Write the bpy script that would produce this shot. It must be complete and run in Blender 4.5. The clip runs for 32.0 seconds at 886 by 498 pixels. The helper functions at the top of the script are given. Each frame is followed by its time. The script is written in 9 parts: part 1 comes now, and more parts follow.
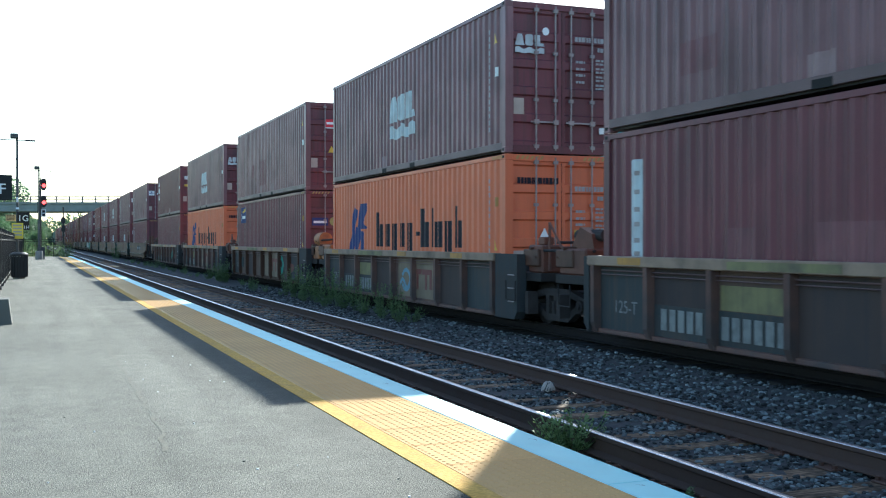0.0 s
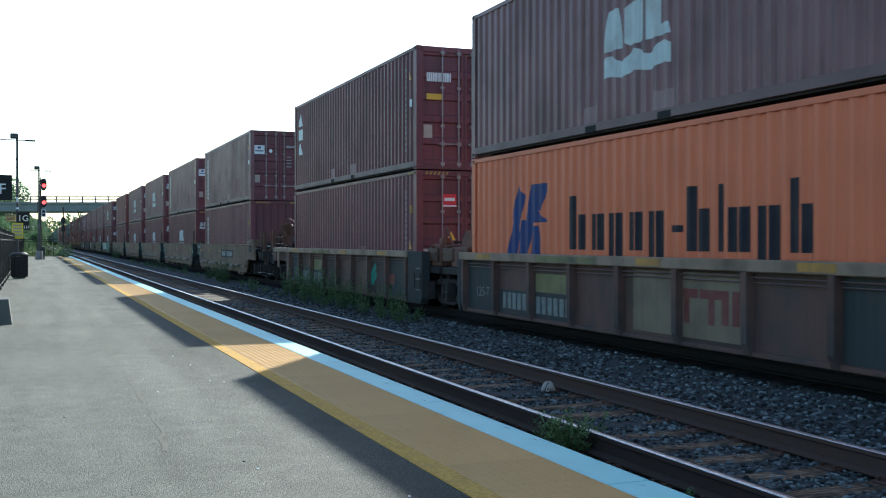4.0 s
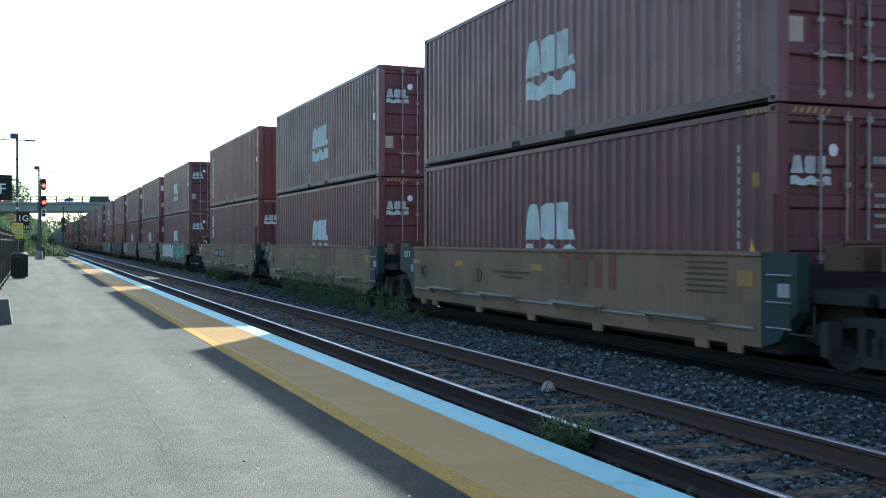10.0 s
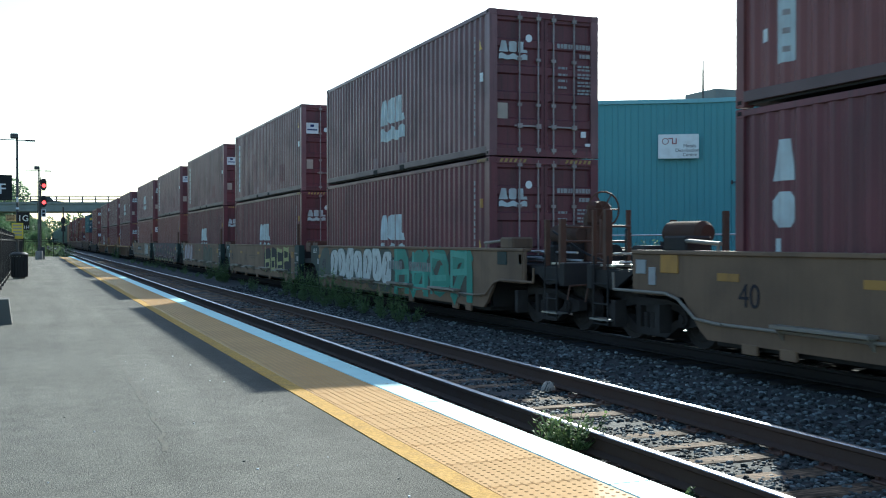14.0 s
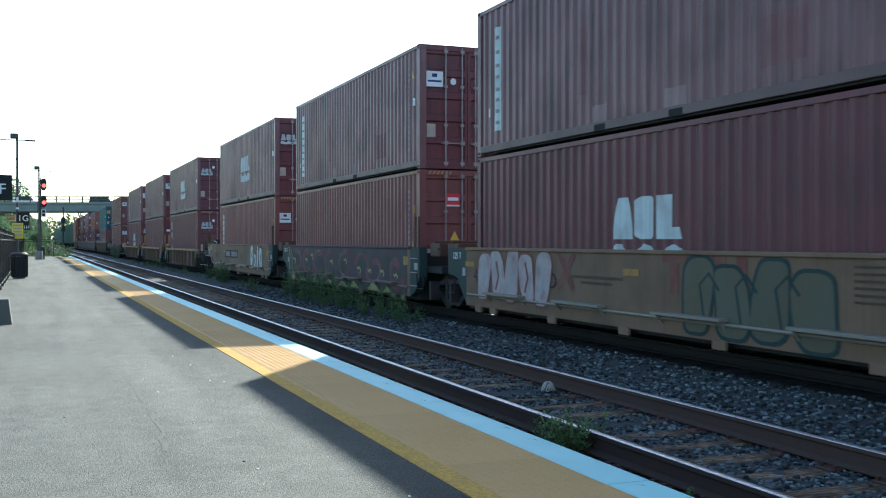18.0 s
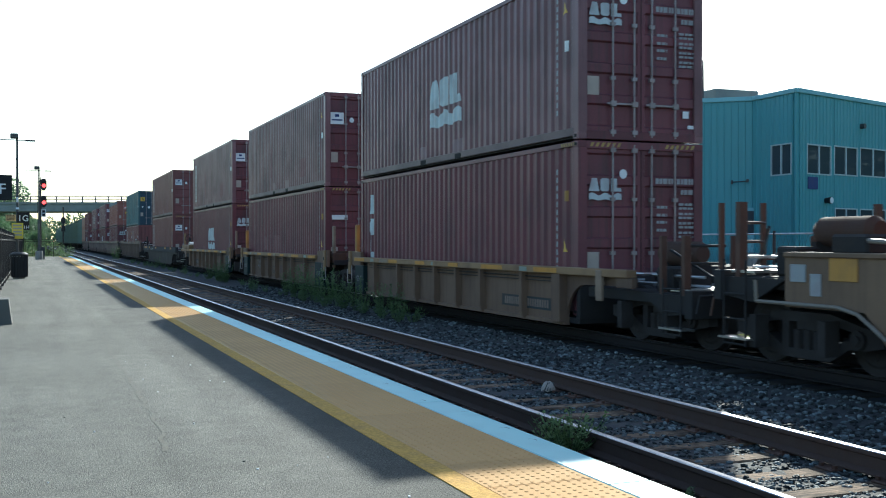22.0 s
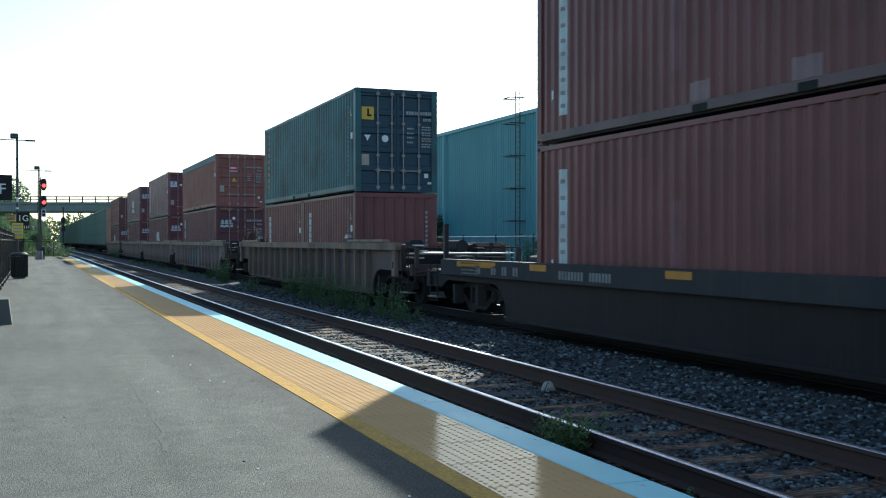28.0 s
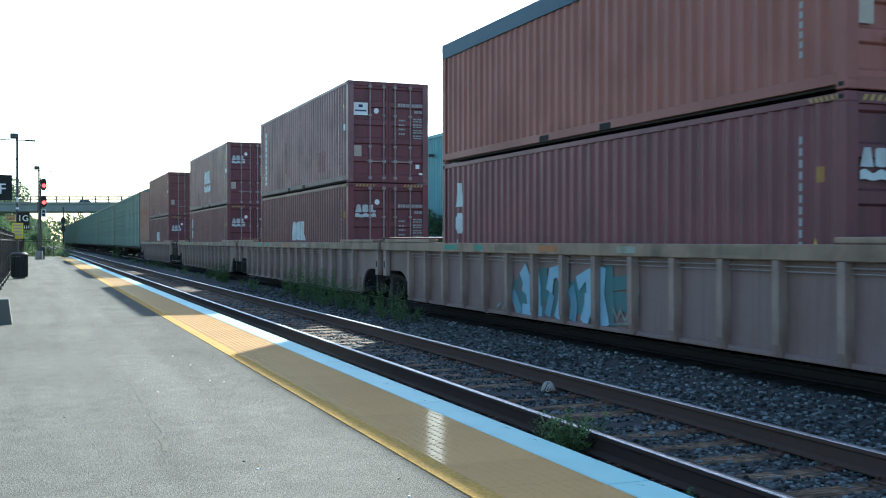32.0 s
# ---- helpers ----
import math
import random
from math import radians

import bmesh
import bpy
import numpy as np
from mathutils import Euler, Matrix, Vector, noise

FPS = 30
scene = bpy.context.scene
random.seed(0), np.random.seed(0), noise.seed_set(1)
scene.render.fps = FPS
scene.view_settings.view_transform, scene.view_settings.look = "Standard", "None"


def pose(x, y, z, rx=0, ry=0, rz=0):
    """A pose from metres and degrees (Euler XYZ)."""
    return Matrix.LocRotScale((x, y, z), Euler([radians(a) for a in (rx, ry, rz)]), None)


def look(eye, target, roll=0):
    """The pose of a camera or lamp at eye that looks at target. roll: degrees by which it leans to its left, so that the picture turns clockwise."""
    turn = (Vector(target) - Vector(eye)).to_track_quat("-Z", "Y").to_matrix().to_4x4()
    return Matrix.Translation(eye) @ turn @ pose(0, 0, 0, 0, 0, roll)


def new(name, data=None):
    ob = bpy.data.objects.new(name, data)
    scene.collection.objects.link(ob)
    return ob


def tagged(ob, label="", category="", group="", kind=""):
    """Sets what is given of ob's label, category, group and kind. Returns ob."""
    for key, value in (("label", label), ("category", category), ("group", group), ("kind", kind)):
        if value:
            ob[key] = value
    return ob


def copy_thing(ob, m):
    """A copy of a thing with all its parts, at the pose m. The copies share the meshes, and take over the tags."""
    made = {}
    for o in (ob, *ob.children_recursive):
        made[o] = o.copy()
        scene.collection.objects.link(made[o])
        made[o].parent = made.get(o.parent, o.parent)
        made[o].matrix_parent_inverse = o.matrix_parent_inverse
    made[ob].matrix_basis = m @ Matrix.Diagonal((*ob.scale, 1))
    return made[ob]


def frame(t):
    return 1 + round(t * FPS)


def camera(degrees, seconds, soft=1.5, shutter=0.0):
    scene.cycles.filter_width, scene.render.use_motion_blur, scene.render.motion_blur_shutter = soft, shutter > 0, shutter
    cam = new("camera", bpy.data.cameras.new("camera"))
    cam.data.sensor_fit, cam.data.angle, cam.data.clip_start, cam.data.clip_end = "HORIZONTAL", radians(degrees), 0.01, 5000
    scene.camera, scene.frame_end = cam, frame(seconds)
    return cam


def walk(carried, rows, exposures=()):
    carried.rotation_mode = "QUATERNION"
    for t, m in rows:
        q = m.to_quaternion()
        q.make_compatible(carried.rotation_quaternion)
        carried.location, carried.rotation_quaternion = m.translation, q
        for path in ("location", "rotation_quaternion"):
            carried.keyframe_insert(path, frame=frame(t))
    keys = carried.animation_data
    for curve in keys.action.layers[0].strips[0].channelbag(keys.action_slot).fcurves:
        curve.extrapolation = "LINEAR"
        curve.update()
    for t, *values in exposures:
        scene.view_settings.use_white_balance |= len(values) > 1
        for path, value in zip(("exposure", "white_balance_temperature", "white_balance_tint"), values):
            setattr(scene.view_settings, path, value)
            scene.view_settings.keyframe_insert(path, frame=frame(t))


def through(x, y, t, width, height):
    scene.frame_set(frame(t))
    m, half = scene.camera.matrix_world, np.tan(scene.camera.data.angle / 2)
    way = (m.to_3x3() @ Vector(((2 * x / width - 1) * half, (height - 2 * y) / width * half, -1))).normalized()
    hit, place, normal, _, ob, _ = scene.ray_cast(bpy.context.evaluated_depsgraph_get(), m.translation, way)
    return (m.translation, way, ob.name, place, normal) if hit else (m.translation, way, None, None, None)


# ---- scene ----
cam = camera(45.95, 32.0, soft=1.1, shutter=0.13)
STILL = pose(0, 0, 1.515, 89.57, 0, -21.434)
walk(cam, [(0.0, STILL), (32.0, STILL)],
     exposures=[(t, e, 5700, 0) for t, e in ((0.0, 1.45), (1.0, 1.38), (3.0, 1.12), (6.0, 0.90), (7.0, 1.26), (8.0, 1.22), (9.0, 1.28), (12.0, 1.18), (13.0, 1.2), (14.0, 0.86), (17.0, 1.25), (18.0, 1.28), (20.0, 1.1), (22.0, 0.96), (24.0, 1.3),
                                                   (25.0, 1.12), (26.0, 0.92), (28.5, 0.65), (29.0, 0.66), (30.0, 1.21), (31.0, 0.96), (32.0, 1.33))])

# ---- light ----
SUN = Vector((6.613, 9.784, 5.90)).normalized()
world = bpy.data.worlds.new("sky")
scene.world = world
world.use_nodes = True
wn = world.node_tree.nodes
sky = wn.new("ShaderNodeTexSky")
sky.sky_type = "NISHITA"
sky.sun_disc = False
sky.sun_elevation = math.asin(SUN.z)
sky.sun_rotation = math.atan2(SUN.x, SUN.y)
sky.air_density, sky.dust_density, sky.ozone_density = 1.0, 0.8, 1.0
wn["Background"].inputs["Strength"].default_value = 0.118
world.node_tree.links.new(sky.outputs[0], wn["Background"].inputs["Color"])
sun = new("sun", bpy.data.lights.new("sun", "SUN"))
sun.data.energy, sun.data.angle, sun.data.color = 4.8, radians(0.55), (1.0, 0.92, 0.79)
sun.matrix_world = look(SUN * 100, (0, 0, 0))

# ---- materials ----


def paint(name, color, rough=0.6, metal=0.0, dirt=(0.12, 0.10, 0.08), amount=0.35, scale=2.0, vary=0.12,
          bump=0.0, bump_scale=40.0, streak=0.0, spec=0.32):
    """A weathered surface: base colour, large stains, fine grain, a little random tone an object, streaks down the height."""
    m = bpy.data.materials.new(name)
    m.use_nodes = True
    t = m.node_tree
    n, k = t.nodes, t.links
    b = n["Principled BSDF"]
    co = n.new("ShaderNodeTexCoord")
    big = n.new("ShaderNodeTexNoise")
    big.inputs["Scale"].default_value, big.inputs["Detail"].default_value = scale, 6
    k.new(co.outputs["Object"], big.inputs["Vector"])
    ramp = n.new("ShaderNodeMapRange")
    ramp.inputs[1].default_value, ramp.inputs[2].default_value = 0.45, 0.75
    ramp.inputs[3].default_value, ramp.inputs[4].default_value = 0.0, amount
    k.new(big.outputs["Fac"], ramp.inputs[0])
    mix = n.new("ShaderNodeMixRGB")
    mix.inputs[1].default_value, mix.inputs[2].default_value = (*color, 1), (*dirt, 1)
    k.new(ramp.outputs[0], mix.inputs[0])
    last = mix.outputs[0]
    if streak:
        st = n.new("ShaderNodeMapping")
        st.inputs["Scale"].default_value = (9, 9, 0.35)
        k.new(co.outputs["Object"], st.inputs["Vector"])
        sn = n.new("ShaderNodeTexNoise")
        sn.inputs["Scale"].default_value, sn.inputs["Detail"].default_value = 1.3, 4
        k.new(st.outputs[0], sn.inputs["Vector"])
        sr = n.new("ShaderNodeMapRange")
        sr.inputs[1].default_value, sr.inputs[2].default_value = 0.52, 0.75
        sr.inputs[3].default_value, sr.inputs[4].default_value = 0.0, streak
        k.new(sn.outputs["Fac"], sr.inputs[0])
        sm = n.new("ShaderNodeMixRGB")
        sm.inputs[2].default_value = (*dirt, 1)
        k.new(sr.outputs[0], sm.inputs[0])
        k.new(last, sm.inputs[1])
        last = sm.outputs[0]
    fine = n.new("ShaderNodeTexNoise")
    fine.inputs["Scale"].default_value, fine.inputs["Detail"].default_value = bump_scale, 3
    k.new(co.outputs["Object"], fine.inputs["Vector"])
    hsv = n.new("ShaderNodeHueSaturation")
    info = n.new("ShaderNodeObjectInfo")
    add = n.new("ShaderNodeMath")
    add.operation = "ADD"
    k.new(info.outputs["Random"], add.inputs[0])
    k.new(fine.outputs["Fac"], add.inputs[1])
    val = n.new("ShaderNodeMapRange")
    val.inputs[1].default_value, val.inputs[2].default_value = 0.3, 1.7
    val.inputs[3].default_value, val.inputs[4].default_value = 1 - vary, 1 + vary
    k.new(add.outputs[0], val.inputs[0])
    k.new(val.outputs[0], hsv.inputs["Value"])
    k.new(last, hsv.inputs["Color"])
    k.new(hsv.outputs[0], b.inputs["Base Color"])
    rr = n.new("ShaderNodeMapRange")
    rr.inputs[3].default_value, rr.inputs[4].default_value = max(rough - 0.12, 0.03), min(rough + 0.15, 1)
    k.new(big.outputs["Fac"], rr.inputs[0])
    k.new(rr.outputs[0], b.inputs["Roughness"])
    b.inputs["Metallic"].default_value = metal
    b.inputs["Specular IOR Level"].default_value = spec
    if bump:
        bp = n.new("ShaderNodeBump")
        bp.inputs["Strength"].default_value, bp.inputs["Distance"].default_value = bump, 0.01
        k.new(fine.outputs["Fac"], bp.inputs["Height"])
        k.new(bp.outputs[0], b.inputs["Normal"])
    return m


def speckle(m, scale, low, high, lo=0.36, hi=0.64, stretch=None):
    """Strong grain in a material's colour, drawn out along an axis where stretch says so."""
    t = m.node_tree
    b = t.nodes["Principled BSDF"]
    co = t.nodes.new("ShaderNodeTexCoord")
    nz = t.nodes.new("ShaderNodeTexNoise")
    nz.inputs["Scale"].default_value, nz.inputs["Detail"].default_value = scale, 2
    mr = t.nodes.new("ShaderNodeMapRange")
    mr.inputs[1].default_value, mr.inputs[2].default_value = lo, hi
    mr.inputs[3].default_value, mr.inputs[4].default_value = low, high
    hs = t.nodes.new("ShaderNodeHueSaturation")
    if stretch:
        mp = t.nodes.new("ShaderNodeMapping")
        mp.inputs["Scale"].default_value = stretch
        t.links.new(co.outputs["Object"], mp.inputs["Vector"])
        t.links.new(mp.outputs[0], nz.inputs["Vector"])
    else:
        t.links.new(co.outputs["Object"], nz.inputs["Vector"])
    t.links.new(nz.outputs["Fac"], mr.inputs[0])
    t.links.new(b.inputs["Base Color"].links[0].from_socket, hs.inputs["Color"])
    t.links.new(mr.outputs[0], hs.inputs["Value"])
    t.links.new(hs.outputs[0], b.inputs["Base Color"])


def edge_band(m):
    """A darker band of asphalt along the platform's edge, with a ragged border."""
    t = m.node_tree
    b = t.nodes["Principled BSDF"]
    co, sep = t.nodes.new("ShaderNodeTexCoord"), t.nodes.new("ShaderNodeSeparateXYZ")
    nz, add, mr, hs = t.nodes.new("ShaderNodeTexNoise"), t.nodes.new("ShaderNodeMath"), t.nodes.new("ShaderNodeMapRange"), t.nodes.new("ShaderNodeHueSaturation")
    nz.inputs["Scale"].default_value, nz.inputs["Detail"].default_value = 0.8, 5
    add.operation = "MULTIPLY_ADD"
    add.inputs[1].default_value = 1.1
    mr.inputs[1].default_value, mr.inputs[2].default_value = 1.75, 2.35
    mr.inputs[3].default_value, mr.inputs[4].default_value = 1.05, 0.56
    t.links.new(co.outputs["Object"], sep.inputs[0])
    t.links.new(co.outputs["Object"], nz.inputs["Vector"])
    t.links.new(nz.outputs["Fac"], add.inputs[0])
    t.links.new(sep.outputs["X"], add.inputs[2])
    t.links.new(add.outputs[0], mr.inputs[0])
    t.links.new(b.inputs["Base Color"].links[0].from_socket, hs.inputs["Color"])
    t.links.new(mr.outputs[0], hs.inputs["Value"])
    t.links.new(hs.outputs[0], b.inputs["Base Color"])


def leafy(name, color, other, through):
    """Leaves: matt, with light that comes through them."""
    m = paint(name, color, 0.6, dirt=other, amount=0.7, scale=0.6, vary=0.3)
    t = m.node_tree
    b = t.nodes["Principled BSDF"]
    tr = t.nodes.new("ShaderNodeBsdfTranslucent")
    mx = t.nodes.new("ShaderNodeMixShader")
    mx.inputs[0].default_value = through
    t.links.new(b.inputs["Base Color"].links[0].from_socket, tr.inputs["Color"])
    t.links.new(b.outputs[0], mx.inputs[1])
    t.links.new(tr.outputs[0], mx.inputs[2])
    t.links.new(mx.outputs[0], t.nodes["Material Output"].inputs["Surface"])
    return m


def glow(name, color, strength):
    m = bpy.data.materials.new(name)
    m.use_nodes = True
    b = m.node_tree.nodes["Principled BSDF"]
    b.inputs["Base Color"].default_value = (*color, 1)
    b.inputs["Emission Color"].default_value = (*color, 1)
    b.inputs["Emission Strength"].default_value = strength
    return m


def clear(name, color, rough=0.03):
    m = bpy.data.materials.new(name)
    m.use_nodes = True
    b = m.node_tree.nodes["Principled BSDF"]
    b.inputs["Base Color"].default_value = (*color, 1)
    b.inputs["Roughness"].default_value = rough
    b.inputs["Specular IOR Level"].default_value = 0.08
    return m


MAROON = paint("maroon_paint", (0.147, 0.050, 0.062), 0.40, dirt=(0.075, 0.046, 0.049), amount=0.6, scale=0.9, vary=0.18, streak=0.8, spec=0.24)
BROWN = paint("brown_red_paint", (0.178, 0.066, 0.067), 0.40, dirt=(0.09, 0.045, 0.04), amount=0.5, scale=0.9, vary=0.14, streak=0.4, spec=0.25)
# Greyer and paler coat for the long sides of upper boxes; their doors stay maroon.
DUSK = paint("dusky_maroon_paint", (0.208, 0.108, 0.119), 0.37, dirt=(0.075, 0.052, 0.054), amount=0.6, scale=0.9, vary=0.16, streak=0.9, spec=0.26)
RED = paint("brick_red_paint", (0.265, 0.098, 0.080), 0.5, dirt=(0.11, 0.05, 0.04), amount=0.4, scale=0.9, vary=0.1, streak=0.3)
ORANGE = paint("orange_paint", (0.60, 0.155, 0.070), 0.45, dirt=(0.34, 0.12, 0.07), amount=0.4, scale=0.8, vary=0.08, streak=0.25)
TEAL_BOX = paint("dark_teal_paint", (0.046, 0.135, 0.159), 0.42, dirt=(0.065, 0.055, 0.045), amount=0.75, scale=0.9, vary=0.1, streak=0.75, spec=0.22)
DOOR_BLUE = paint("dark_blue_paint", (0.020, 0.054, 0.084), 0.42, dirt=(0.05, 0.05, 0.05), amount=0.3, scale=0.9, vary=0.1, streak=0.25)
TARP = paint("blue_tarpaulin", (0.035, 0.085, 0.135), 0.55, dirt=(0.12, 0.15, 0.18), amount=0.5, scale=1.2, vary=0.1, bump=0.4, bump_scale=9)
TAN = paint("tan_car_paint", (0.190, 0.125, 0.082), 0.62, dirt=(0.105, 0.074, 0.055), amount=0.7, scale=1.1, vary=0.12, streak=0.4, spec=0.16)
YELLOW_CHORD = paint("worn_yellow_paint", (0.42, 0.22, 0.05), 0.6, dirt=(0.17, 0.105, 0.06), amount=1.0, scale=1.3, vary=0.1, streak=0.3)
CAR_PLUM = paint("plum_brown_car_paint", (0.205, 0.143, 0.140), 0.55, dirt=(0.14, 0.085, 0.06), amount=0.7, scale=1.0, vary=0.16, streak=0.55)
RIB_PALE = paint("chalky_brown_rib_edge", (0.27, 0.20, 0.175), 0.65, dirt=(0.10, 0.06, 0.045), amount=0.7, scale=2.0, vary=0.16, streak=0.4)
CAR_BROWN = paint("brown_car_paint", (0.125, 0.072, 0.060), 0.6, dirt=(0.060, 0.056, 0.056), amount=0.9, scale=1.8, vary=0.22, streak=0.5, spec=0.16)
CAR_GREY = paint("grey_green_car_paint", (0.066, 0.058, 0.052), 0.66, dirt=(0.17, 0.13, 0.09), amount=0.6, scale=1.0, vary=0.14, streak=0.5)
CAR_BLACK = paint("black_car_paint", (0.018, 0.014, 0.016), 0.6, dirt=(0.045, 0.035, 0.032), amount=0.4, scale=1.2, vary=0.12, streak=0.3, spec=0.16)
CAR_CHARCOAL = paint("charcoal_car_paint", (0.036, 0.036, 0.041), 0.72, dirt=(0.08, 0.072, 0.066), amount=0.4, scale=1.2, vary=0.1, streak=0.3, spec=0.16)
CAR_TEAL = paint("dark_green_car_paint", (0.018, 0.043, 0.046), 0.55, dirt=(0.06, 0.06, 0.05), amount=0.4, scale=1.2, vary=0.1, streak=0.3, spec=0.16)
LEDGE = paint("pale_steel_ledge", (0.215, 0.19, 0.16), 0.5, dirt=(0.2, 0.16, 0.12), amount=0.5, scale=2.0, vary=0.1)
FURROW = paint("dark_asphalt_furrow", (0.108, 0.105, 0.088), 0.9, amount=0.5, scale=6, vary=0.3, bump=0.6, bump_scale=80, spec=0.2)
TAR = paint("dark_seam_filler", (0.105, 0.104, 0.094), 0.8, amount=0.3, scale=2, vary=0.2)
CHORD_PALE = paint("pale_worn_chord", (0.27, 0.19, 0.135), 0.6, dirt=(0.12, 0.085, 0.06), amount=0.9, scale=2.0, vary=0.12, streak=0.2)
TRUCK_DUST = paint("dusty_cast_steel", (0.042, 0.038, 0.037), 0.8, dirt=(0.026, 0.022, 0.021), amount=0.8, scale=3, vary=0.15, spec=0.15)
UNDER = paint("greasy_underframe", (0.026, 0.025, 0.026), 0.7, dirt=(0.048, 0.040, 0.034), amount=0.5, scale=3, vary=0.15, spec=0.2)
RUSTY = paint("rusty_brown_steel", (0.088, 0.042, 0.028), 0.6, dirt=(0.04, 0.026, 0.02), amount=0.6, scale=3, vary=0.2)
STEEL = paint("bright_steel", (0.5, 0.5, 0.5), 0.32, 0.9, dirt=(0.25, 0.2, 0.17), amount=0.4, scale=4, vary=0.1)
ROD = paint("galvanised_rod", (0.30, 0.27, 0.27), 0.5, 0.4, dirt=(0.15, 0.09, 0.08), amount=0.6, scale=3, vary=0.15)
# Black fill: shade inside holes and slots put into colour; also gaskets, unlit lenses.
DARK = paint("recess_shade_and_black_trim", (0.012, 0.012, 0.013), 0.8, amount=0.1, vary=0.05)
WHITE = paint("white_marking", (0.72, 0.76, 0.78), 0.5, dirt=(0.45, 0.42, 0.40), amount=0.35, scale=2.5, vary=0.05)
EMBLEM_WHITE = paint("weathered_white_emblem_paint", (0.50, 0.57, 0.59), 0.55, dirt=(0.28, 0.25, 0.26), amount=0.6, scale=2.5, vary=0.08, streak=0.4)
FAINT = paint("worn_grey_lettering", (0.20, 0.21, 0.21), 0.6, dirt=(0.10, 0.09, 0.09), amount=0.7, scale=5, vary=0.08)
DIM_WHITE = paint("faded_white_marking", (0.30, 0.32, 0.33), 0.6, dirt=(0.25, 0.2, 0.2), amount=0.6, scale=4, vary=0.08)
BLUE_MARK = paint("navy_marking", (0.015, 0.035, 0.15), 0.5, amount=0.2, vary=0.05)
BLACK_MARK = paint("black_marking", (0.015, 0.015, 0.025), 0.5, amount=0.2, vary=0.05, spec=0.16)
YELLOW_MARK = paint("yellow_marking", (0.62, 0.40, 0.06), 0.5, dirt=(0.4, 0.3, 0.1), amount=0.3, vary=0.05)
STRIPE_DULL = paint("dulled_yellow_stripes", (0.36, 0.25, 0.08), 0.6, dirt=(0.2, 0.13, 0.07), amount=0.8, scale=5, vary=0.1)
YELLOW_FADED = paint("faded_yellow_patch", (0.33, 0.18, 0.045), 0.6, dirt=(0.19, 0.11, 0.05), amount=0.8, scale=5, vary=0.1)
RED_MARK = paint("red_marking", (0.6, 0.04, 0.06), 0.5, amount=0.2, vary=0.05)
CREAM = paint("faded_paper_label", (0.42, 0.36, 0.31), 0.6, amount=0.3, vary=0.1)
BLANK_RED = paint("dull_red_end_paint", (0.155, 0.038, 0.032), 0.45, dirt=(0.08, 0.04, 0.035), amount=0.4, scale=0.9, vary=0.1, streak=0.3)
PLATE_PALE = paint("chalky_pink_grey_paint", (0.25, 0.17, 0.175), 0.6, dirt=(0.17, 0.10, 0.10), amount=0.6, scale=2.5, vary=0.2)
PATCH_FADED = paint("faded_repair_paint", (0.172, 0.068, 0.080), 0.42, dirt=(0.11, 0.055, 0.06), amount=0.8, scale=1.6, vary=0.14, streak=0.5)
DULL_BROWN = paint("dull_brown_rail_paint", (0.135, 0.085, 0.088), 0.5, dirt=(0.08, 0.06, 0.058), amount=0.7, scale=1.4, vary=0.12)
DULL_MARK = paint("dull_stencil_marking", (0.075, 0.052, 0.034), 0.6, amount=0.3, vary=0.1)
FADED_MAROON = paint("faded_maroon_lettering", (0.15, 0.040, 0.038), 0.6, dirt=(0.2, 0.13, 0.08), amount=0.6, scale=3, vary=0.05)
GREEN_SPRAY = paint("green_spray_paint", (0.02, 0.22, 0.17), 0.5, amount=0.3, vary=0.1)
MINT = paint("mint_spray_paint", (0.07, 0.31, 0.25), 0.5, dirt=(0.03, 0.2, 0.16), amount=0.6, scale=3, vary=0.1)
SKY_SPRAY = paint("sky_blue_spray_paint", (0.24, 0.40, 0.52), 0.55, dirt=(0.14, 0.26, 0.35), amount=0.6, scale=2.5, vary=0.1)
BLUE_SPRAY = paint("light_blue_spray_paint", (0.13, 0.26, 0.34), 0.55, dirt=(0.08, 0.2, 0.3), amount=0.5, scale=5, vary=0.1)
WHITE_SPRAY = paint("white_spray_paint", (0.50, 0.53, 0.52), 0.5, dirt=(0.2, 0.22, 0.2), amount=0.6, scale=6, vary=0.1)
YELLOW_SPRAY = paint("yellow_spray_paint", (0.33, 0.33, 0.12), 0.5, amount=0.3, scale=5, vary=0.1)
PURPLE_SPRAY = paint("dull_purple_spray_paint", (0.062, 0.031, 0.040), 0.65, dirt=(0.034, 0.037, 0.043), amount=0.7, scale=3, vary=0.1)
RACK_GREEN = paint("weathered_galvanised_panel", (0.18, 0.245, 0.205), 0.6, 0.0, dirt=(0.15, 0.16, 0.12), amount=0.5, scale=1.5, vary=0.12, streak=0.3)

ASPHALT = paint("worn_asphalt", (0.112, 0.109, 0.091), 0.84, dirt=(0.086, 0.085, 0.070), amount=0.6, scale=0.45, vary=0.5, bump=0.8, bump_scale=120, spec=0.30)
speckle(ASPHALT, 60, 0.62, 1.42)
speckle(ASPHALT, 140, 0.52, 1.62)
speckle(ASPHALT, 5.0, 0.9, 1.1)
speckle(ASPHALT, 1.0, 0.86, 1.08, 0.38, 0.56, (1.9, 0.14, 1.0))
edge_band(ASPHALT)
TACTILE = paint("yellow_tactile_tile", (0.62, 0.365, 0.145), 0.82, dirt=(0.50, 0.295, 0.130), amount=0.45, scale=1.4, vary=0.07, bump=0.15, bump_scale=90, spec=0.09)
TACTILE.node_tree.nodes["Principled BSDF"].inputs["Coat Weight"].default_value = 0.36
TACTILE.node_tree.nodes["Principled BSDF"].inputs["Coat Roughness"].default_value = 0.10
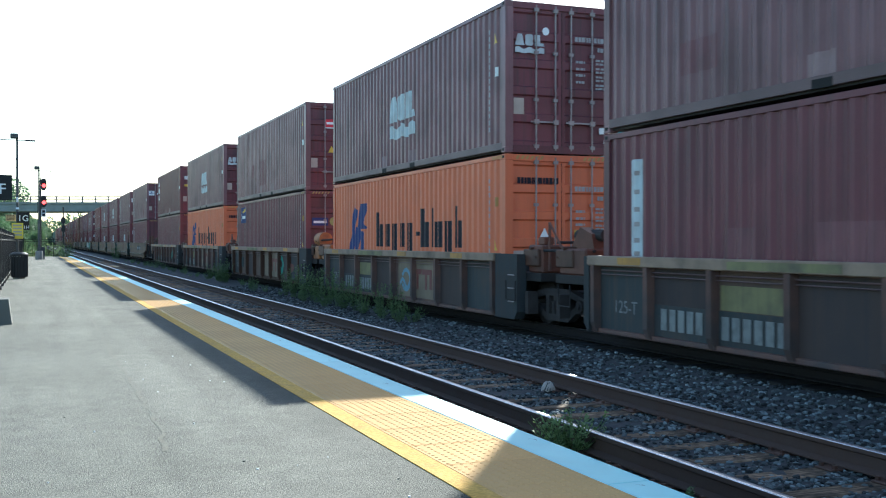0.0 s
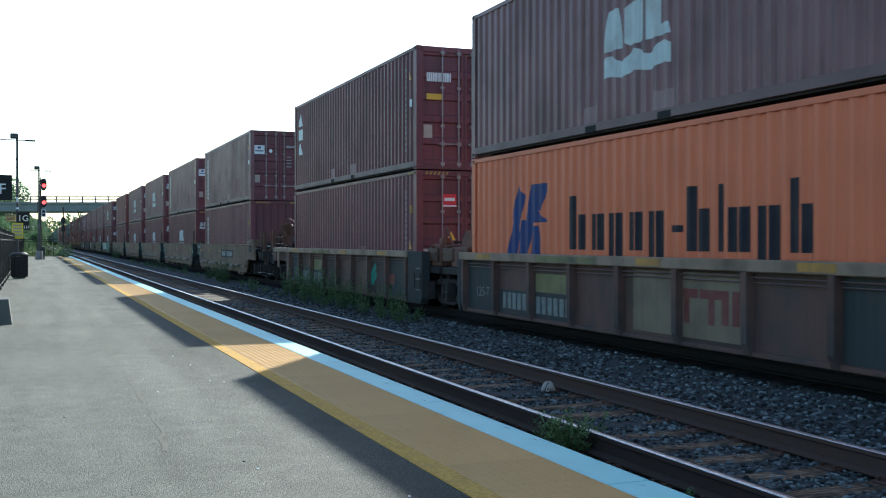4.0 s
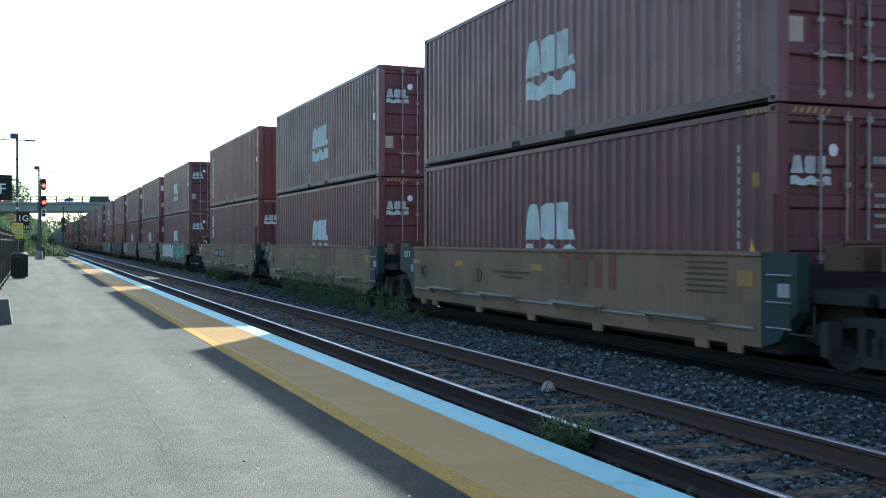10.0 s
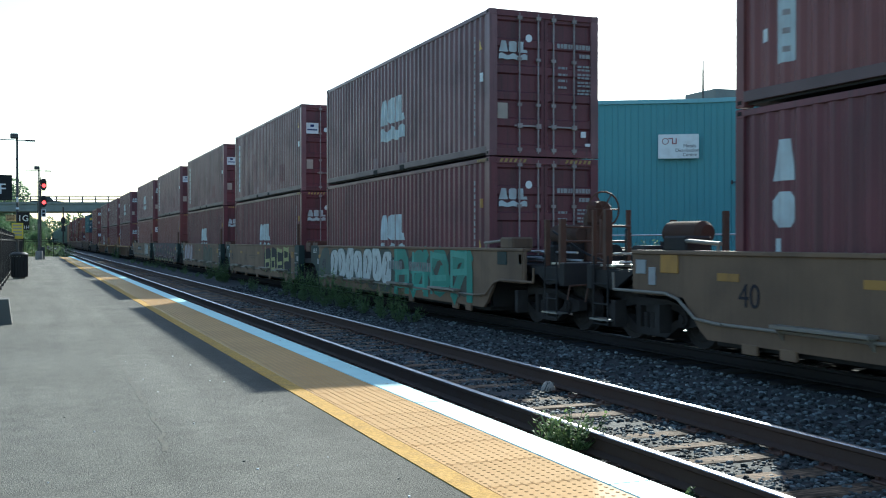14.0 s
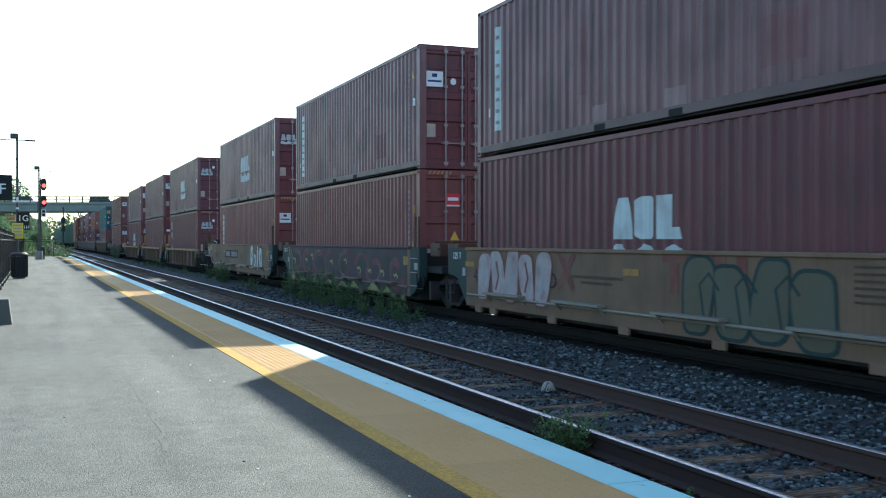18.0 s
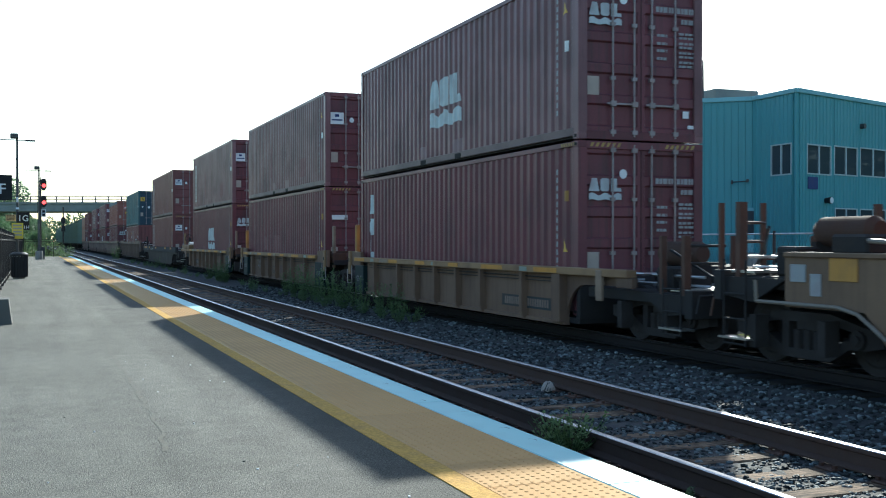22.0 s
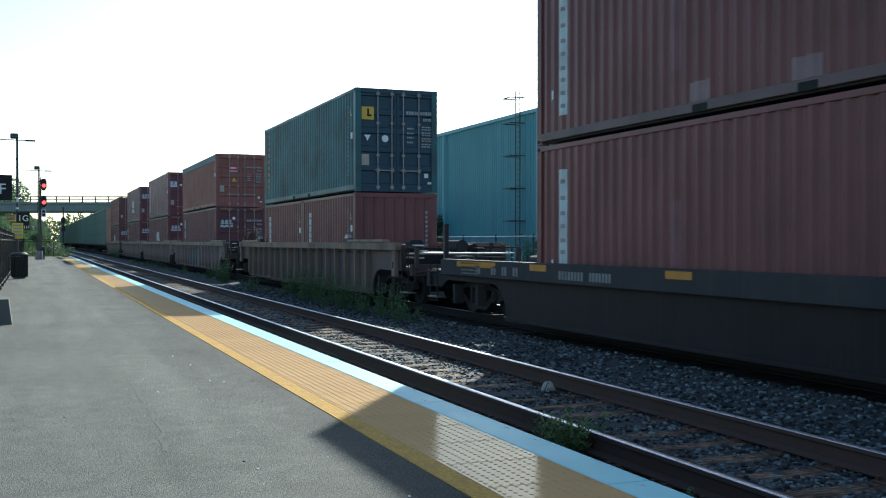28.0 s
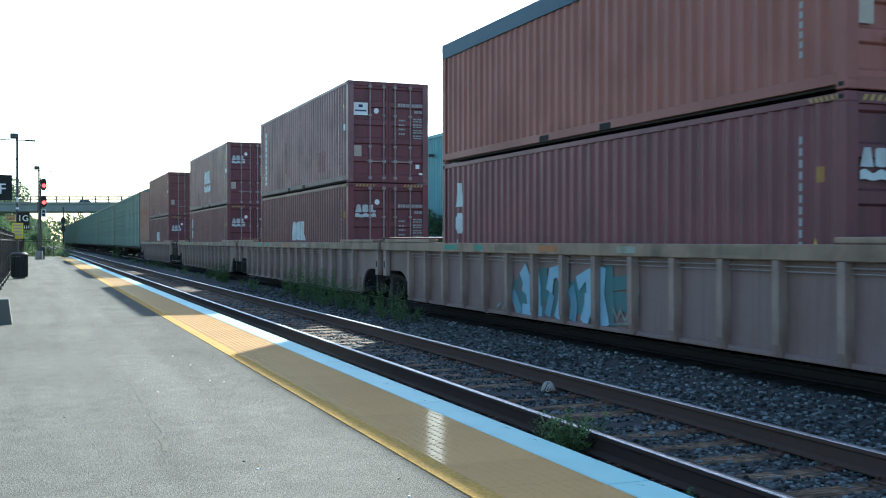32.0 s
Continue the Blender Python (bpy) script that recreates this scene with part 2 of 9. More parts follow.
YELLOW_EDGE = paint("worn_yellow_line", (0.54, 0.315, 0.078), 0.85, dirt=(0.36, 0.23, 0.115), amount=0.5, scale=5.0, vary=0.2, bump=0.5, bump_scale=60, spec=0.08)
speckle(YELLOW_EDGE, 45, 0.82, 1.12)
EDGE_BLUE = paint("pale_blue_edge_paint", (0.36, 0.68, 0.68), 0.5, dirt=(0.34, 0.52, 0.52), amount=0.4, scale=2.5, vary=0.05)
CONCRETE = paint("grey_concrete", (0.28, 0.275, 0.26), 0.85, dirt=(0.14, 0.13, 0.12), amount=0.6, scale=1.5, vary=0.1, bump=0.3, streak=0.3)
BALLAST = paint("ballast_bed", (0.05, 0.05, 0.052), 0.9, dirt=(0.03, 0.028, 0.026), amount=0.6, scale=4, vary=0.3, bump=1.0, bump_scale=28)
TIE = paint("old_timber", (0.225, 0.145, 0.092), 0.9, dirt=(0.06, 0.045, 0.035), amount=0.85, scale=3.0, vary=0.35, bump=0.5, bump_scale=60, spec=0.2)
speckle(TIE, 1.0, 0.35, 1.35, 0.36, 0.62, (1.6, 42.0, 42.0))
speckle(TIE, 1.0, 0.6, 1.2, 0.4, 0.6, (9.0, 22.0, 9.0))
# Timber under the train, with the shade there put into its colour.
TIE_SHADED = paint("shade_dark_timber", (0.028, 0.025, 0.022), 0.9, dirt=(0.018, 0.016, 0.014), amount=0.6, scale=4, vary=0.25, spec=0.1)
# Under-train shade put into the bed's colour; also covers dark ground beyond.
BED_SHADED = paint("shade_dark_ballast", (0.045, 0.046, 0.048), 0.95, dirt=(0.030, 0.030, 0.030), amount=0.6, scale=4, vary=0.3, bump=0.4, bump_scale=28, spec=0.0)
RAIL_SIDE = paint("rusty_rail", (0.072, 0.046, 0.037), 0.85, amount=0.4, scale=4, vary=0.15, dirt=(0.085, 0.045, 0.03), spec=0.15)
# Rail sides under the train, shade put into the colour.
RAIL_SHADED = paint("shade_black_rail", (0.030, 0.027, 0.027), 0.9, amount=0.4, scale=4, vary=0.15, dirt=(0.04, 0.032, 0.028), spec=0.1)
RAIL_TOP = paint("polished_rail_head", (0.58, 0.58, 0.60), 0.36, 1.0, dirt=(0.24, 0.22, 0.21), amount=0.4, scale=6, vary=0.05)
GRASS = paint("dry_grass_ground", (0.09, 0.11, 0.045), 0.95, dirt=(0.13, 0.11, 0.06), amount=0.6, scale=0.4, vary=0.25, spec=0.0)
LEAF = leafy("leaf_green", (0.095, 0.165, 0.078), (0.15, 0.21, 0.095), 0.45)
LEAF_DARK = leafy("deep_leaf_green", (0.085, 0.145, 0.082), (0.13, 0.185, 0.095), 0.45)
WEED_LEAF = leafy("weed_leaf_green", (0.13, 0.20, 0.085), (0.20, 0.25, 0.12), 0.5)
BARK = paint("bark", (0.10, 0.075, 0.055), 0.9, amount=0.4, scale=3, vary=0.15)
TEAL_WALL = paint("teal_metal_siding", (0.095, 0.30, 0.335), 0.45, dirt=(0.10, 0.26, 0.285), amount=0.5, scale=0.35, vary=0.06, streak=0.25)
TEAL_TRIM = paint("pale_teal_trim", (0.20, 0.42, 0.47), 0.5, amount=0.3, scale=0.5, vary=0.05, dirt=(0.12, 0.3, 0.34))
GLASS = clear("dark_window_glass", (0.045, 0.062, 0.072))
FRAME_WHITE = paint("white_window_frame", (0.42, 0.50, 0.52), 0.5, amount=0.2, vary=0.04)
BLACK = paint("black_metal", (0.016, 0.016, 0.018), 0.45, amount=0.2, vary=0.1, dirt=(0.05, 0.045, 0.04))
SIGN_BLACK = paint("black_sign_face", (0.012, 0.014, 0.018), 0.4, amount=0.1, vary=0.05, spec=0.16)
SIGN_YELLOW = paint("yellow_sign_face", (0.75, 0.55, 0.06), 0.5, amount=0.2, vary=0.05)
SIGN_PINK = paint("dull_red_sign_line", (0.30, 0.11, 0.12), 0.5, amount=0.1, vary=0.05)
BASE_GREY = paint("stained_grey_concrete", (0.115, 0.125, 0.12), 0.85, amount=0.6, scale=1.5, vary=0.1, bump=0.3, streak=0.4)
SIGN_TAN = paint("tan_sign_face", (0.5, 0.35, 0.16), 0.5, amount=0.3, vary=0.05)
POLE_GREY = paint("dark_grey_pole", (0.06, 0.065, 0.07), 0.5, 0.3, amount=0.3, vary=0.1)
BRIDGE = paint("bridge_girder_concrete", (0.22, 0.25, 0.24), 0.8, dirt=(0.13, 0.14, 0.14), amount=0.6, scale=0.5, vary=0.08, streak=0.3)
RED_LAMP = glow("red_signal_lens", (1.0, 0.05, 0.05), 2.2)

# ---- mesh helpers ----


class Shape:
    """Collects plain polygons into one mesh."""

    def __init__(self):
        self.v, self.f = [], []

    def add(self, verts, faces):
        n = len(self.v)
        self.v += [tuple(p) for p in verts]
        self.f += [tuple(i + n for i in face) for face in faces]
        return self

    def box(self, x0, x1, y0, y1, z0, z1, c=0.0):
        if not c:
            return self.add([(x0, y0, z0), (x1, y0, z0), (x1, y1, z0), (x0, y1, z0), (x0, y0, z1), (x1, y0, z1), (x1, y1, z1), (x0, y1, z1)],
                            [(3, 2, 1, 0), (4, 5, 6, 7), (0, 1, 5, 4), (1, 2, 6, 5), (2, 3, 7, 6), (3, 0, 4, 7)])
        cx, cy, cz = (x0 + x1) / 2, (y0 + y1) / 2, (z0 + z1) / 2
        h = ((x1 - x0) / 2, (y1 - y0) / 2, (z1 - z0) / 2)
        vs, at = [], {}
        for sx in (-1, 1):
            for sy in (-1, 1):
                for sz in (-1, 1):
                    for a in range(3):
                        o = [h[i] - (0 if i == a else c) for i in range(3)]
                        at[sx, sy, sz, a] = len(vs)
                        vs.append((cx + sx * o[0], cy + sy * o[1], cz + sz * o[2]))
        fs = []
        for a in range(3):
            for s in (-1, 1):
                ring = []
                for p, q in ((-1, -1), (1, -1), (1, 1), (-1, 1)):
                    k = [0, 0, 0]
                    k[a], k[(a + 1) % 3], k[(a + 2) % 3] = s, p, q
                    ring.append(at[(*k, a)])
                fs.append(tuple(ring if s > 0 else ring[::-1]))
            b, d = (a + 1) % 3, (a + 2) % 3
            for p in (-1, 1):
                for q in (-1, 1):
                    k0, k1 = [0, 0, 0], [0, 0, 0]
                    k0[a], k1[a] = -1, 1
                    k0[b] = k1[b] = p
                    k0[d] = k1[d] = q
                    ring = [at[(*k0, b)], at[(*k1, b)], at[(*k1, d)], at[(*k0, d)]]
                    fs.append(tuple(ring if p * q < 0 else ring[::-1]))
        for sx in (-1, 1):
            for sy in (-1, 1):
                for sz in (-1, 1):
                    ring = [at[sx, sy, sz, a] for a in range(3)]
                    fs.append(tuple(ring if sx * sy * sz > 0 else ring[::-1]))
        return self.add(vs, fs)

    def rod(self, p0, p1, r0, r1=None, n=8, caps=True):
        p0, p1 = Vector(p0), Vector(p1)
        r1 = r0 if r1 is None else r1
        q = (p1 - p0).to_track_quat("Z", "Y")
        ring = [q @ Vector((math.cos(2 * math.pi * i / n), math.sin(2 * math.pi * i / n), 0)) for i in range(n)]
        vs = [p0 + d * r0 for d in ring] + [p1 + d * r1 for d in ring]
        fs = [(i, (i + 1) % n, n + (i + 1) % n, n + i) for i in range(n)]
        if caps:
            fs += [tuple(range(n))[::-1], tuple(range(n, 2 * n))]
        return self.add(vs, fs)

    def ring(self, centre, axis, radius, r, n=18, m=6):
        q = Vector(axis).to_track_quat("Z", "Y")
        c, vs, fs = Vector(centre), [], []
        for i in range(n):
            a = 2 * math.pi * i / n
            for j in range(m):
                b = 2 * math.pi * j / m
                d = radius + r * math.cos(b)
                vs.append(c + q @ Vector((d * math.cos(a), d * math.sin(a), r * math.sin(b))))
        for i in range(n):
            for j in range(m):
                fs.append((i * m + j, (i + 1) % n * m + j, (i + 1) % n * m + (j + 1) % m, i * m + (j + 1) % m))
        return self.add(vs, fs)

    def prism(self, outline, axis, a0, a1):
        """An outline in the two other axes, drawn out along one axis."""
        i = "xyz".index(axis)

        def at(p, a):
            k = [p[0], p[1]]
            k.insert(i, a)
            return tuple(k)
        n = len(outline)
        area = sum(outline[j][0] * outline[(j + 1) % n][1] - outline[(j + 1) % n][0] * outline[j][1] for j in range(n))
        pts = outline if (area > 0) == (i != 1) else outline[::-1]
        vs = [at(p, a0) for p in pts] + [at(p, a1) for p in pts]
        fs = [tuple(range(n))[::-1], tuple(range(n, 2 * n))] + [(j, (j + 1) % n, n + (j + 1) % n, n + j) for j in range(n)]
        return self.add(vs, fs)

    def mesh(self, name, material, smooth=False):
        me = bpy.data.meshes.new(name)
        me.from_pydata(self.v, [], self.f)
        me.materials.append(material)
        if smooth:
            me.polygons.foreach_set("use_smooth", [True] * len(me.polygons))
        me.update()
        return me


def hold(ob, parent, m=None):
    ob.parent = parent
    if m is not None:
        ob.matrix_basis = m
    return ob


def part(name, shape, material, parent, label="", m=None, smooth=False):
    """One mesh object under a thing or a part. shape: a Shape, or mesh data that alike parts share."""
    me = shape.mesh(name, material, smooth) if isinstance(shape, Shape) else shape
    ob = hold(new(name, me), parent, m)
    return tagged(ob, label) if label else ob


def thing(name, label, category, group="", m=None):
    ob = tagged(new(name), label, category, group)
    ob.empty_display_size = 0.2
    if m is not None:
        ob.matrix_basis = m
    return ob


def structure(name, shape, material, label, category, m=None):
    ob = new(name, shape.mesh(name, material) if isinstance(shape, Shape) else shape)
    if m is not None:
        ob.matrix_basis = m
    return tagged(ob, label, category, kind="structure")


kept = {}


def once(key, build):
    if key not in kept:
        kept[key] = build()
    return kept[key]


def writing(name, text, size, material, parent, m, depth=0.002, label=""):
    """Flat letters of the built-in font, as a mesh; they stand in the x-z plane of m and face its -y."""
    cu = bpy.data.curves.new(name, "FONT")
    cu.body, cu.size, cu.extrude, cu.align_x, cu.align_y = text, size, depth, "CENTER", "CENTER"
    tmp = bpy.data.objects.new(name, cu)
    scene.collection.objects.link(tmp)
    me = bpy.data.meshes.new_from_object(tmp.evaluated_get(bpy.context.evaluated_depsgraph_get()))
    bpy.data.objects.remove(tmp)
    me.materials.clear()
    me.materials.append(material)
    return part(name, me, material, parent, label, m @ pose(0, 0, 0, 90))

# ---- ground, tracks, platform ----
TRACK, TRAIN = 4.918, 9.56          # middle lines of the two tracks
FAR_Y = 420.0


def strip_mesh(xs, ys, height):
    s = Shape()
    nx = len(xs)
    s.v = [(x, y, height(x, y)) for y in ys for x in xs]
    s.f = [(j * nx + i, j * nx + i + 1, (j + 1) * nx + i + 1, (j + 1) * nx + i) for j in range(len(ys) - 1) for i in range(nx - 1)]
    return s


def terrain(x, y):
    h = -0.72
    if x < -1.5 and y > 90:
        h += min((-1.5 - x) * 0.35, 6.0) * min((y - 90) / 60, 1.0)
    if x > 16:
        h += 0.9 * min((x - 16) / 5, 1.0)
    return h + 0.06 * noise.noise((x * 0.3, y * 0.3, 0)) if abs(x) < 300 else h


xs = [-2500, -900, -300, -120, -60, -40, -30, -24, -18, -14, -10, -7, -4, -2, 0, 3, 6, 9, 12, 14, 16, 18, 21, 25, 32, 40, 60, 100, 200, 500, 1200, 2500]
ys = [-800, -200, -60, -20, -8, 0, 8, 16, 24, 32, 40, 50, 60, 70, 80, 90, 100, 115, 130, 145, 160, 180, 200, 230, 260, 300, 350, 420, 500, 700, 1200, 2600]
structure("ground", strip_mesh(xs, ys, terrain), GRASS, "dry grassy ground beside the railway tracks", "ground")


def bed(x, y):
    n = noise.noise((x * 3.1, y * 3.1, 2)) * 0.02 + noise.noise((x * 9, y * 9, 5)) * 0.012
    if x < 3.4:
        z = -0.24
    elif x < 6.4:
        z = -0.205
    elif x < 8.2:
        z = -0.205 - 0.10 * math.sin((x - 6.4) / 1.8 * math.pi)
    elif x < 11.2:
        z = -0.205
    else:
        z = max(-0.205 - (x - 11.2) * 0.32, terrain(x, y) + 0.04)
    return z + n


bx = [3.1 + 0.12 * i for i in range(44)]
bx2 = [bx[-1] + 0.14 * i for i in range(22)] + [11.5, 12.0, 12.5, 13.0, 13.8, 14.6, 15.4, 16.0, 17.0, 18.0]
by = [-14 + 0.5 * i for i in range(28)] + [0.15 * i for i in range(240)] + [36 + 0.6 * i for i in range(60)] + [72 + 6 * i for i in range(59)]
structure("ballast_bed", strip_mesh(bx, by, bed), BALLAST, "dark grey crushed-stone ballast under the near track", "ballast")
# The far bed carries the train's shade in its colour.
structure("ballast_bed_far", strip_mesh(bx2, by, bed), BED_SHADED, "ballast under the freight train, its shade put into the dark colour", "ballast")



def stones(count, x_range, y_range, size, seed, keep=None):
    """Loose crushed stones, all in one mesh."""
    r = np.random.default_rng(seed)
    t = (1 + 5 ** 0.5) / 2
    base = np.array([(-1, t, 0), (1, t, 0), (-1, -t, 0), (1, -t, 0), (0, -1, t), (0, 1, t), (0, -1, -t), (0, 1, -t), (t, 0, -1), (t, 0, 1), (-t, 0, -1), (-t, 0, 1)]) / 1.9
    tri = [(0, 11, 5), (0, 5, 1), (0, 1, 7), (0, 7, 10), (0, 10, 11), (1, 5, 9), (5, 11, 4), (11, 10, 2), (10, 7, 6), (7, 1, 8), (3, 9, 4), (3, 4, 2), (3, 2, 6), (3, 6, 8), (3, 8, 9), (4, 9, 5), (2, 4, 11), (6, 2, 10), (8, 6, 7), (9, 8, 1)]
    s = Shape()
    for _ in range(count):
        x, y = r.uniform(*x_range), y_range[0] + (y_range[1] - y_range[0]) * r.uniform() ** 1.6
        if keep and not keep(x, y):
            continue
        d = size * r.uniform(0.55, 1.5)
        sc = d * np.array([r.uniform(0.7, 1.3), r.uniform(0.7, 1.3), r.uniform(0.45, 0.8)])
        a = r.uniform(0, 6.28)
        p = base * r.uniform(0.75, 1.2, (12, 1)) * sc
        c, sn = math.cos(a), math.sin(a)
        p = np.stack([p[:, 0] * c - p[:, 1] * sn + x, p[:, 0] * sn + p[:, 1] * c + y, p[:, 2] + bed(x, y) + d * 0.22], 1)
        s.add(p.tolist(), tri)
    return s


def stone_material():
    m = paint("crushed_stone", (0.090, 0.103, 0.104), 0.75, dirt=(0.055, 0.052, 0.046), amount=0.6, scale=2, vary=0.2, bump=0.3, bump_scale=60)
    t = m.node_tree
    geo = t.nodes.new("ShaderNodeNewGeometry")
    rr = t.nodes.new("ShaderNodeMapRange")
    rr.inputs[3].default_value, rr.inputs[4].default_value = 0.16, 2.6
    pw = t.nodes.new("ShaderNodeMath")
    pw.operation = "POWER"
    pw.inputs[1].default_value = 2.4
    t.links.new(geo.outputs["Random Per Island"], pw.inputs[0])
    t.links.new(pw.outputs[0], rr.inputs[0])
    hs = t.nodes.new("ShaderNodeHueSaturation")
    b = t.nodes["Principled BSDF"]
    old = b.inputs["Base Color"].links[0].from_socket
    t.links.new(old, hs.inputs["Color"])
    t.links.new(rr.outputs[0], hs.inputs["Value"])
    t.links.new(hs.outputs[0], b.inputs["Base Color"])
    return m


STONE = stone_material()
for nm, args, txt in (("ballast_stones", (15000, (5.75, 8.35), (4, 42), 0.026, 1), "loose grey ballast stones between the tracks"),
                      ("ballast_stones", (15000, (4.2, 5.7), (3, 30), 0.019, 2), "loose grey ballast stones among the timber ties"),
                      ("ballast_stones", (4200, (3.2, 4.1), (3, 26), 0.022, 3), "loose grey ballast stones beside the platform wall")):
    keep = (lambda x, y: 0.17 < ((y - 1.2) / 0.56) % 1 < 0.83 or (x * 7.3 + y * 3.1) % 1 < 0.16) if args[-1] == 2 else None
    tagged(new(nm, stones(*args, keep=keep).mesh(nm, STONE)), txt, "ballast", kind="stuff")

RAIL_OUT = [(-0.07, -0.171), (0.07, -0.171), (0.07, -0.158), (0.012, -0.135), (0.009, -0.05), (0.035, -0.036), (0.035, -0.008), (0.027, -0.0012), (-0.027, -0.0012), (-0.035, -0.008), (-0.035, -0.036), (-0.009, -0.05), (-0.012, -0.135), (-0.07, -0.158)]


def head_sheet(x):
    """The worn, rounded running surface of a rail."""
    s = Shape()
    arc = ((-0.0335, -0.0085), (-0.031, -0.0035), (-0.022, 0.0006), (0.0, 0.0018), (0.022, 0.0006), (0.031, -0.0035), (0.0335, -0.0085))
    s.v = [(x + a, y, b) for y in (-14, FAR_Y) for a, b in arc]
    s.f = [(i, i + 1, len(arc) + i + 1, len(arc) + i) for i in range(len(arc) - 1)]
    return s


def track(name, x, label):
    top = structure(name, Shape().box(x - 1.3, x + 1.3, -14, FAR_Y, -0.42, -0.30), BALLAST, label, "railway track")
    for k in (-0.7525, 0.7525):
        r = part("rail", Shape().prism([(x + k + a, b) for a, b in RAIL_OUT], "y", -14, FAR_Y), RAIL_SIDE if x == TRACK else RAIL_SHADED, top, "rust-brown steel rail")
        part("rail_head", head_sheet(x + k), RAIL_TOP, r, "polished bright running surface", smooth=True)
    return top


near_track = track("track_near", TRACK, "empty railway track with wooden ties beside the platform")
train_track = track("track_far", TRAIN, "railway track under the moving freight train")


def platform():
    top = structure("platform", Shape().box(-0.95, 2.09, -14, 96, -0.75, 0.2), ASPHALT, "worn grey asphalt station platform", "platform")
    part("edge_wall", Shape().box(2.09, 3.10, -14, 96, -0.75, 0.14), CONCRETE, top, "grey concrete platform wall")
    part("yellow_line", Shape().box(2.09, 2.235, -14, 96, 0.14, 0.206), YELLOW_EDGE, top, "worn yellow painted line")
    return top


deck = platform()


def tile_shape():
    s = Shape().box(0.003, 0.637, 0.003, 0.607, -0.05, 0.0, 0.003)
    n = 10
    for i in range(n):
        for j in range(n):
            x, y = 0.035 + 0.063 * i, 0.033 + 0.0605 * j
            a = [(math.cos(k * math.pi / 4), math.sin(k * math.pi / 4)) for k in range(8)]
            s.add([(x + 0.013 * c, y + 0.013 * d, 0) for c, d in a] + [(x + 0.008 * c, y + 0.008 * d, 0.0034) for c, d in a],
                  [(k, (k + 1) % 8, 8 + (k + 1) % 8, 8 + k) for k in range(8)] + [tuple(range(8, 16))])
    return s


tile = tile_shape().mesh("tactile_tile", TACTILE)
plain_tile = Shape().box(0.003, 0.637, 0.003, 0.607, -0.05, 0.003, 0.003).mesh("tactile_tile", TACTILE)
for i in range(-23, 146):
    part("tactile_tile", tile if 0 <= i < 80 else plain_tile, TACTILE, deck, m=pose(2.238, 0.8 + 0.61 * i, 0.205))
slab = Shape().box(0, 0.262, 0.004, 3.046, -0.20, 0.0, 0.006).mesh("edge_slab", EDGE_BLUE)
for i in range(-4, 32):
    part("edge_slab", slab, EDGE_BLUE, deck, "pale blue painted concrete edge", pose(2.882, -1.2 + 3.05 * i, 0.207))
crack_rng = random.Random(5)


def worn_line(points, wide):
    """A shallow dark furrow through a few points of the platform, with wandering edges."""
    s, last = Shape(), None
    for (x0, y0), (x1, y1) in zip(points, points[1:]):
        n = max(4, int((y1 - y0) / 0.14))
        for q in range(n):
            f = q / n
            x, y, w = x0 + (x1 - x0) * f + crack_rng.uniform(-0.018, 0.018), y0 + (y1 - y0) * f, wide * crack_rng.uniform(0.3, 1.3)
            if last:
                s.add([(last[0] - last[2], last[1], 0.2028), (last[0] + last[2], last[1], 0.2028), (x + w, y, 0.2028), (x - w, y, 0.2028)], [(0, 1, 2, 3)])
            last = (x, y, w)
    part("crack", s, FURROW, deck, "dark worn furrow in the asphalt")


worn_line([(0.76, 6.7), (0.83, 7.56), (0.85, 10.15), (0.85, 12.86), (0.97, 22.16), (1.17, 40.4)], 0.016)
chip_rng = random.Random(15)
for k in range(26):
    y, x, s = 3.6 + 0.62 * k + chip_rng.uniform(-0.1, 0.1), 3.0 + chip_rng.uniform(-0.05, 0.09), Shape()
    a, l, w = chip_rng.uniform(-0.5, 0.5), chip_rng.uniform(0.03, 0.09), chip_rng.uniform(0.0022, 0.005)
    for q in range(4):
        p0, p1 = a + 0.35 * q, a + 0.35 * (q + 1)
        s.add([(x + l * math.cos(p0) - w, y + l * math.sin(p0), 0.2085), (x + l * math.cos(p0) + w, y + l * math.sin(p0), 0.2085), (x + l * math.cos(p1) + w, y + l * math.sin(p1), 0.2085), (x + l * math.cos(p1) - w, y + l * math.sin(p1), 0.2085)], [(0, 1, 2, 3)])
    part("chip", s, TAR, deck, "small dark chip in the painted edge")


def seam(x, y, run, lean, wide, mat, name, label):
    """A wandering dark line in the asphalt."""
    s = Shape()
    w = wide
    for _ in range(run):
        nx, ny = x + lean + crack_rng.uniform(-0.022, 0.022), y + crack_rng.uniform(0.12, 0.4)
        nw = wide * crack_rng.uniform(0.35, 1.5)
        s.add([(x - w, y, 0.2035), (x + w, y, 0.2035), (nx + nw, ny, 0.2035), (nx - nw, ny, 0.2035)], [(0, 1, 2, 3)])
        x, y, w = min(max(nx, -0.8), 2.0), ny, nw
    part(name, s, mat, deck, label)


for x, y, run, lean, wide in ((1.2, 24, 50, -0.002, 0.006),):
    seam(x, y, run, lean, wide, TAR, "crack", "thin dark crack in the asphalt")
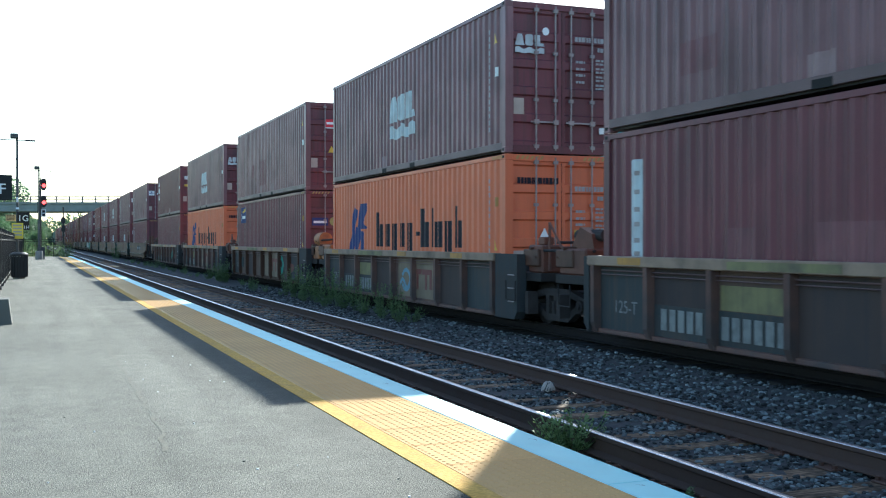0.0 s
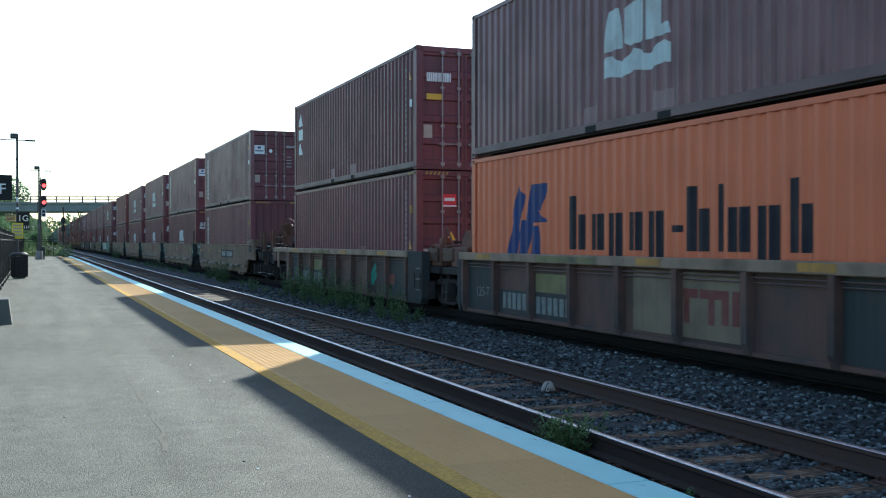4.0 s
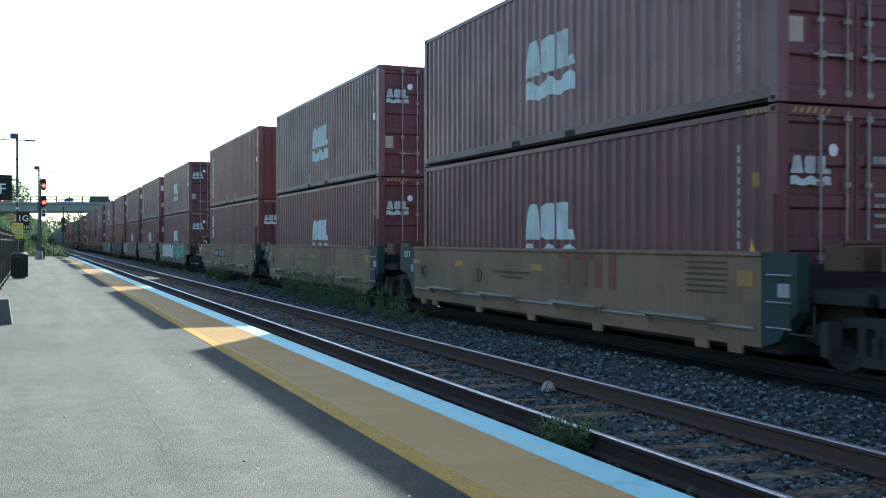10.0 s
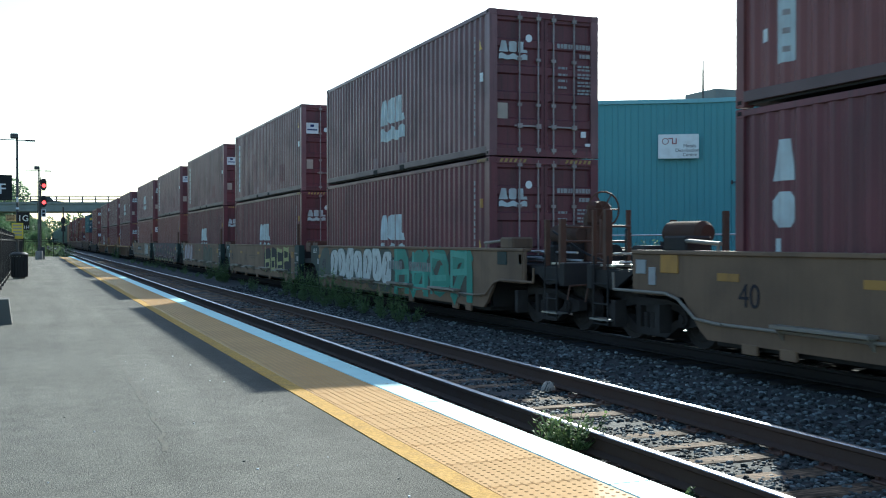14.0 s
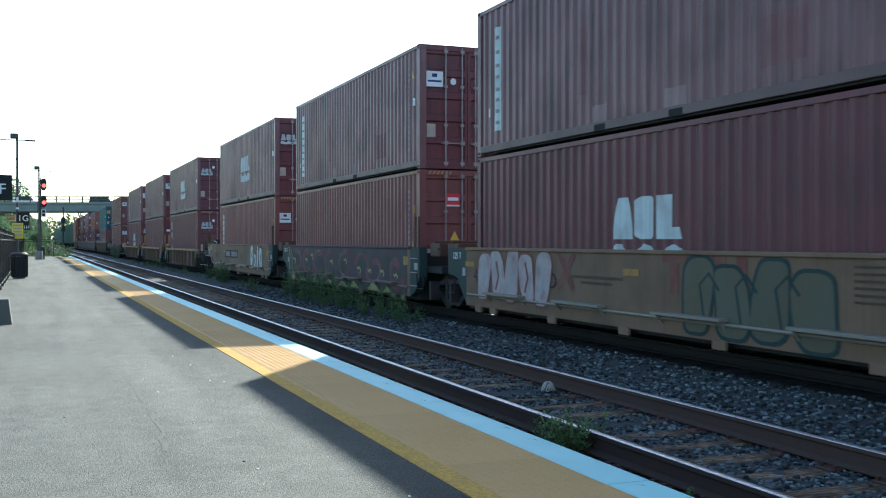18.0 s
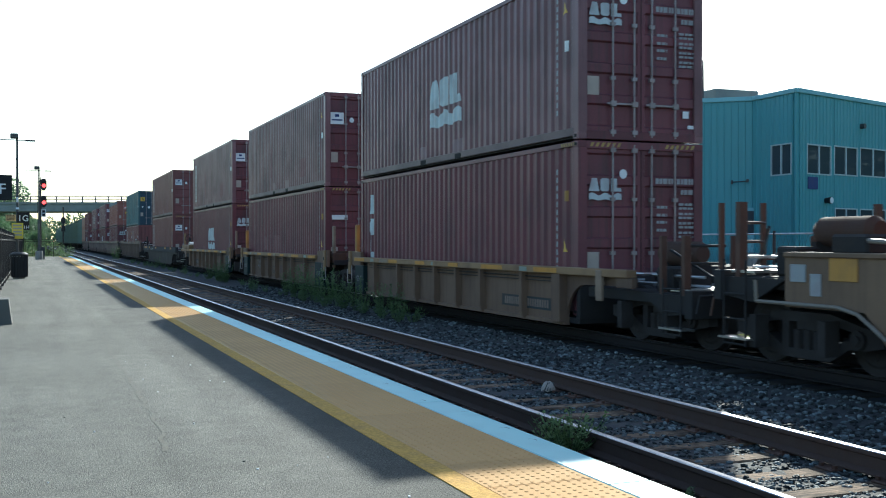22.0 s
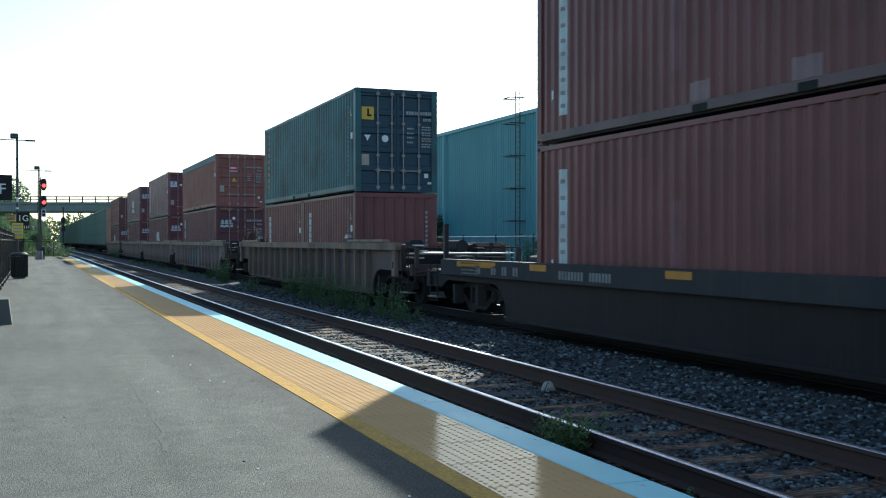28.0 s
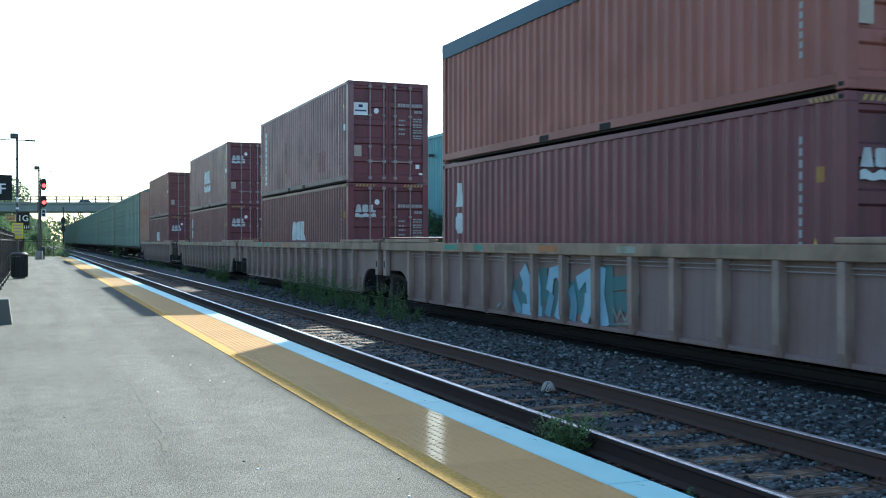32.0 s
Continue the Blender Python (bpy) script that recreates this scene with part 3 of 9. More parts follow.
for k in range(46):
    x, y = crack_rng.uniform(-0.8, 2.0), 3.2 + 10 * crack_rng.random() ** 1.3
    r = crack_rng.uniform(0.004, 0.009)
    part("grit", once(("grit", k % 3), lambda: Shape().prism([(0.008, 0), (0.004, 0.007), (-0.006, 0.005), (-0.008, -0.002), (0.0, -0.007)], "z", 0, 0.005).mesh("grit", WHITE if k % 3 else TAR)), WHITE, deck, m=pose(x, y, 0.2, 0, 0, 77 * k) @ Matrix.Diagonal((r / 0.008,) * 3 + (1,)))

# ---- containers ----
PITCH, DEEP, HALF_W = 0.278, 0.036, 1.219
BREAKS = ((0.0, 0.0), (0.072, 0.0), (0.140, DEEP), (0.210, DEEP), (PITCH, 0.0))


def dent(u):
    u = u % PITCH
    for (a, p), (b, q) in zip(BREAKS, BREAKS[1:]):
        if u <= b:
            return p + (q - p) * (u - a) / (b - a)
    return 0.0


def edges(u0, u1):
    """Where the pressed sheet bends between u0 and u1."""
    out = [u0]
    k = math.floor(u0 / PITCH)
    while k * PITCH < u1:
        for a, _ in BREAKS[:-1]:
            if u0 < k * PITCH + a < u1:
                out.append(k * PITCH + a)
        k += 1
    return out + [u1]


def side_sheet(L, H):
    us = edges(0.0, L - 0.30)
    s = Shape()
    for u in us:
        x = -HALF_W + 0.010 + dent(u)
        s.v += [(x, -L / 2 + 0.15 + u, 0.19), (x, -L / 2 + 0.15 + u, H - 0.09)]
    s.f = [(2 * i + 2, 2 * i, 2 * i + 1, 2 * i + 3) for i in range(len(us) - 1)]
    return s


def clip(poly, a, b):
    for lim, sign in ((a, 1), (b, -1)):
        out = []
        for (p, q) in zip(poly, poly[1:] + poly[:1]):
            ip, iq = sign * (p[0] - lim) >= 0, sign * (q[0] - lim) >= 0
            if ip:
                out.append(p)
            if ip != iq:
                f = (lim - p[0]) / (q[0] - p[0])
                out.append((lim, p[1] + f * (q[1] - p[1])))
        poly = out
        if len(poly) < 3:
            return []
    return poly


def on_side(polys, near, z0, L, width, height):
    """Paint that follows the pressed side: unit outlines, read from the far end to the near one. near: metres from the near end."""
    s = Shape()
    for poly in polys:
        pts = [(near + width * (1 - u) - 0.15, z0 + v * height) for u, v in poly]
        us = edges(min(p[0] for p in pts), max(p[0] for p in pts))
        for a, b in zip(us, us[1:]):
            c = clip(pts, a, b)
            if c:
                n = len(c)
                s.add([(-HALF_W + 0.010 + dent(min(max(u, a + 1e-6), b - 1e-6)) - 0.004, -L / 2 + 0.15 + u, z) for u, z in c], [tuple(range(n))])
    return s


def proud(s):
    """The same shapes a little further out."""
    s.v = [(x - 0.003, y, z) for x, y, z in s.v]
    return s


def sunk(s):
    """The same shapes closer to the sheet."""
    s.v = [(x + 0.002, y, z) for x, y, z in s.v]
    return s


def wave(v0, v1, amp=0.07, n=14):
    out = []
    for i in range(n):
        a, b = i / n, (i + 1) / n
        pa, pb = amp * math.sin(a * 15.7), amp * math.sin(b * 15.7)
        out.append([(a, v0 + pa * 0.4), (b, v0 + pb * 0.4), (b, v1 + pb), (a, v1 + pa)])
    return out


EMBLEM = [[(0, .40), (.32, .40), (.24, 1), (.09, 1)], [(.35, .46), (.41, .40), (.57, .40), (.62, .46), (.62, .94), (.57, 1), (.41, 1), (.35, .94)],
          [(.67, .40), (1, .40), (.98, .56), (.86, .56), (.86, 1), (.67, 1)]]
EMBLEM = [[p] for p in EMBLEM] + [wave(0.0, 0.27)]


def bars(rows, r):
    """Unreadable lettering as plain bars: rows of (u0, u1, v0, v1) cut into words."""
    out = []
    for u0, u1, v0, v1 in rows:
        u = u0
        while u < u1 - 0.01:
            w = min(r.uniform(0.05, 0.13), u1 - u)
            out.append([(u, v0), (u + w * 0.8, v0), (u + w * 0.8, v1), (u, v1)])
            u += w
    return out


def flat(polys, x0, z0, w, h, y, lift=0.004):
    """Outlines on an end wall at y, seen from -y."""
    s = Shape()
    for p in polys:
        n = len(p)
        s.add([(x0 + u * w, y - lift, z0 + v * h) for u, v in p], [tuple(range(n))])
    return s


SQUARE = [[(0, 0), (1, 0), (1, 1), (0, 1)]]
DISC = [[(0.5 + 0.5 * math.cos(i * 0.5236), 0.5 + 0.5 * math.sin(i * 0.5236)) for i in range(12)]]
TRIANGLE = [[(0, 0), (1, 0), (0.5, 1)]]


def door_leaf(H, right):
    """A steel door with pressed panels."""
    x0, x1 = (0.006, 1.15) if right else (-1.15, -0.006)
    z0, z1 = 0.15, H - 0.13
    prof, n = [(z0, 0.0)], 5
    step = (z1 - z0) / n
    for i in range(n):
        a = z0 + i * step
        prof += [(a + 0.07, 0.0), (a + 0.10, 0.042), (a + step - 0.10, 0.042), (a + step - 0.07, 0.0)]
    prof.append((z1, 0.0))
    s = Shape()
    xa, xb = x0 + 0.06, x1 - 0.06
    for z, d in prof:
        s.v += [(x0, 0, z), (xa, 0, z), (xa + 0.03, d, z), (xb - 0.03, d, z), (xb, 0, z), (x1, 0, z)]
    m = 6
    s.f = [(j * m + i, j * m + i + 1, (j + 1) * m + i + 1, (j + 1) * m + i) for j in range(len(prof) - 1) for i in range(m - 1)]
    s.box(x0, x1, 0.046, 0.06, z0 - 0.004, z1 + 0.004)
    return s


def blank_end(H):
    s, p, d = Shape(), 0.305, 0.04
    us = []
    for k in range(8):
        us += [(k * p, 0.0), (k * p + 0.10, 0.0), (k * p + 0.15, d), (k * p + 0.255, d)]
    us = [(u, q) for u, q in us if u <= 2.2] + [(2.2, 0.0)]
    for u, q in us:
        s.v += [(-1.1 + u, 0.01 + q, 0.15), (-1.1 + u, 0.01 + q, H - 0.11)]
    s.f = [(2 * i, 2 * i + 2, 2 * i + 3, 2 * i + 1) for i in range(len(us) - 1)]
    return s


def container(label, L=12.192, H=2.896, coat=MAROON, end="doors", side="", front="", hazard=False, door_coat=None, tarp=False, group="shipping containers on the train"):
    """A steel shipping container; the origin is under its middle, its near end looks to -y. Returns the thing."""
    c = thing("shipping_container", label, "shipping container", group)
    key = (L, H, coat.name)
    dc = door_coat or coat

    def shared(name, build, mat=coat, extra=()):
        return once((name, key, mat.name, *extra), lambda: build().mesh(name, mat))

    sheet = shared("side_wall", lambda: side_sheet(L, H))
    part("side_wall", sheet, coat, c)
    part("side_wall", sheet, coat, c, m=pose(0, 0, 0, 0, 0, 180))
    rail_coat = DULL_BROWN if coat in (MAROON, DUSK, BROWN) else coat
    low = shared("bottom_rail", lambda: Shape().box(-HALF_W, -HALF_W + 0.06, -L / 2 + 0.16, L / 2 - 0.16, 0.062, 0.20, 0.006), rail_coat)
    high = shared("top_rail", lambda: Shape().box(-HALF_W, -HALF_W + 0.07, -L / 2 + 0.16, L / 2 - 0.16, H - 0.095, H - 0.012, 0.006))
    post = shared("corner_post", lambda: Shape().prism([(-HALF_W + 0.004, -L / 2 + 0.004), (-HALF_W + 0.17, -L / 2 + 0.004), (-HALF_W + 0.17, -L / 2 + 0.06), (-HALF_W + 0.07, -L / 2 + 0.16), (-HALF_W + 0.004, -L / 2 + 0.16)], "z", 0.115, H - 0.115))
    for a in (0, 180):
        part("bottom_rail", low, rail_coat, c, m=pose(0, 0, 0, 0, 0, a))
        part("top_rail", high, coat, c, m=pose(0, 0, 0, 0, 0, a))
        part("corner_post", post, coat, c, m=pose(0, 0, 0, 0, 0, a))
    mpost = once(("mpost", key), lambda: Shape().prism([(HALF_W - 0.004, -L / 2 + 0.004), (HALF_W - 0.17, -L / 2 + 0.004), (HALF_W - 0.17, -L / 2 + 0.06), (HALF_W - 0.07, -L / 2 + 0.16), (HALF_W - 0.004, -L / 2 + 0.16)], "z", 0.115, H - 0.115).mesh("corner_post", coat))
    for a in (0, 180):
        part("corner_post", mpost, coat, c, m=pose(0, 0, 0, 0, 0, a))

    def block():
        s = Shape().box(-0.081, 0.081, -0.089, 0.089, 0, 0.118, 0.01)
        return s
    cast = shared("corner_casting", block)
    # Dark blocks on the castings stand for the shade inside their holes.
    hole = once("casting_hole", lambda: Shape().box(-0.086, -0.07, -0.04, 0.04, 0.035, 0.085).mesh("casting_hole", DARK))
    for sx in (-1, 1):
        for sy in (-1, 1):
            for z in (0, H - 0.118):
                b = part("corner_casting", cast, coat, c, m=pose(sx * (HALF_W - 0.081), sy * (L / 2 - 0.089), z))
                if sx < 0:
                    part("casting_hole", hole, DARK, b)
    if not tarp:
        part("roof", shared("roof", lambda: Shape().box(-HALF_W + 0.05, HALF_W - 0.05, -L / 2 + 0.1, L / 2 - 0.1, H - 0.05, H - 0.03)), coat, c)
    else:
        part("tarpaulin", once(("tarp", key), lambda: Shape().prism([(-HALF_W - 0.012, H - 0.32), (-HALF_W - 0.016, H - 0.02), (-HALF_W * 0.9, H + 0.015), (0, H + 0.03), (HALF_W * 0.9, H + 0.015), (HALF_W + 0.016, H - 0.02), (HALF_W + 0.012, H - 0.32)], "y", -L / 2 + 0.12, L / 2 - 0.02).mesh("tarpaulin", TARP)), TARP, c, "blue tarpaulin cover over an open top")
    part("floor", shared("floor", lambda: Shape().box(-HALF_W + 0.06, HALF_W - 0.06, -L / 2 + 0.1, L / 2 - 0.1, 0.03, 0.14), UNDER), UNDER, c)
    far = shared("end_wall", lambda: blank_end(H))
    part("end_wall", far, coat, c, m=pose(0, L / 2, 0, 0, 0, 180))
    y = -L / 2
    part("end_header", shared("end_header", lambda: Shape().box(-1.06, 1.06, y + 0.003, y + 0.09, H - 0.135, H - 0.004, 0.008), dc), dc, c)
    part("end_sill", shared("end_sill", lambda: Shape().box(-1.06, 1.06, y + 0.003, y + 0.09, 0.004, 0.148, 0.008), dc), dc, c)
    if end == "doors":
        for right in (False, True):
            leaf = part("door", shared("door", lambda: door_leaf(H, right), dc, (right,)), dc, c, m=pose(0, y + 0.035, 0))
            for x in ((0.195, 0.66) if right else (-0.56, -0.146)):
                rod = once(("lock_rod", H), lambda: Shape().rod((0, 0, 0.06), (0, 0, H - 0.05), 0.017, n=8).box(-0.05, 0.05, -0.025, 0.03, 0.10, 0.17).box(-0.05, 0.05, -0.025, 0.03, H - 0.18, H - 0.11).box(-0.045, 0.045, -0.02, 0.03, 1.0, 1.06).box(-0.045, 0.045, -0.02, 0.03, 1.9, 1.96).mesh("lock_rod", ROD))
                part("lock_rod", rod, ROD, leaf, "galvanised door locking rod", pose(x, -0.028, 0))
            hx = (0.195, 0.66) if right else (-0.56, -0.146)
            part("door_handle", once(("handle", right), lambda: Shape().box(hx[0] - 0.12, hx[1] + 0.02, -0.06, -0.035, 0.585, 0.62, 0.006).box(hx[0] - 0.05, hx[0] + 0.05, -0.065, -0.02, 0.56, 0.65).box(hx[1] - 0.05, hx[1] + 0.05, -0.065, -0.02, 0.56, 0.65).mesh("door_handle", ROD)), ROD, leaf)
            hin = once(("hinge", right, dc.name), lambda: [Shape().box(1.09, 1.16, -0.02, 0.03, 0.3, 0.42).mesh("hinge", dc) if right else Shape().box(-1.16, -1.09, -0.02, 0.03, 0.3, 0.42).mesh("hinge", dc)][0])
            for k in range(4):
                part("hinge", hin, dc, leaf, m=pose(0, 0, k * (H - 0.75) / 3))
        part("door_gasket", once(("gasket", H, L), lambda: Shape().box(-0.006, 0.006, y + 0.03, y + 0.034, 0.15, H - 0.14).mesh("door_gasket", DARK)), DARK, c)
    else:
        part("end_wall", shared("end_wall_near", lambda: blank_end(H), dc), dc, c, m=pose(0, y, 0))
    py = y + (0.035 if end == "doors" else 0.008)

    def mark(name, key2, build, mat, text=""):
        ob = part(name, once((name, key2, L, H, end), lambda: build().mesh(name, mat)), mat, c, text)
        if name.endswith("_lettering"):
            tagged(ob, kind="stuff")
    lr = random.Random(7)
    if end == "doors":
        mark("data_lettering", "r", lambda: flat(bars([(0.2, .55, .93, 1), (.6, 1, .93, 1), (.68, .95, .80, .86)] + [(0.22, .42, v, v + .035) for v in (.62, .52, .43, .33)] + [(.64, .98, v, v + .03) for v in (.66, .61, .54, .49, .42, .37, .30, .25)], lr), 0.08, 0.95, 1.05, H - 1.55, py), DIM_WHITE, "rows of small faded white lettering")
        mark("paper_label", "c", lambda: flat(SQUARE, -1.03, 0.74, 0.22, 0.31, py), CREAM)
        mark("paper_label", "d", lambda: flat(SQUARE, 0.83, 0.42, 0.12, 0.12, py), WHITE)
        mark("paper_label", "d2", lambda: flat(SQUARE, 0.93, 0.24, 0.13, 0.06, py), WHITE)
    else:
        mark("data_lettering", "b", lambda: flat([[(0, v), (1, v), (1, v + 0.05), (0, v + 0.05)] for v in [i / 12 for i in range(12)]], 0.86, 0.55, 0.07, H - 1.0, py), DIM_WHITE, "a column of small white lettering")
    mark("side_lettering", "s", lambda: on_side([[(0, v), (1, v), (1, v + 0.045), (0, v + 0.045)] for v in [i / 15 for i in range(15)]], 0.72, 0.45, L, 0.055, H - 0.85), DIM_WHITE, "a column of small white lettering")
    mark("hazard_label", ("h", hazard), lambda: on_side(TRIANGLE, 0.40, 1.05 if hazard else H - 0.75, L, 0.2, 0.22), YELLOW_MARK)
    mark("paper_label", ("w", hazard), lambda: on_side(SQUARE, 0.38, 1.9 if hazard else 1.5, L, 0.10, 0.18), YELLOW_FADED if hazard else WHITE)
    if L > 10:
        for k in (5.0, 7.1):
            mark("pocket_plate", (coat.name, k), lambda: on_side(SQUARE, k, 0.205, L, 0.50, 0.27), PLATE_PALE if coat in (MAROON, DUSK, BROWN) else coat, "pale repainted plate over a fork pocket")
        # Dark blocks stand for the shade inside the open fork pockets.
        for k in (5.05, 7.15):
            mark("fork_pocket", k, lambda: Shape().box(-HALF_W - 0.003, -HALF_W + 0.01, -L / 2 + k, -L / 2 + k + 0.34, 0.055, 0.165), DARK)
        if coat in (MAROON, DUSK, BROWN):
            kind = sum(map(ord, label)) % 3 if side in ("", "strip") else -1
            for k, (n, z, w, h) in enumerate((((6.3, 0.5, 1.1, 0.95), (8.5, 0.9, 0.55, 0.5)), ((2.6, 0.45, 0.83, 0.62), (7.8, 0.7, 0.28, 1.1)), ((4.0, 0.3, 0.55, 0.8), (9.3, 0.6, 0.83, 0.45)), ())[kind]):
                mark("repair_patch", (kind, k), lambda: sunk(on_side(SQUARE, n, z, L, w, h)), PATCH_FADED, "faded repair patch")
    if side == "emblem":
        for k, block in enumerate(EMBLEM):
            mark("emblem_block" if k < 3 else "emblem_wave", ("e", k), lambda: on_side(block, 5.1, 0.84, L, 1.85, 1.05), EMBLEM_WHITE, "white painted emblem block" if k < 3 else "white painted wavy band")
    elif side == "column":
        blocks = [[(u * 0.9, 0.70 + v * 0.30) for u, v in ((0, 0), (1, 0), (.75, 1), (.25, 1))], [(0, .42), (.22, .36), (.68, .36), (.9, .42), (.9, .56), (.68, .62), (.22, .62), (0, .56)], [(0.1, 0), (.9, 0), (.9, .09), (.1, .09)], [(.1, .09), (.4, .09), (.4, .28), (.1, .28)]]
        for k, block in enumerate(blocks):
            mark("emblem_block", ("v", k), lambda: on_side([block], 11.05, 0.80, L, 0.45, 1.65), EMBLEM_WHITE, "white painted block")
    elif side == "strip":
        mark("name_strip", "g", lambda: on_side(SQUARE, L - 1.12, 0.45, L, 0.36, H - 0.90), EMBLEM_WHITE, "upright white name strip")
        mark("strip_lettering", "g", lambda: proud(on_side([[(.36, v), (.64, v), (.64, v + .035), (.36, v + .035)] for v in (.06, .17, .28, .38, .5, .61, .74, .88)], L - 1.12, 0.45, L, 0.36, H - 0.9)), ROD)
        mark("paper_label", "g2", lambda: on_side(SQUARE, L - 0.62, 0.75, L, 0.13, 0.16), WHITE)
    elif side == "figures":
        mark("column_lettering", "f", lambda: on_side([[(0, .7), (1, .7), (.8, 1), (.3, 1)], [(0, .36), (1, .36), (1, .62), (0, .62)], [(0, .0), (1, .0), (.7, .28), (.2, .28)]], 11.2, 1.2, L, 0.4, 1.35), WHITE)
    elif side == "badge":
        mark("badge", "b", lambda: on_side(SQUARE, 10.4, 2.0, L, 1.12, 0.66), BLUE_MARK, "blue badge with white and yellow shapes")
        mark("badge_mark", "b1", lambda: proud(on_side([[(0, 0), (.12, 0), (.12, 1), (0, 1)], [(.2, .25), (.95, .25), (.95, .5), (.2, .5)]], 10.44, 2.05, L, 1.0, 0.5)), WHITE)
        mark("badge_mark", "b2", lambda: proud(on_side([[(.3, .6), (1, .72), (1, .98), (.3, .7)]], 10.44, 2.05, L, 1.0, 0.6)), YELLOW_MARK)
    elif side == "great":
        mark("emblem", "hl", lambda: on_side([[(0, 0), (.22, 0), (.42, .85), (.25, 1)], [(.25, 0), (.5, 0), (.62, .45), (.36, .5)], [(.45, .45), (.95, .45), (.7, .62), (.5, .62)], [(.5, .62), (.8, .62), (.95, 1), (.55, 1)], [(.55, 0), (.8, 0), (.72, .4), (.6, .4)]], 8.75, 1.0, L, 1.75, 1.25), BLUE_MARK, "navy slanted emblem")
        words, u = [], 0.0
        for w, top, foot in ((.1, 1, .26), (.07, .74, .26), (.075, .74, 0), (.07, .74, .26), (.075, .74, 0), (.05, .56, .48), (.09, 1, .26), (.03, 1, .26), (.075, .74, .26), (.075, .74, 0), (.075, 1, .26)):
            t = 0.31 * w + 0.006
            words.append([(u, foot), (u + t, foot), (u + t, top), (u, top)])
            if w > 0.06:
                words.append([(u + w * .86 - t, foot), (u + w * .86, foot), (u + w * .86, min(top, .74)), (u + w * .86 - t, min(top, .74))])
            elif w > 0.04:
                words.append([(u + t, foot), (u + w * .86, foot), (u + w * .86, top), (u + t, top)])
            u += w * 1.22
        mark("large_lettering", "hl", lambda: on_side(words, 1.75, 0.78, L, 6.35, 1.2), BLACK_MARK, "large dark lettering drawn as upright bars")
    elif side == "gold":
        mark("name_strip", "o", lambda: on_side(SQUARE, L - 0.80, 0.45, L, 0.3, H - 0.75), YELLOW_CHORD, "faded orange upright name strip")
        mark("strip_lettering", "o", lambda: proud(on_side([[(.3, v), (.7, v), (.7, v + .05), (.3, v + .05)] for v in [i / 9 + .02 for i in range(9)]], L - 0.8, 0.45, L, 0.3, H - 0.75)), TEAL_BOX)
    for f in front.split():
        if f == "placard":
            mark("placard", "p", lambda: flat(SQUARE, -1.05, H - 0.98, 0.43, 0.36, py), WHITE, "white square placard")
            mark("placard_mark", "p", lambda: flat([[(.35, .62), (.65, .62), (.65, .85), (.35, .85)], [(.1, .3), (.9, .3), (.9, .42), (.1, .42)]], -1.05, H - 0.98, 0.43, 0.36, py, 0.007), BLUE_MARK)
            mark("round_label", "p", lambda: flat(DISC, -0.44, H - 0.92, 0.15, 0.16, py), WHITE)
        elif f == "emblem":
            for k, block in enumerate(EMBLEM):
                mark("emblem_block" if k < 3 else "emblem_wave", ("d", k), lambda: flat(block, -1.0, H - 0.98, 0.62, 0.36, py), EMBLEM_WHITE)
            mark("round_label", "e", lambda: flat(DISC, -0.42, H - 0.62, 0.15, 0.16, py), WHITE)
        elif f == "red":
            mark("red_label", "t", lambda: flat(SQUARE, -0.54, H - 0.85, 0.34, 0.30, py), RED_MARK, "red square label with white bars")
            mark("label_mark", "t", lambda: flat([[(.1, .45), (.9, .45), (.9, .7), (.1, .7)], [(0, 0), (1, 0), (1, .12), (0, .12)]], -0.54, H - 0.85, 0.34, 0.30, py, 0.007), WHITE)
            mark("warning_triangle", "t", lambda: flat(TRIANGLE, -0.45, 1.25, 0.24, 0.22, py), YELLOW_MARK)
        elif f == "word":
            mark("end_lettering", "w", lambda: flat(bars([(0, 1, .1, .9)], random.Random(3)), -0.95, H - 0.85, 0.62, 0.26, py), WHITE)
            mark("orange_label", "w", lambda: flat(SQUARE, -0.95, H - 1.25, 0.40, 0.14, py), YELLOW_MARK)
        elif f == "plate":
            mark("end_plate", "pl", lambda: flat(SQUARE, -1.0, H - 1.0, 0.5, 0.14, py), WHITE)
            mark("warning_triangle", "pl", lambda: flat(TRIANGLE, -0.95, 0.35, 0.24, 0.26, py), YELLOW_MARK)
        elif f == "blue":
            mark("end_plate", "bl", lambda: flat(SQUARE, -1.0, H - 1.15, 0.55, 0.26, py), BLUE_MARK)
            mark("end_plate_mark", "bl", lambda: flat([[(.1, .3), (.9, .3), (.9, .6), (.1, .6)]], -1.0, H - 1.15, 0.55, 0.26, py, 0.007), WHITE)
            mark("round_label", "bl", lambda: flat(DISC, -0.4, H - 1.15, 0.26, 0.28, py), YELLOW_SPRAY)
        elif f == "bars":
            mark("end_lettering", "bars", lambda: flat(bars([(0, 1, .55, .9)], random.Random(9)), -0.95, H - 0.75, 0.9, 0.34, py), BLACK_MARK)
            mark("warning_triangle", "bars", lambda: flat(TRIANGLE, -0.5, 1.25, 0.26, 0.24, py), WHITE)
            mark("yellow_label", "bars", lambda: flat(SQUARE, 0.28, 1.05, 0.26, 0.4, py), YELLOW_MARK)
        elif f == "gold":
            mark("gold_label", "g", lambda: flat(SQUARE, -1.03, H - 0.88, 0.36, 0.36, py), YELLOW_MARK, "yellow square label with dark figure")
            mark("label_mark", "g", lambda: flat([[(.45, .25), (.6, .25), (.6, .85), (.45, .85)], [(.6, .25), (.8, .25), (.8, .4), (.6, .4)]], -1.03, H - 0.88, 0.36, 0.36, py, 0.007), BLACK_MARK)
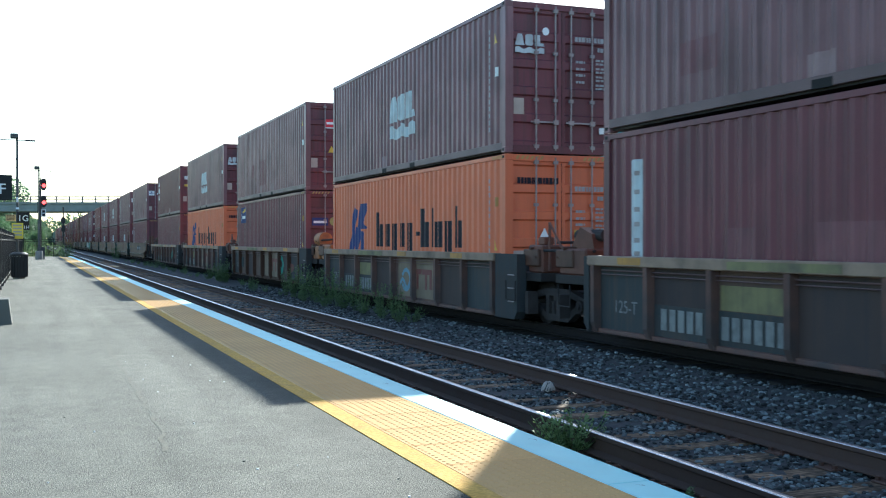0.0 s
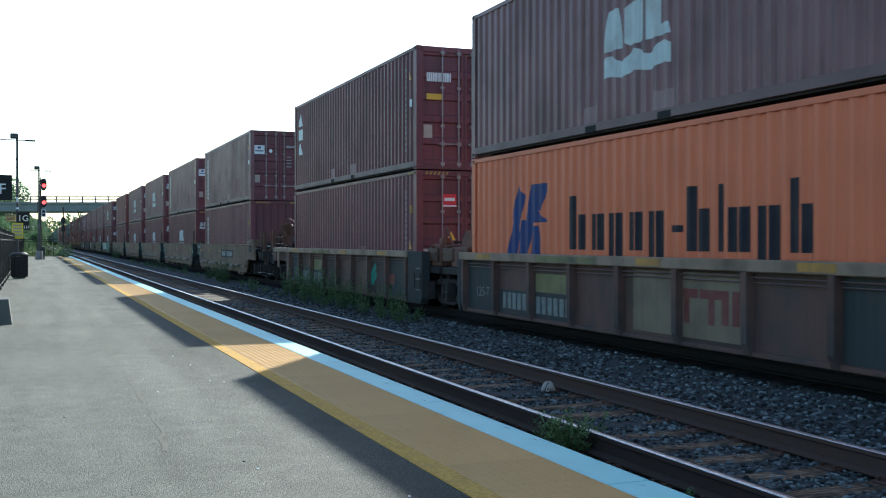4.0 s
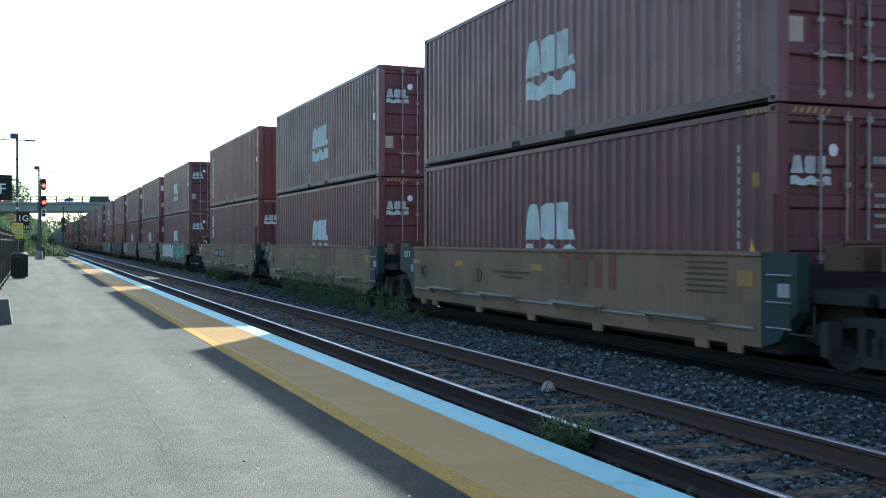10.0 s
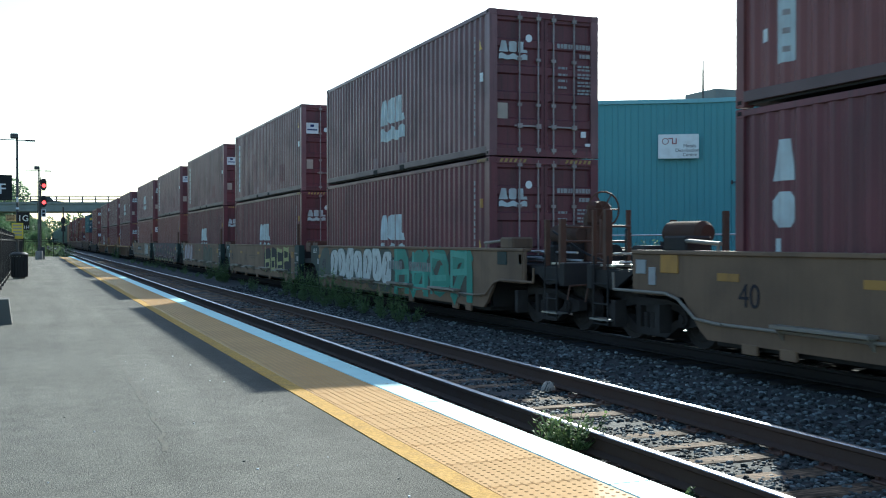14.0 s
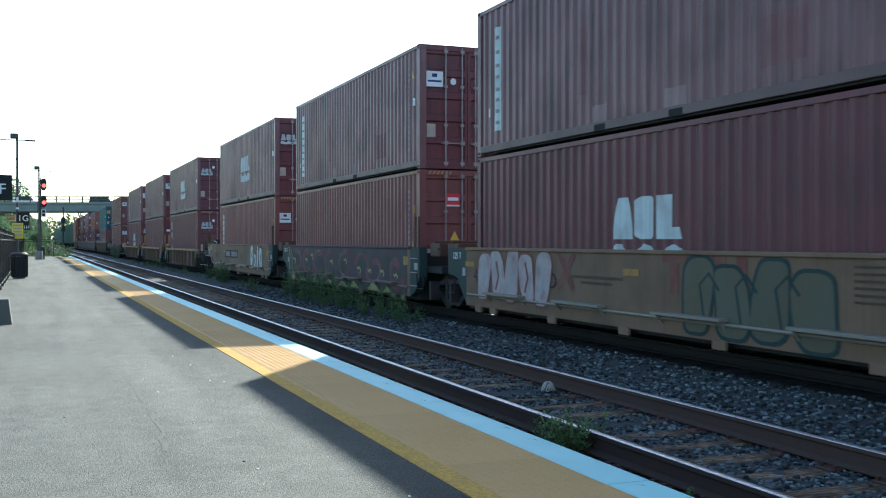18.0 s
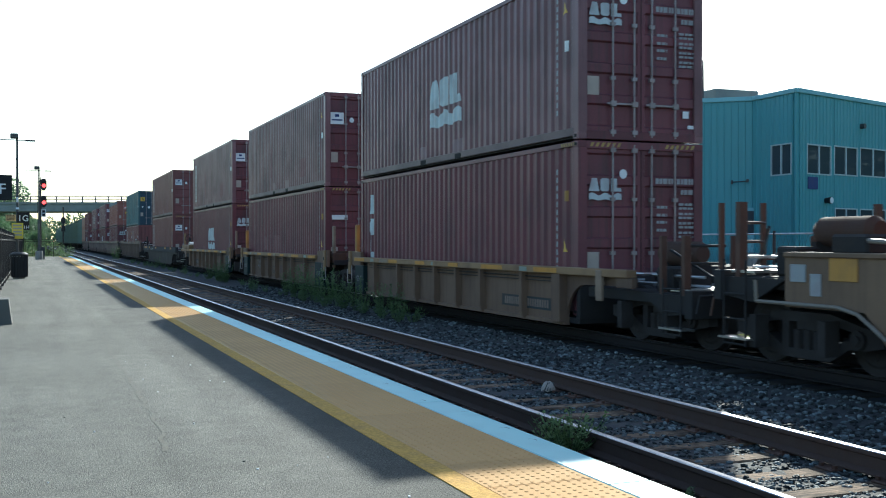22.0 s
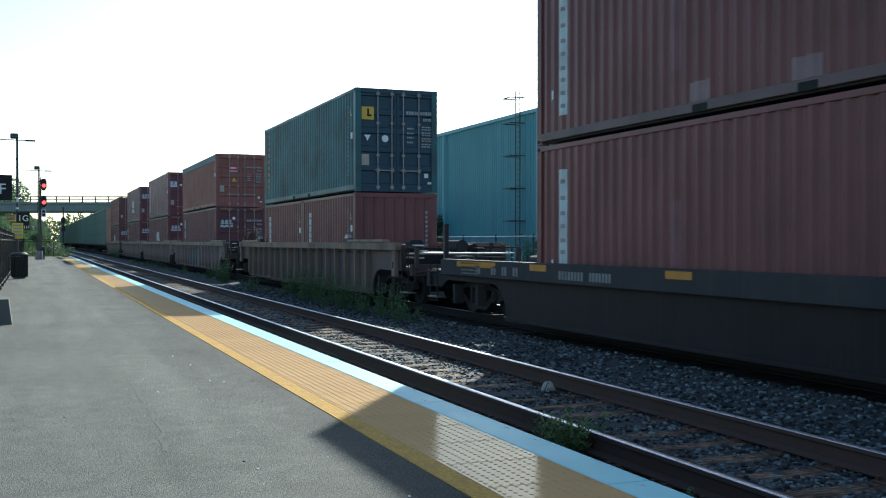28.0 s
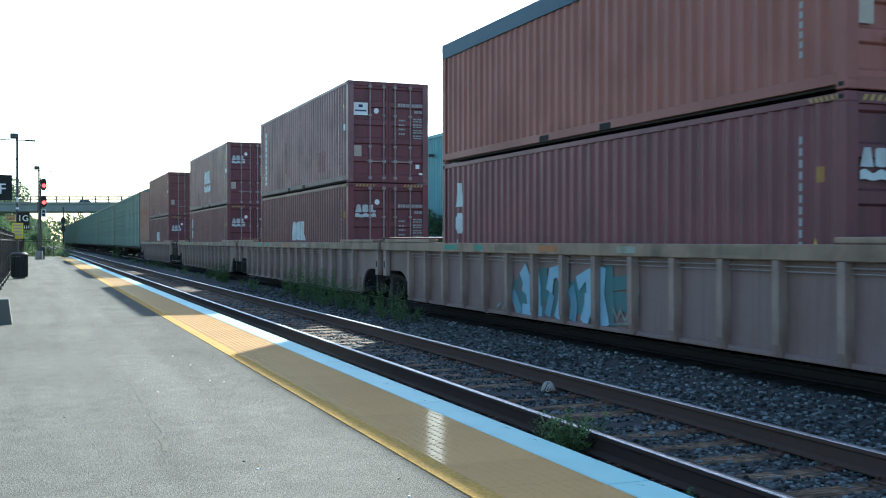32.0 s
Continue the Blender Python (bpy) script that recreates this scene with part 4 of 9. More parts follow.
            mark("white_triangle", "g", lambda: flat([[(0.5, 0), (1, 1), (0, 1)]], -0.95, 1.42, 0.18, 0.17, py), WHITE)
            mark("round_label", "g", lambda: flat(DISC, -0.44, 1.4, 0.2, 0.2, py), WHITE)
    if hazard:
        hz = [[(u, 0), (u + .09, 0), (u + .15, 1), (u + .06, 1)] for u in (0, .17, .34, .51, .68, .85)]
        for k in (-1.0, 0.45):
            mark("hazard_stripes", ("z", k), lambda: flat(hz, k, H - 0.10, 0.6, 0.07, y + 0.003), STRIPE_DULL, "yellow slanted height stripes")
        mark("hazard_stripes", "zs", lambda: Shape().add([(-HALF_W - 0.004, y + 0.1 + u * 0.5, H - 0.085 + v * 0.06) for p in hz for u, v in p], [tuple(range(4 * i, 4 * i + 4)) for i in range(6)]), STRIPE_DULL)
    return c

# ---- railway cars ----
BOX_DARK = paint("near_black_green_paint", (0.012, 0.026, 0.028), 0.6, dirt=(0.03, 0.03, 0.028), amount=0.5, scale=2, vary=0.1, spec=0.16)
MURKY_SPRAY = paint("murky_green_spray_paint", (0.052, 0.072, 0.064), 0.6, dirt=(0.11, 0.075, 0.045), amount=0.7, scale=1.8, vary=0.12)
ORANGE_PATCH = paint("orange_yellow_patch", (0.50, 0.235, 0.035), 0.6, dirt=(0.3, 0.15, 0.04), amount=0.5, scale=4, vary=0.08)
FIELD_TAN = paint("pale_tan_field", (0.20, 0.155, 0.105), 0.65, dirt=(0.10, 0.08, 0.06), amount=0.7, scale=1.6, vary=0.1, streak=0.4)
RUST_BROWN = paint("rust_brown_paint", (0.12, 0.046, 0.030), 0.6, dirt=(0.06, 0.035, 0.028), amount=0.8, scale=2.5, vary=0.15)
RUST_ORANGE = paint("rust_orange_paint", (0.33, 0.135, 0.05), 0.6, dirt=(0.10, 0.05, 0.035), amount=0.9, scale=2.5, vary=0.15)
MURAL = paint("plum_and_dark_slate_spray_paint", (0.052, 0.050, 0.058), 0.6, dirt=(0.095, 0.036, 0.048), amount=0.8, scale=1.3, vary=0.1, spec=0.16)
CAR_UMBER = paint("sooty_umber_car_paint", (0.066, 0.036, 0.025), 0.7, dirt=(0.038, 0.025, 0.019), amount=0.7, scale=0.8, vary=0.14, streak=0.5, spec=0.16)
CHORD_DUSTY = paint("dusty_tan_chord", (0.24, 0.155, 0.11), 0.65, dirt=(0.12, 0.09, 0.07), amount=0.6, scale=1.6, vary=0.1)
TAN_WORN = paint("rust_streaked_tan_paint", (0.165, 0.108, 0.075), 0.68, dirt=(0.085, 0.057, 0.046), amount=0.7, scale=0.9, vary=0.12, streak=0.6, spec=0.16)
CHORD_OCHRE = paint("worn_ochre_chord", (0.26, 0.160, 0.080), 0.65, dirt=(0.13, 0.075, 0.045), amount=0.9, scale=1.5, vary=0.1)
SLATE = paint("worn_slate_paint", (0.044, 0.052, 0.055), 0.65, dirt=(0.095, 0.07, 0.055), amount=0.6, scale=1.6, vary=0.1, streak=0.5, spec=0.16)
SOOT = paint("sooty_brown_paint", (0.066, 0.050, 0.046), 0.7, dirt=(0.045, 0.042, 0.045), amount=0.8, scale=1.2, vary=0.1, streak=0.6, spec=0.16)
DUN = paint("dull_dun_paint", (0.118, 0.078, 0.060), 0.7, dirt=(0.07, 0.06, 0.055), amount=0.8, scale=1.2, vary=0.1, streak=0.6, spec=0.16)
OLIVE = paint("faded_olive_yellow_paint", (0.20, 0.185, 0.085), 0.7, dirt=(0.085, 0.075, 0.06), amount=0.9, scale=2.2, vary=0.1, streak=0.4)
DEEP_BROWN = paint("dark_earth_brown_paint", (0.120, 0.088, 0.086), 0.62, dirt=(0.16, 0.11, 0.075), amount=0.6, scale=1.0, vary=0.14, streak=0.6, spec=0.16)
CHORD_EARTH = paint("earth_brown_worn_chord", (0.22, 0.15, 0.11), 0.62, dirt=(0.09, 0.06, 0.045), amount=0.8, scale=1.6, vary=0.12)
WORN_WHITE = paint("worn_white_stencil", (0.20, 0.215, 0.21), 0.6, dirt=(0.085, 0.09, 0.09), amount=0.8, scale=6, vary=0.08)
RIB_EARTH = paint("dusty_earth_brown_rib", (0.195, 0.140, 0.112), 0.65, dirt=(0.11, 0.08, 0.062), amount=0.6, scale=2.0, vary=0.2, streak=0.4)
SLATE_DARK = paint("dark_slate_paint", (0.036, 0.042, 0.046), 0.7, dirt=(0.06, 0.045, 0.038), amount=0.6, scale=1.6, vary=0.1, streak=0.5, spec=0.16)
PINKISH = paint("pinkish_white_spray_paint", (0.36, 0.31, 0.32), 0.6, dirt=(0.22, 0.12, 0.12), amount=0.7, scale=3.5, vary=0.12)
OLIVE_GREY = paint("olive_grey_spray_paint", (0.098, 0.098, 0.072), 0.65, dirt=(0.12, 0.085, 0.05), amount=0.6, scale=2, vary=0.1, spec=0.2)
TEAL_SPRAY = paint("thin_teal_spray_paint", (0.055, 0.150, 0.160), 0.6, dirt=(0.13, 0.10, 0.10), amount=0.9, scale=4, vary=0.15)
MINT_WORN = paint("worn_pale_mint_paint", (0.25, 0.30, 0.26), 0.6, dirt=(0.2, 0.14, 0.08), amount=0.7, scale=5, vary=0.1)
MAROON_WORN = paint("worn_maroon_field", (0.098, 0.056, 0.050), 0.65, dirt=(0.12, 0.08, 0.06), amount=0.7, scale=3, vary=0.1, streak=0.4)
FADED_DARK = paint("faded_dark_lettering", (0.075, 0.062, 0.052), 0.65, dirt=(0.12, 0.085, 0.06), amount=0.8, scale=6, vary=0.1)
PLUM_SHEET = paint("dull_plum_bay_paint", (0.094, 0.069, 0.075), 0.6, dirt=(0.13, 0.10, 0.085), amount=0.8, scale=1.4, vary=0.16, streak=0.4, spec=0.18)
OCHRE_SPRAY = paint("thin_ochre_spray_paint", (0.150, 0.112, 0.072), 0.65, dirt=(0.12, 0.09, 0.075), amount=0.9, scale=5, vary=0.2)
SAGE_SPRAY = paint("thin_sage_spray_paint", (0.125, 0.128, 0.100), 0.65, dirt=(0.11, 0.085, 0.08), amount=0.9, scale=5, vary=0.2)
GEAR_BROWN = paint("rust_brown_gear_paint", (0.070, 0.050, 0.043), 0.7, dirt=(0.035, 0.03, 0.028), amount=0.7, scale=3, vary=0.15, spec=0.2)
CRIMSON = paint("crimson_spray_paint", (0.115, 0.032, 0.044), 0.6, dirt=(0.075, 0.022, 0.035), amount=0.8, scale=2.2, vary=0.12)
PINK_LINE = paint("greyish_pink_spray_line", (0.15, 0.09, 0.105), 0.6, dirt=(0.1, 0.05, 0.06), amount=0.7, scale=4, vary=0.1)
LIME = paint("pale_yellow_green_spray_paint", (0.29, 0.28, 0.10), 0.55, dirt=(0.16, 0.17, 0.08), amount=0.6, scale=3, vary=0.1)
SIDE = 1.485


def truck(parent, y):
    """A two-axle truck under a car: cast side frames, bolster, wheelsets."""
    def frames():
        s = Shape()
        for x in (-1.02, 1.02):
            a, b = x - 0.07, x + 0.07
            s.prism([(-1.25, 0.36), (-0.95, 0.30), (-0.95, 0.56), (-1.25, 0.52)], "x", a, b).prism([(0.95, 0.30), (1.25, 0.36), (1.25, 0.52), (0.95, 0.56)], "x", a, b)
            s.prism([(-0.95, 0.47), (-0.42, 0.56), (0.42, 0.56), (0.95, 0.47), (0.95, 0.56), (0.42, 0.68), (-0.42, 0.68), (-0.95, 0.56)], "x", a, b)
            s.prism([(-0.95, 0.30), (-0.72, 0.30), (-0.42, 0.13), (0.42, 0.13), (0.72, 0.30), (0.95, 0.30), (0.95, 0.38), (0.66, 0.40), (0.36, 0.24), (-0.36, 0.24), (-0.66, 0.40), (-0.95, 0.38)], "x", a, b)
            for k in (-0.33, 0.33):
                s.box(a, b, k - 0.06, k + 0.06, 0.24, 0.56)
            for k in (-0.889, 0.889):
                s.rod((x - 0.12, k, 0.42), (x + 0.12, k, 0.42), 0.11, n=12).rod((x - 0.15, k, 0.42), (x + 0.15, k, 0.42), 0.06, n=10)
            for k in (-0.17, 0, 0.17):
                s.rod((x + 0.0, k, 0.24), (x + 0.0, k, 0.46), 0.065, n=8)
            for k in (-0.6, 0.6):
                s.box(x - 0.35, x - 0.15, k - 0.06, k + 0.06, 0.22, 0.62)
        for k in (-0.42, 0.42):
            s.box(-0.85, 0.85, k - 0.05, k + 0.05, 0.26, 0.40)
        return s.box(-1.05, 1.05, -0.2, 0.2, 0.45, 0.64, 0.02)
    t = part("truck", once("truck", lambda: frames().mesh("truck", TRUCK_DUST)), TRUCK_DUST, parent, "dark cast-steel wheel truck", pose(0, y, 0))

    def wheelset():
        s = Shape().rod((-0.9, 0, 0), (0.9, 0, 0), 0.075, n=10)
        for sg in (-1, 1):
            s.rod((sg * 0.69, 0, 0), (sg * 0.82, 0, 0), 0.42, n=24)
            s.rod((sg * 0.67, 0, 0), (sg * 0.695, 0, 0), 0.447, n=24)
            s.rod((sg * 0.82, 0, 0), (sg * 0.835, 0, 0), 0.33, 0.30, n=24)
            for a in range(5):
                b = a * 2 * math.pi / 5
                s.rod((sg * 0.83, 0.2 * math.cos(b), 0.2 * math.sin(b)), (sg * 0.845, 0.2 * math.cos(b), 0.2 * math.sin(b)), 0.05, n=6)
        return s
    ws = once("wheelset", lambda: wheelset().mesh("wheelset", TRUCK_DUST))
    for k in (-0.889, 0.889):
        wheelsets.append(part("wheelset", ws, TRUCK_DUST, t, "dark steel wheelset", pose(0, k, 0.42)))


wheelsets = []


def ribbon(s, x, pts, w):
    """A painted stroke of even width through points (y, z), one strip with mitred bends."""
    n = len(pts)
    rails = []
    for i, (a, b) in enumerate(pts):
        p, q = pts[max(i - 1, 0)], pts[min(i + 1, n - 1)]
        l = math.hypot(q[0] - p[0], q[1] - p[1]) or 1
        u = ((q[0] - p[0]) / l, (q[1] - p[1]) / l)
        e = -0.3 * w if i == 0 else 0.3 * w if i == n - 1 else 0
        c = (a + e * u[0], b + e * u[1])
        rails += [(x - 0.0002 * i, c[0] - u[1] * w / 2, c[1] + u[0] * w / 2), (x - 0.0002 * i, c[0] + u[1] * w / 2, c[1] - u[0] * w / 2)]
    s.add(rails, [(2 * i, 2 * i + 1, 2 * i + 3, 2 * i + 2) for i in range(n - 1)])


def spray(parent, x, y0, y1, z0, z1, mat, name, seed, kind="blob", step=0.62):
    """Sprayed shapes on a car side, from the far end to the near one: filled bubbles, or looping strokes."""
    r = random.Random(seed)
    n = max(1, int(abs(y1 - y0) / step))
    h, top = z1 - z0, None
    for i in range(n):
        s = Shape()
        x += 0.0011 if i % 2 else -0.0011
        a = y1 - (i + 0.04) * (y1 - y0) / n
        b = y1 - (i + 0.96) * (y1 - y0) / n
        cy, w = (a + b) / 2, abs(a - b)
        lift, tall = r.uniform(-0.06, 0.05) * h, h * r.uniform(0.85, 1.0)
        cz = (z0 + z1) / 2 + lift
        if kind == "blob":
            ring = []
            for t in range(18):
                u = t * math.pi / 9
                k = 1 + 0.16 * math.sin(2 * u + i) + 0.08 * math.sin(3 * u + 2 * i + seed)
                ring.append((cy - w * 0.56 * k * math.copysign(abs(math.cos(u)) ** 0.7, math.cos(u)), cz + tall / 2 * k * 0.92 * math.copysign(abs(math.sin(u)) ** 0.7, math.sin(u))))
            s.add([(x, p, min(max(q, z0), z1)) for p, q in ring], [tuple(range(18))])
        else:
            t = (0.30 if kind == "line" else 0.14) * min(w, h)
            if kind == "loop":
                tilt = r.uniform(-0.12, 0.12) * w
                pts = [(cy + tilt * math.sin(u) + w * 0.40 * math.cos(u), cz + tall * 0.45 * math.sin(u)) for u in [q * math.pi / 7 for q in range(15)]]
                strokes = [pts, [(cy + r.uniform(-0.1, 0.1) * w, cz - tall * 0.3), (cy + tilt, cz + tall * 0.25)]]
            elif kind == "angle":
                u, v = cy + w * r.uniform(0.2, 0.45), cy - w * r.uniform(0.2, 0.45)
                mid = z0 + tall * r.uniform(0.35, 0.7)
                strokes = [[(u, z0), (u, z0 + tall)], [(u, mid), (v, mid + 0.04)]] + r.sample([[(u, z0 + tall * 0.95), (v, z0 + tall * 0.9)], [(v, mid), (v, z0 + 0.03)], [(u, z0 + 0.06), (v, z0 + 0.1)], [(v, z0 + tall), (v, mid)]], 2)
            else:
                strokes = []
                for g in r.sample(("bowl", "stem", "arch", "slash", "tail"), 2):
                    if g == "bowl":
                        pts = [(cy + w * 0.36 * math.cos(u), cz + tall * 0.42 * math.sin(u)) for u in [0.5 + q * 5.3 / 9 for q in range(10)]]
                    elif g == "stem":
                        q = cy + w * r.choice((-0.3, 0.3))
                        pts = [(q, z0 + lift * 0.5), (q - 0.06 * w, cz), (q, z0 + tall)]
                    elif g == "arch":
                        pts = [(cy + w * 0.36 * math.cos(u), cz + tall * 0.05 + tall * 0.38 * math.sin(u)) for u in [q * math.pi / 7 for q in range(8)]] + [(cy - w * 0.36, z0 + 0.04)]
                    elif g == "tail":
                        pts = [(cy + w * (0.5 - 0.16 * q), cz + tall * 0.2 * math.sin(q * 1.3 + i) - tall * 0.15) for q in range(7)]
                    else:
                        pts = [(cy + w * 0.38, z0 + 0.02), (cy, cz), (cy - w * 0.38, z0 + tall)]
                    strokes.append(pts)
            for k, pts in enumerate(strokes):
                ribbon(s, x - 0.0006 * k, [(p, min(max(q, z0), z1)) for p, q in pts], t)
        top = tagged(part(name, s, mat, parent, "sprayed graffiti shape"), kind="stuff") if kind != "blob" else part(name, s, mat, parent, "sprayed graffiti shape")
    return top


def fat_tag(car, x, forms, fill, edge, rim=0.05):
    """Fat rounded sprayed forms with a dark rim; forms: (y, z0, z1, width, lean)."""
    for k, (y, z0, z1, w, lean) in enumerate(forms):
        for grow, mat, out in ((rim, edge, 0.0), (0.0, fill, 0.003)):
            s, n = Shape(), 22
            ring = []
            for q in range(n):
                u = 2 * math.pi * q / n
                c, d = math.copysign(abs(math.cos(u)) ** 0.55, math.cos(u)), math.copysign(abs(math.sin(u)) ** 0.6, math.sin(u))
                bulge = 1 + 0.10 * math.sin(3 * u + 1.7 * k)
                ring.append((x - out - 0.0006 * (k % 2), y - (w / 2 * bulge + grow) * c - lean * d, (z0 + z1) / 2 + ((z1 - z0) / 2 + grow) * d))
            s.add(ring, [tuple(range(n))])
            part("graffiti", s, mat, car, "fat rounded sprayed form" if mat is fill else "dark sprayed rim")


def mural(car, x):
    """A car side sprayed over from end to end: a plum field with dark letters, pale lines, yellow dabs and flames along the foot."""
    r = random.Random(41)
    part("graffiti", Shape().box(x - 0.004, x + 0.003, -5.9, 6.08, 0.25, 1.33), MURAL, car, "plum field sprayed over the whole side")
    for y0, w, h in ((5.15, 0.85, 0.75), (3.30, 0.70, 0.60), (1.75, 1.10, 0.70), (-0.4, 0.80, 0.62), (-2.3, 1.2, 0.66), (-4.5, 0.9, 0.6)):
        ring = [(x - 0.0052, y0 + w / 2 * math.cos(q * 0.3307) * (1 + 0.12 * math.sin(q * 0.9 + y0)), 0.86 + h / 2 * math.sin(q * 0.3307)) for q in range(19)]
        part("graffiti", Shape().add(ring, [tuple(range(19))]), SLATE, car, "dark slate sprayed pool")
    for k in range(8):
        y0, w, a, turn = 4.9 - 1.42 * k + r.uniform(-0.2, 0.2), r.uniform(0.55, 0.85), r.uniform(0, 6.28), r.choice((-1, 1))
        pts = [(y0 + w * (1 - 0.045 * q) * math.cos(a + turn * q * 0.42), 0.80 + 0.44 * (1 - 0.05 * q) * math.sin(a + turn * q * 0.42)) for q in range(13)]
        pts = [(p, min(max(q, 0.33), 1.26)) for p, q in pts]
        s = Shape()
        ribbon(s, x - 0.006 - 0.0004 * k, pts, r.uniform(0.15, 0.22))
        part("graffiti", s, CRIMSON, car, "broad crimson sprayed swirl")
        s = Shape()
        ribbon(s, x - 0.0115, [(p * 1.0 + 0.07, q + 0.05) for p, q in pts[2:9]], 0.022)
        part("graffiti", s, PINK_LINE if k % 2 else FAINT, car, "thin pale sprayed outline")
    for k in range(10):
        u, v, a = -5.2 + 1.15 * k + r.uniform(-0.3, 0.3), r.uniform(0.50, 1.18), r.uniform(0.4, 1.2)
        s = Shape()
        ribbon(s, x - 0.015, [(u, v), (u - 0.12 * a, v - 0.03), (u - 0.2, v + 0.02), (u - 0.28, v - 0.09 * a), (u - 0.22, v - 0.14 * a)], 0.06)
        part("graffiti", s, LIME, car, "yellow-green sprayed dab")
    for k in range(8):
        u, l, h = 5.75 - 1.42 * k + r.uniform(-0.15, 0.15), r.uniform(0.75, 1.25), r.uniform(0.13, 0.24)
        s = Shape()
        top = [(u - l * q / 10, 0.262 + 0.85 * h * math.sin(math.pi * (q / 10) ** 0.8) ** 1.6) for q in range(11)]
        s.add([(x - 0.010 - 0.0005 * (k % 2), p, q) for p, q in top], [tuple(range(11))])
        part("graffiti", s, LIME, car, "yellow-green sprayed hill along the foot")
        s = Shape()
        ribbon(s, x - 0.0135, [(p, q + 0.045) for p, q in top], 0.09)
        part("graffiti", s, SLATE, car, "dark sprayed shade over the hills")
    for pts, w in (([(6.03, 1.31), (5.90, 1.05), (5.98, 0.70), (5.85, 0.45), (5.6, 0.30)], 0.09), ([(5.8, 1.28), (5.55, 1.0), (5.62, 0.7), (5.4, 0.5)], 0.03)):
        s = Shape()
        ribbon(s, x - 0.014, pts, w)
        part("graffiti", s, LIME, car, "yellow-green sprayed outline")
    for o in car.children:
        if o.name.startswith(("side_ledge", "step_ledge")):
            o.data.materials[0] = DULL_BROWN


def plates(parent, x, y, z, w, h, rows, mat=DIM_WHITE, seed=1, back=None):
    """Unreadable lettering on a car side."""
    if back:
        part("plate", Shape().add([(x, y + w / 2, z), (x, y - w / 2, z), (x, y - w / 2, z + h), (x, y + w / 2, z + h)], [(0, 1, 2, 3)]), back, parent, "dark lettering panel")
        x, z, w, h = x - 0.003, z + h * 0.18, w * 0.88, h * 0.64
    s = Shape()
    for u0, u1, v0, v1 in rows:
        n = max(1, round((u1 - u0) * w / ((v1 - v0) * h * 0.72)))
        for i in range(n):
            p, q = y + w / 2 - (u0 + (u1 - u0) * (i + 0.08) / n) * w, y + w / 2 - (u0 + (u1 - u0) * (i + 0.80) / n) * w
            s.add([(x, p, z + v0 * h), (x, q, z + v0 * h), (x, q, z + v1 * h), (x, p, z + v1 * h)], [(0, 1, 2, 3)])
    tagged(part("side_lettering", s, mat, parent, "stencilled lettering as bars"), kind="stuff")


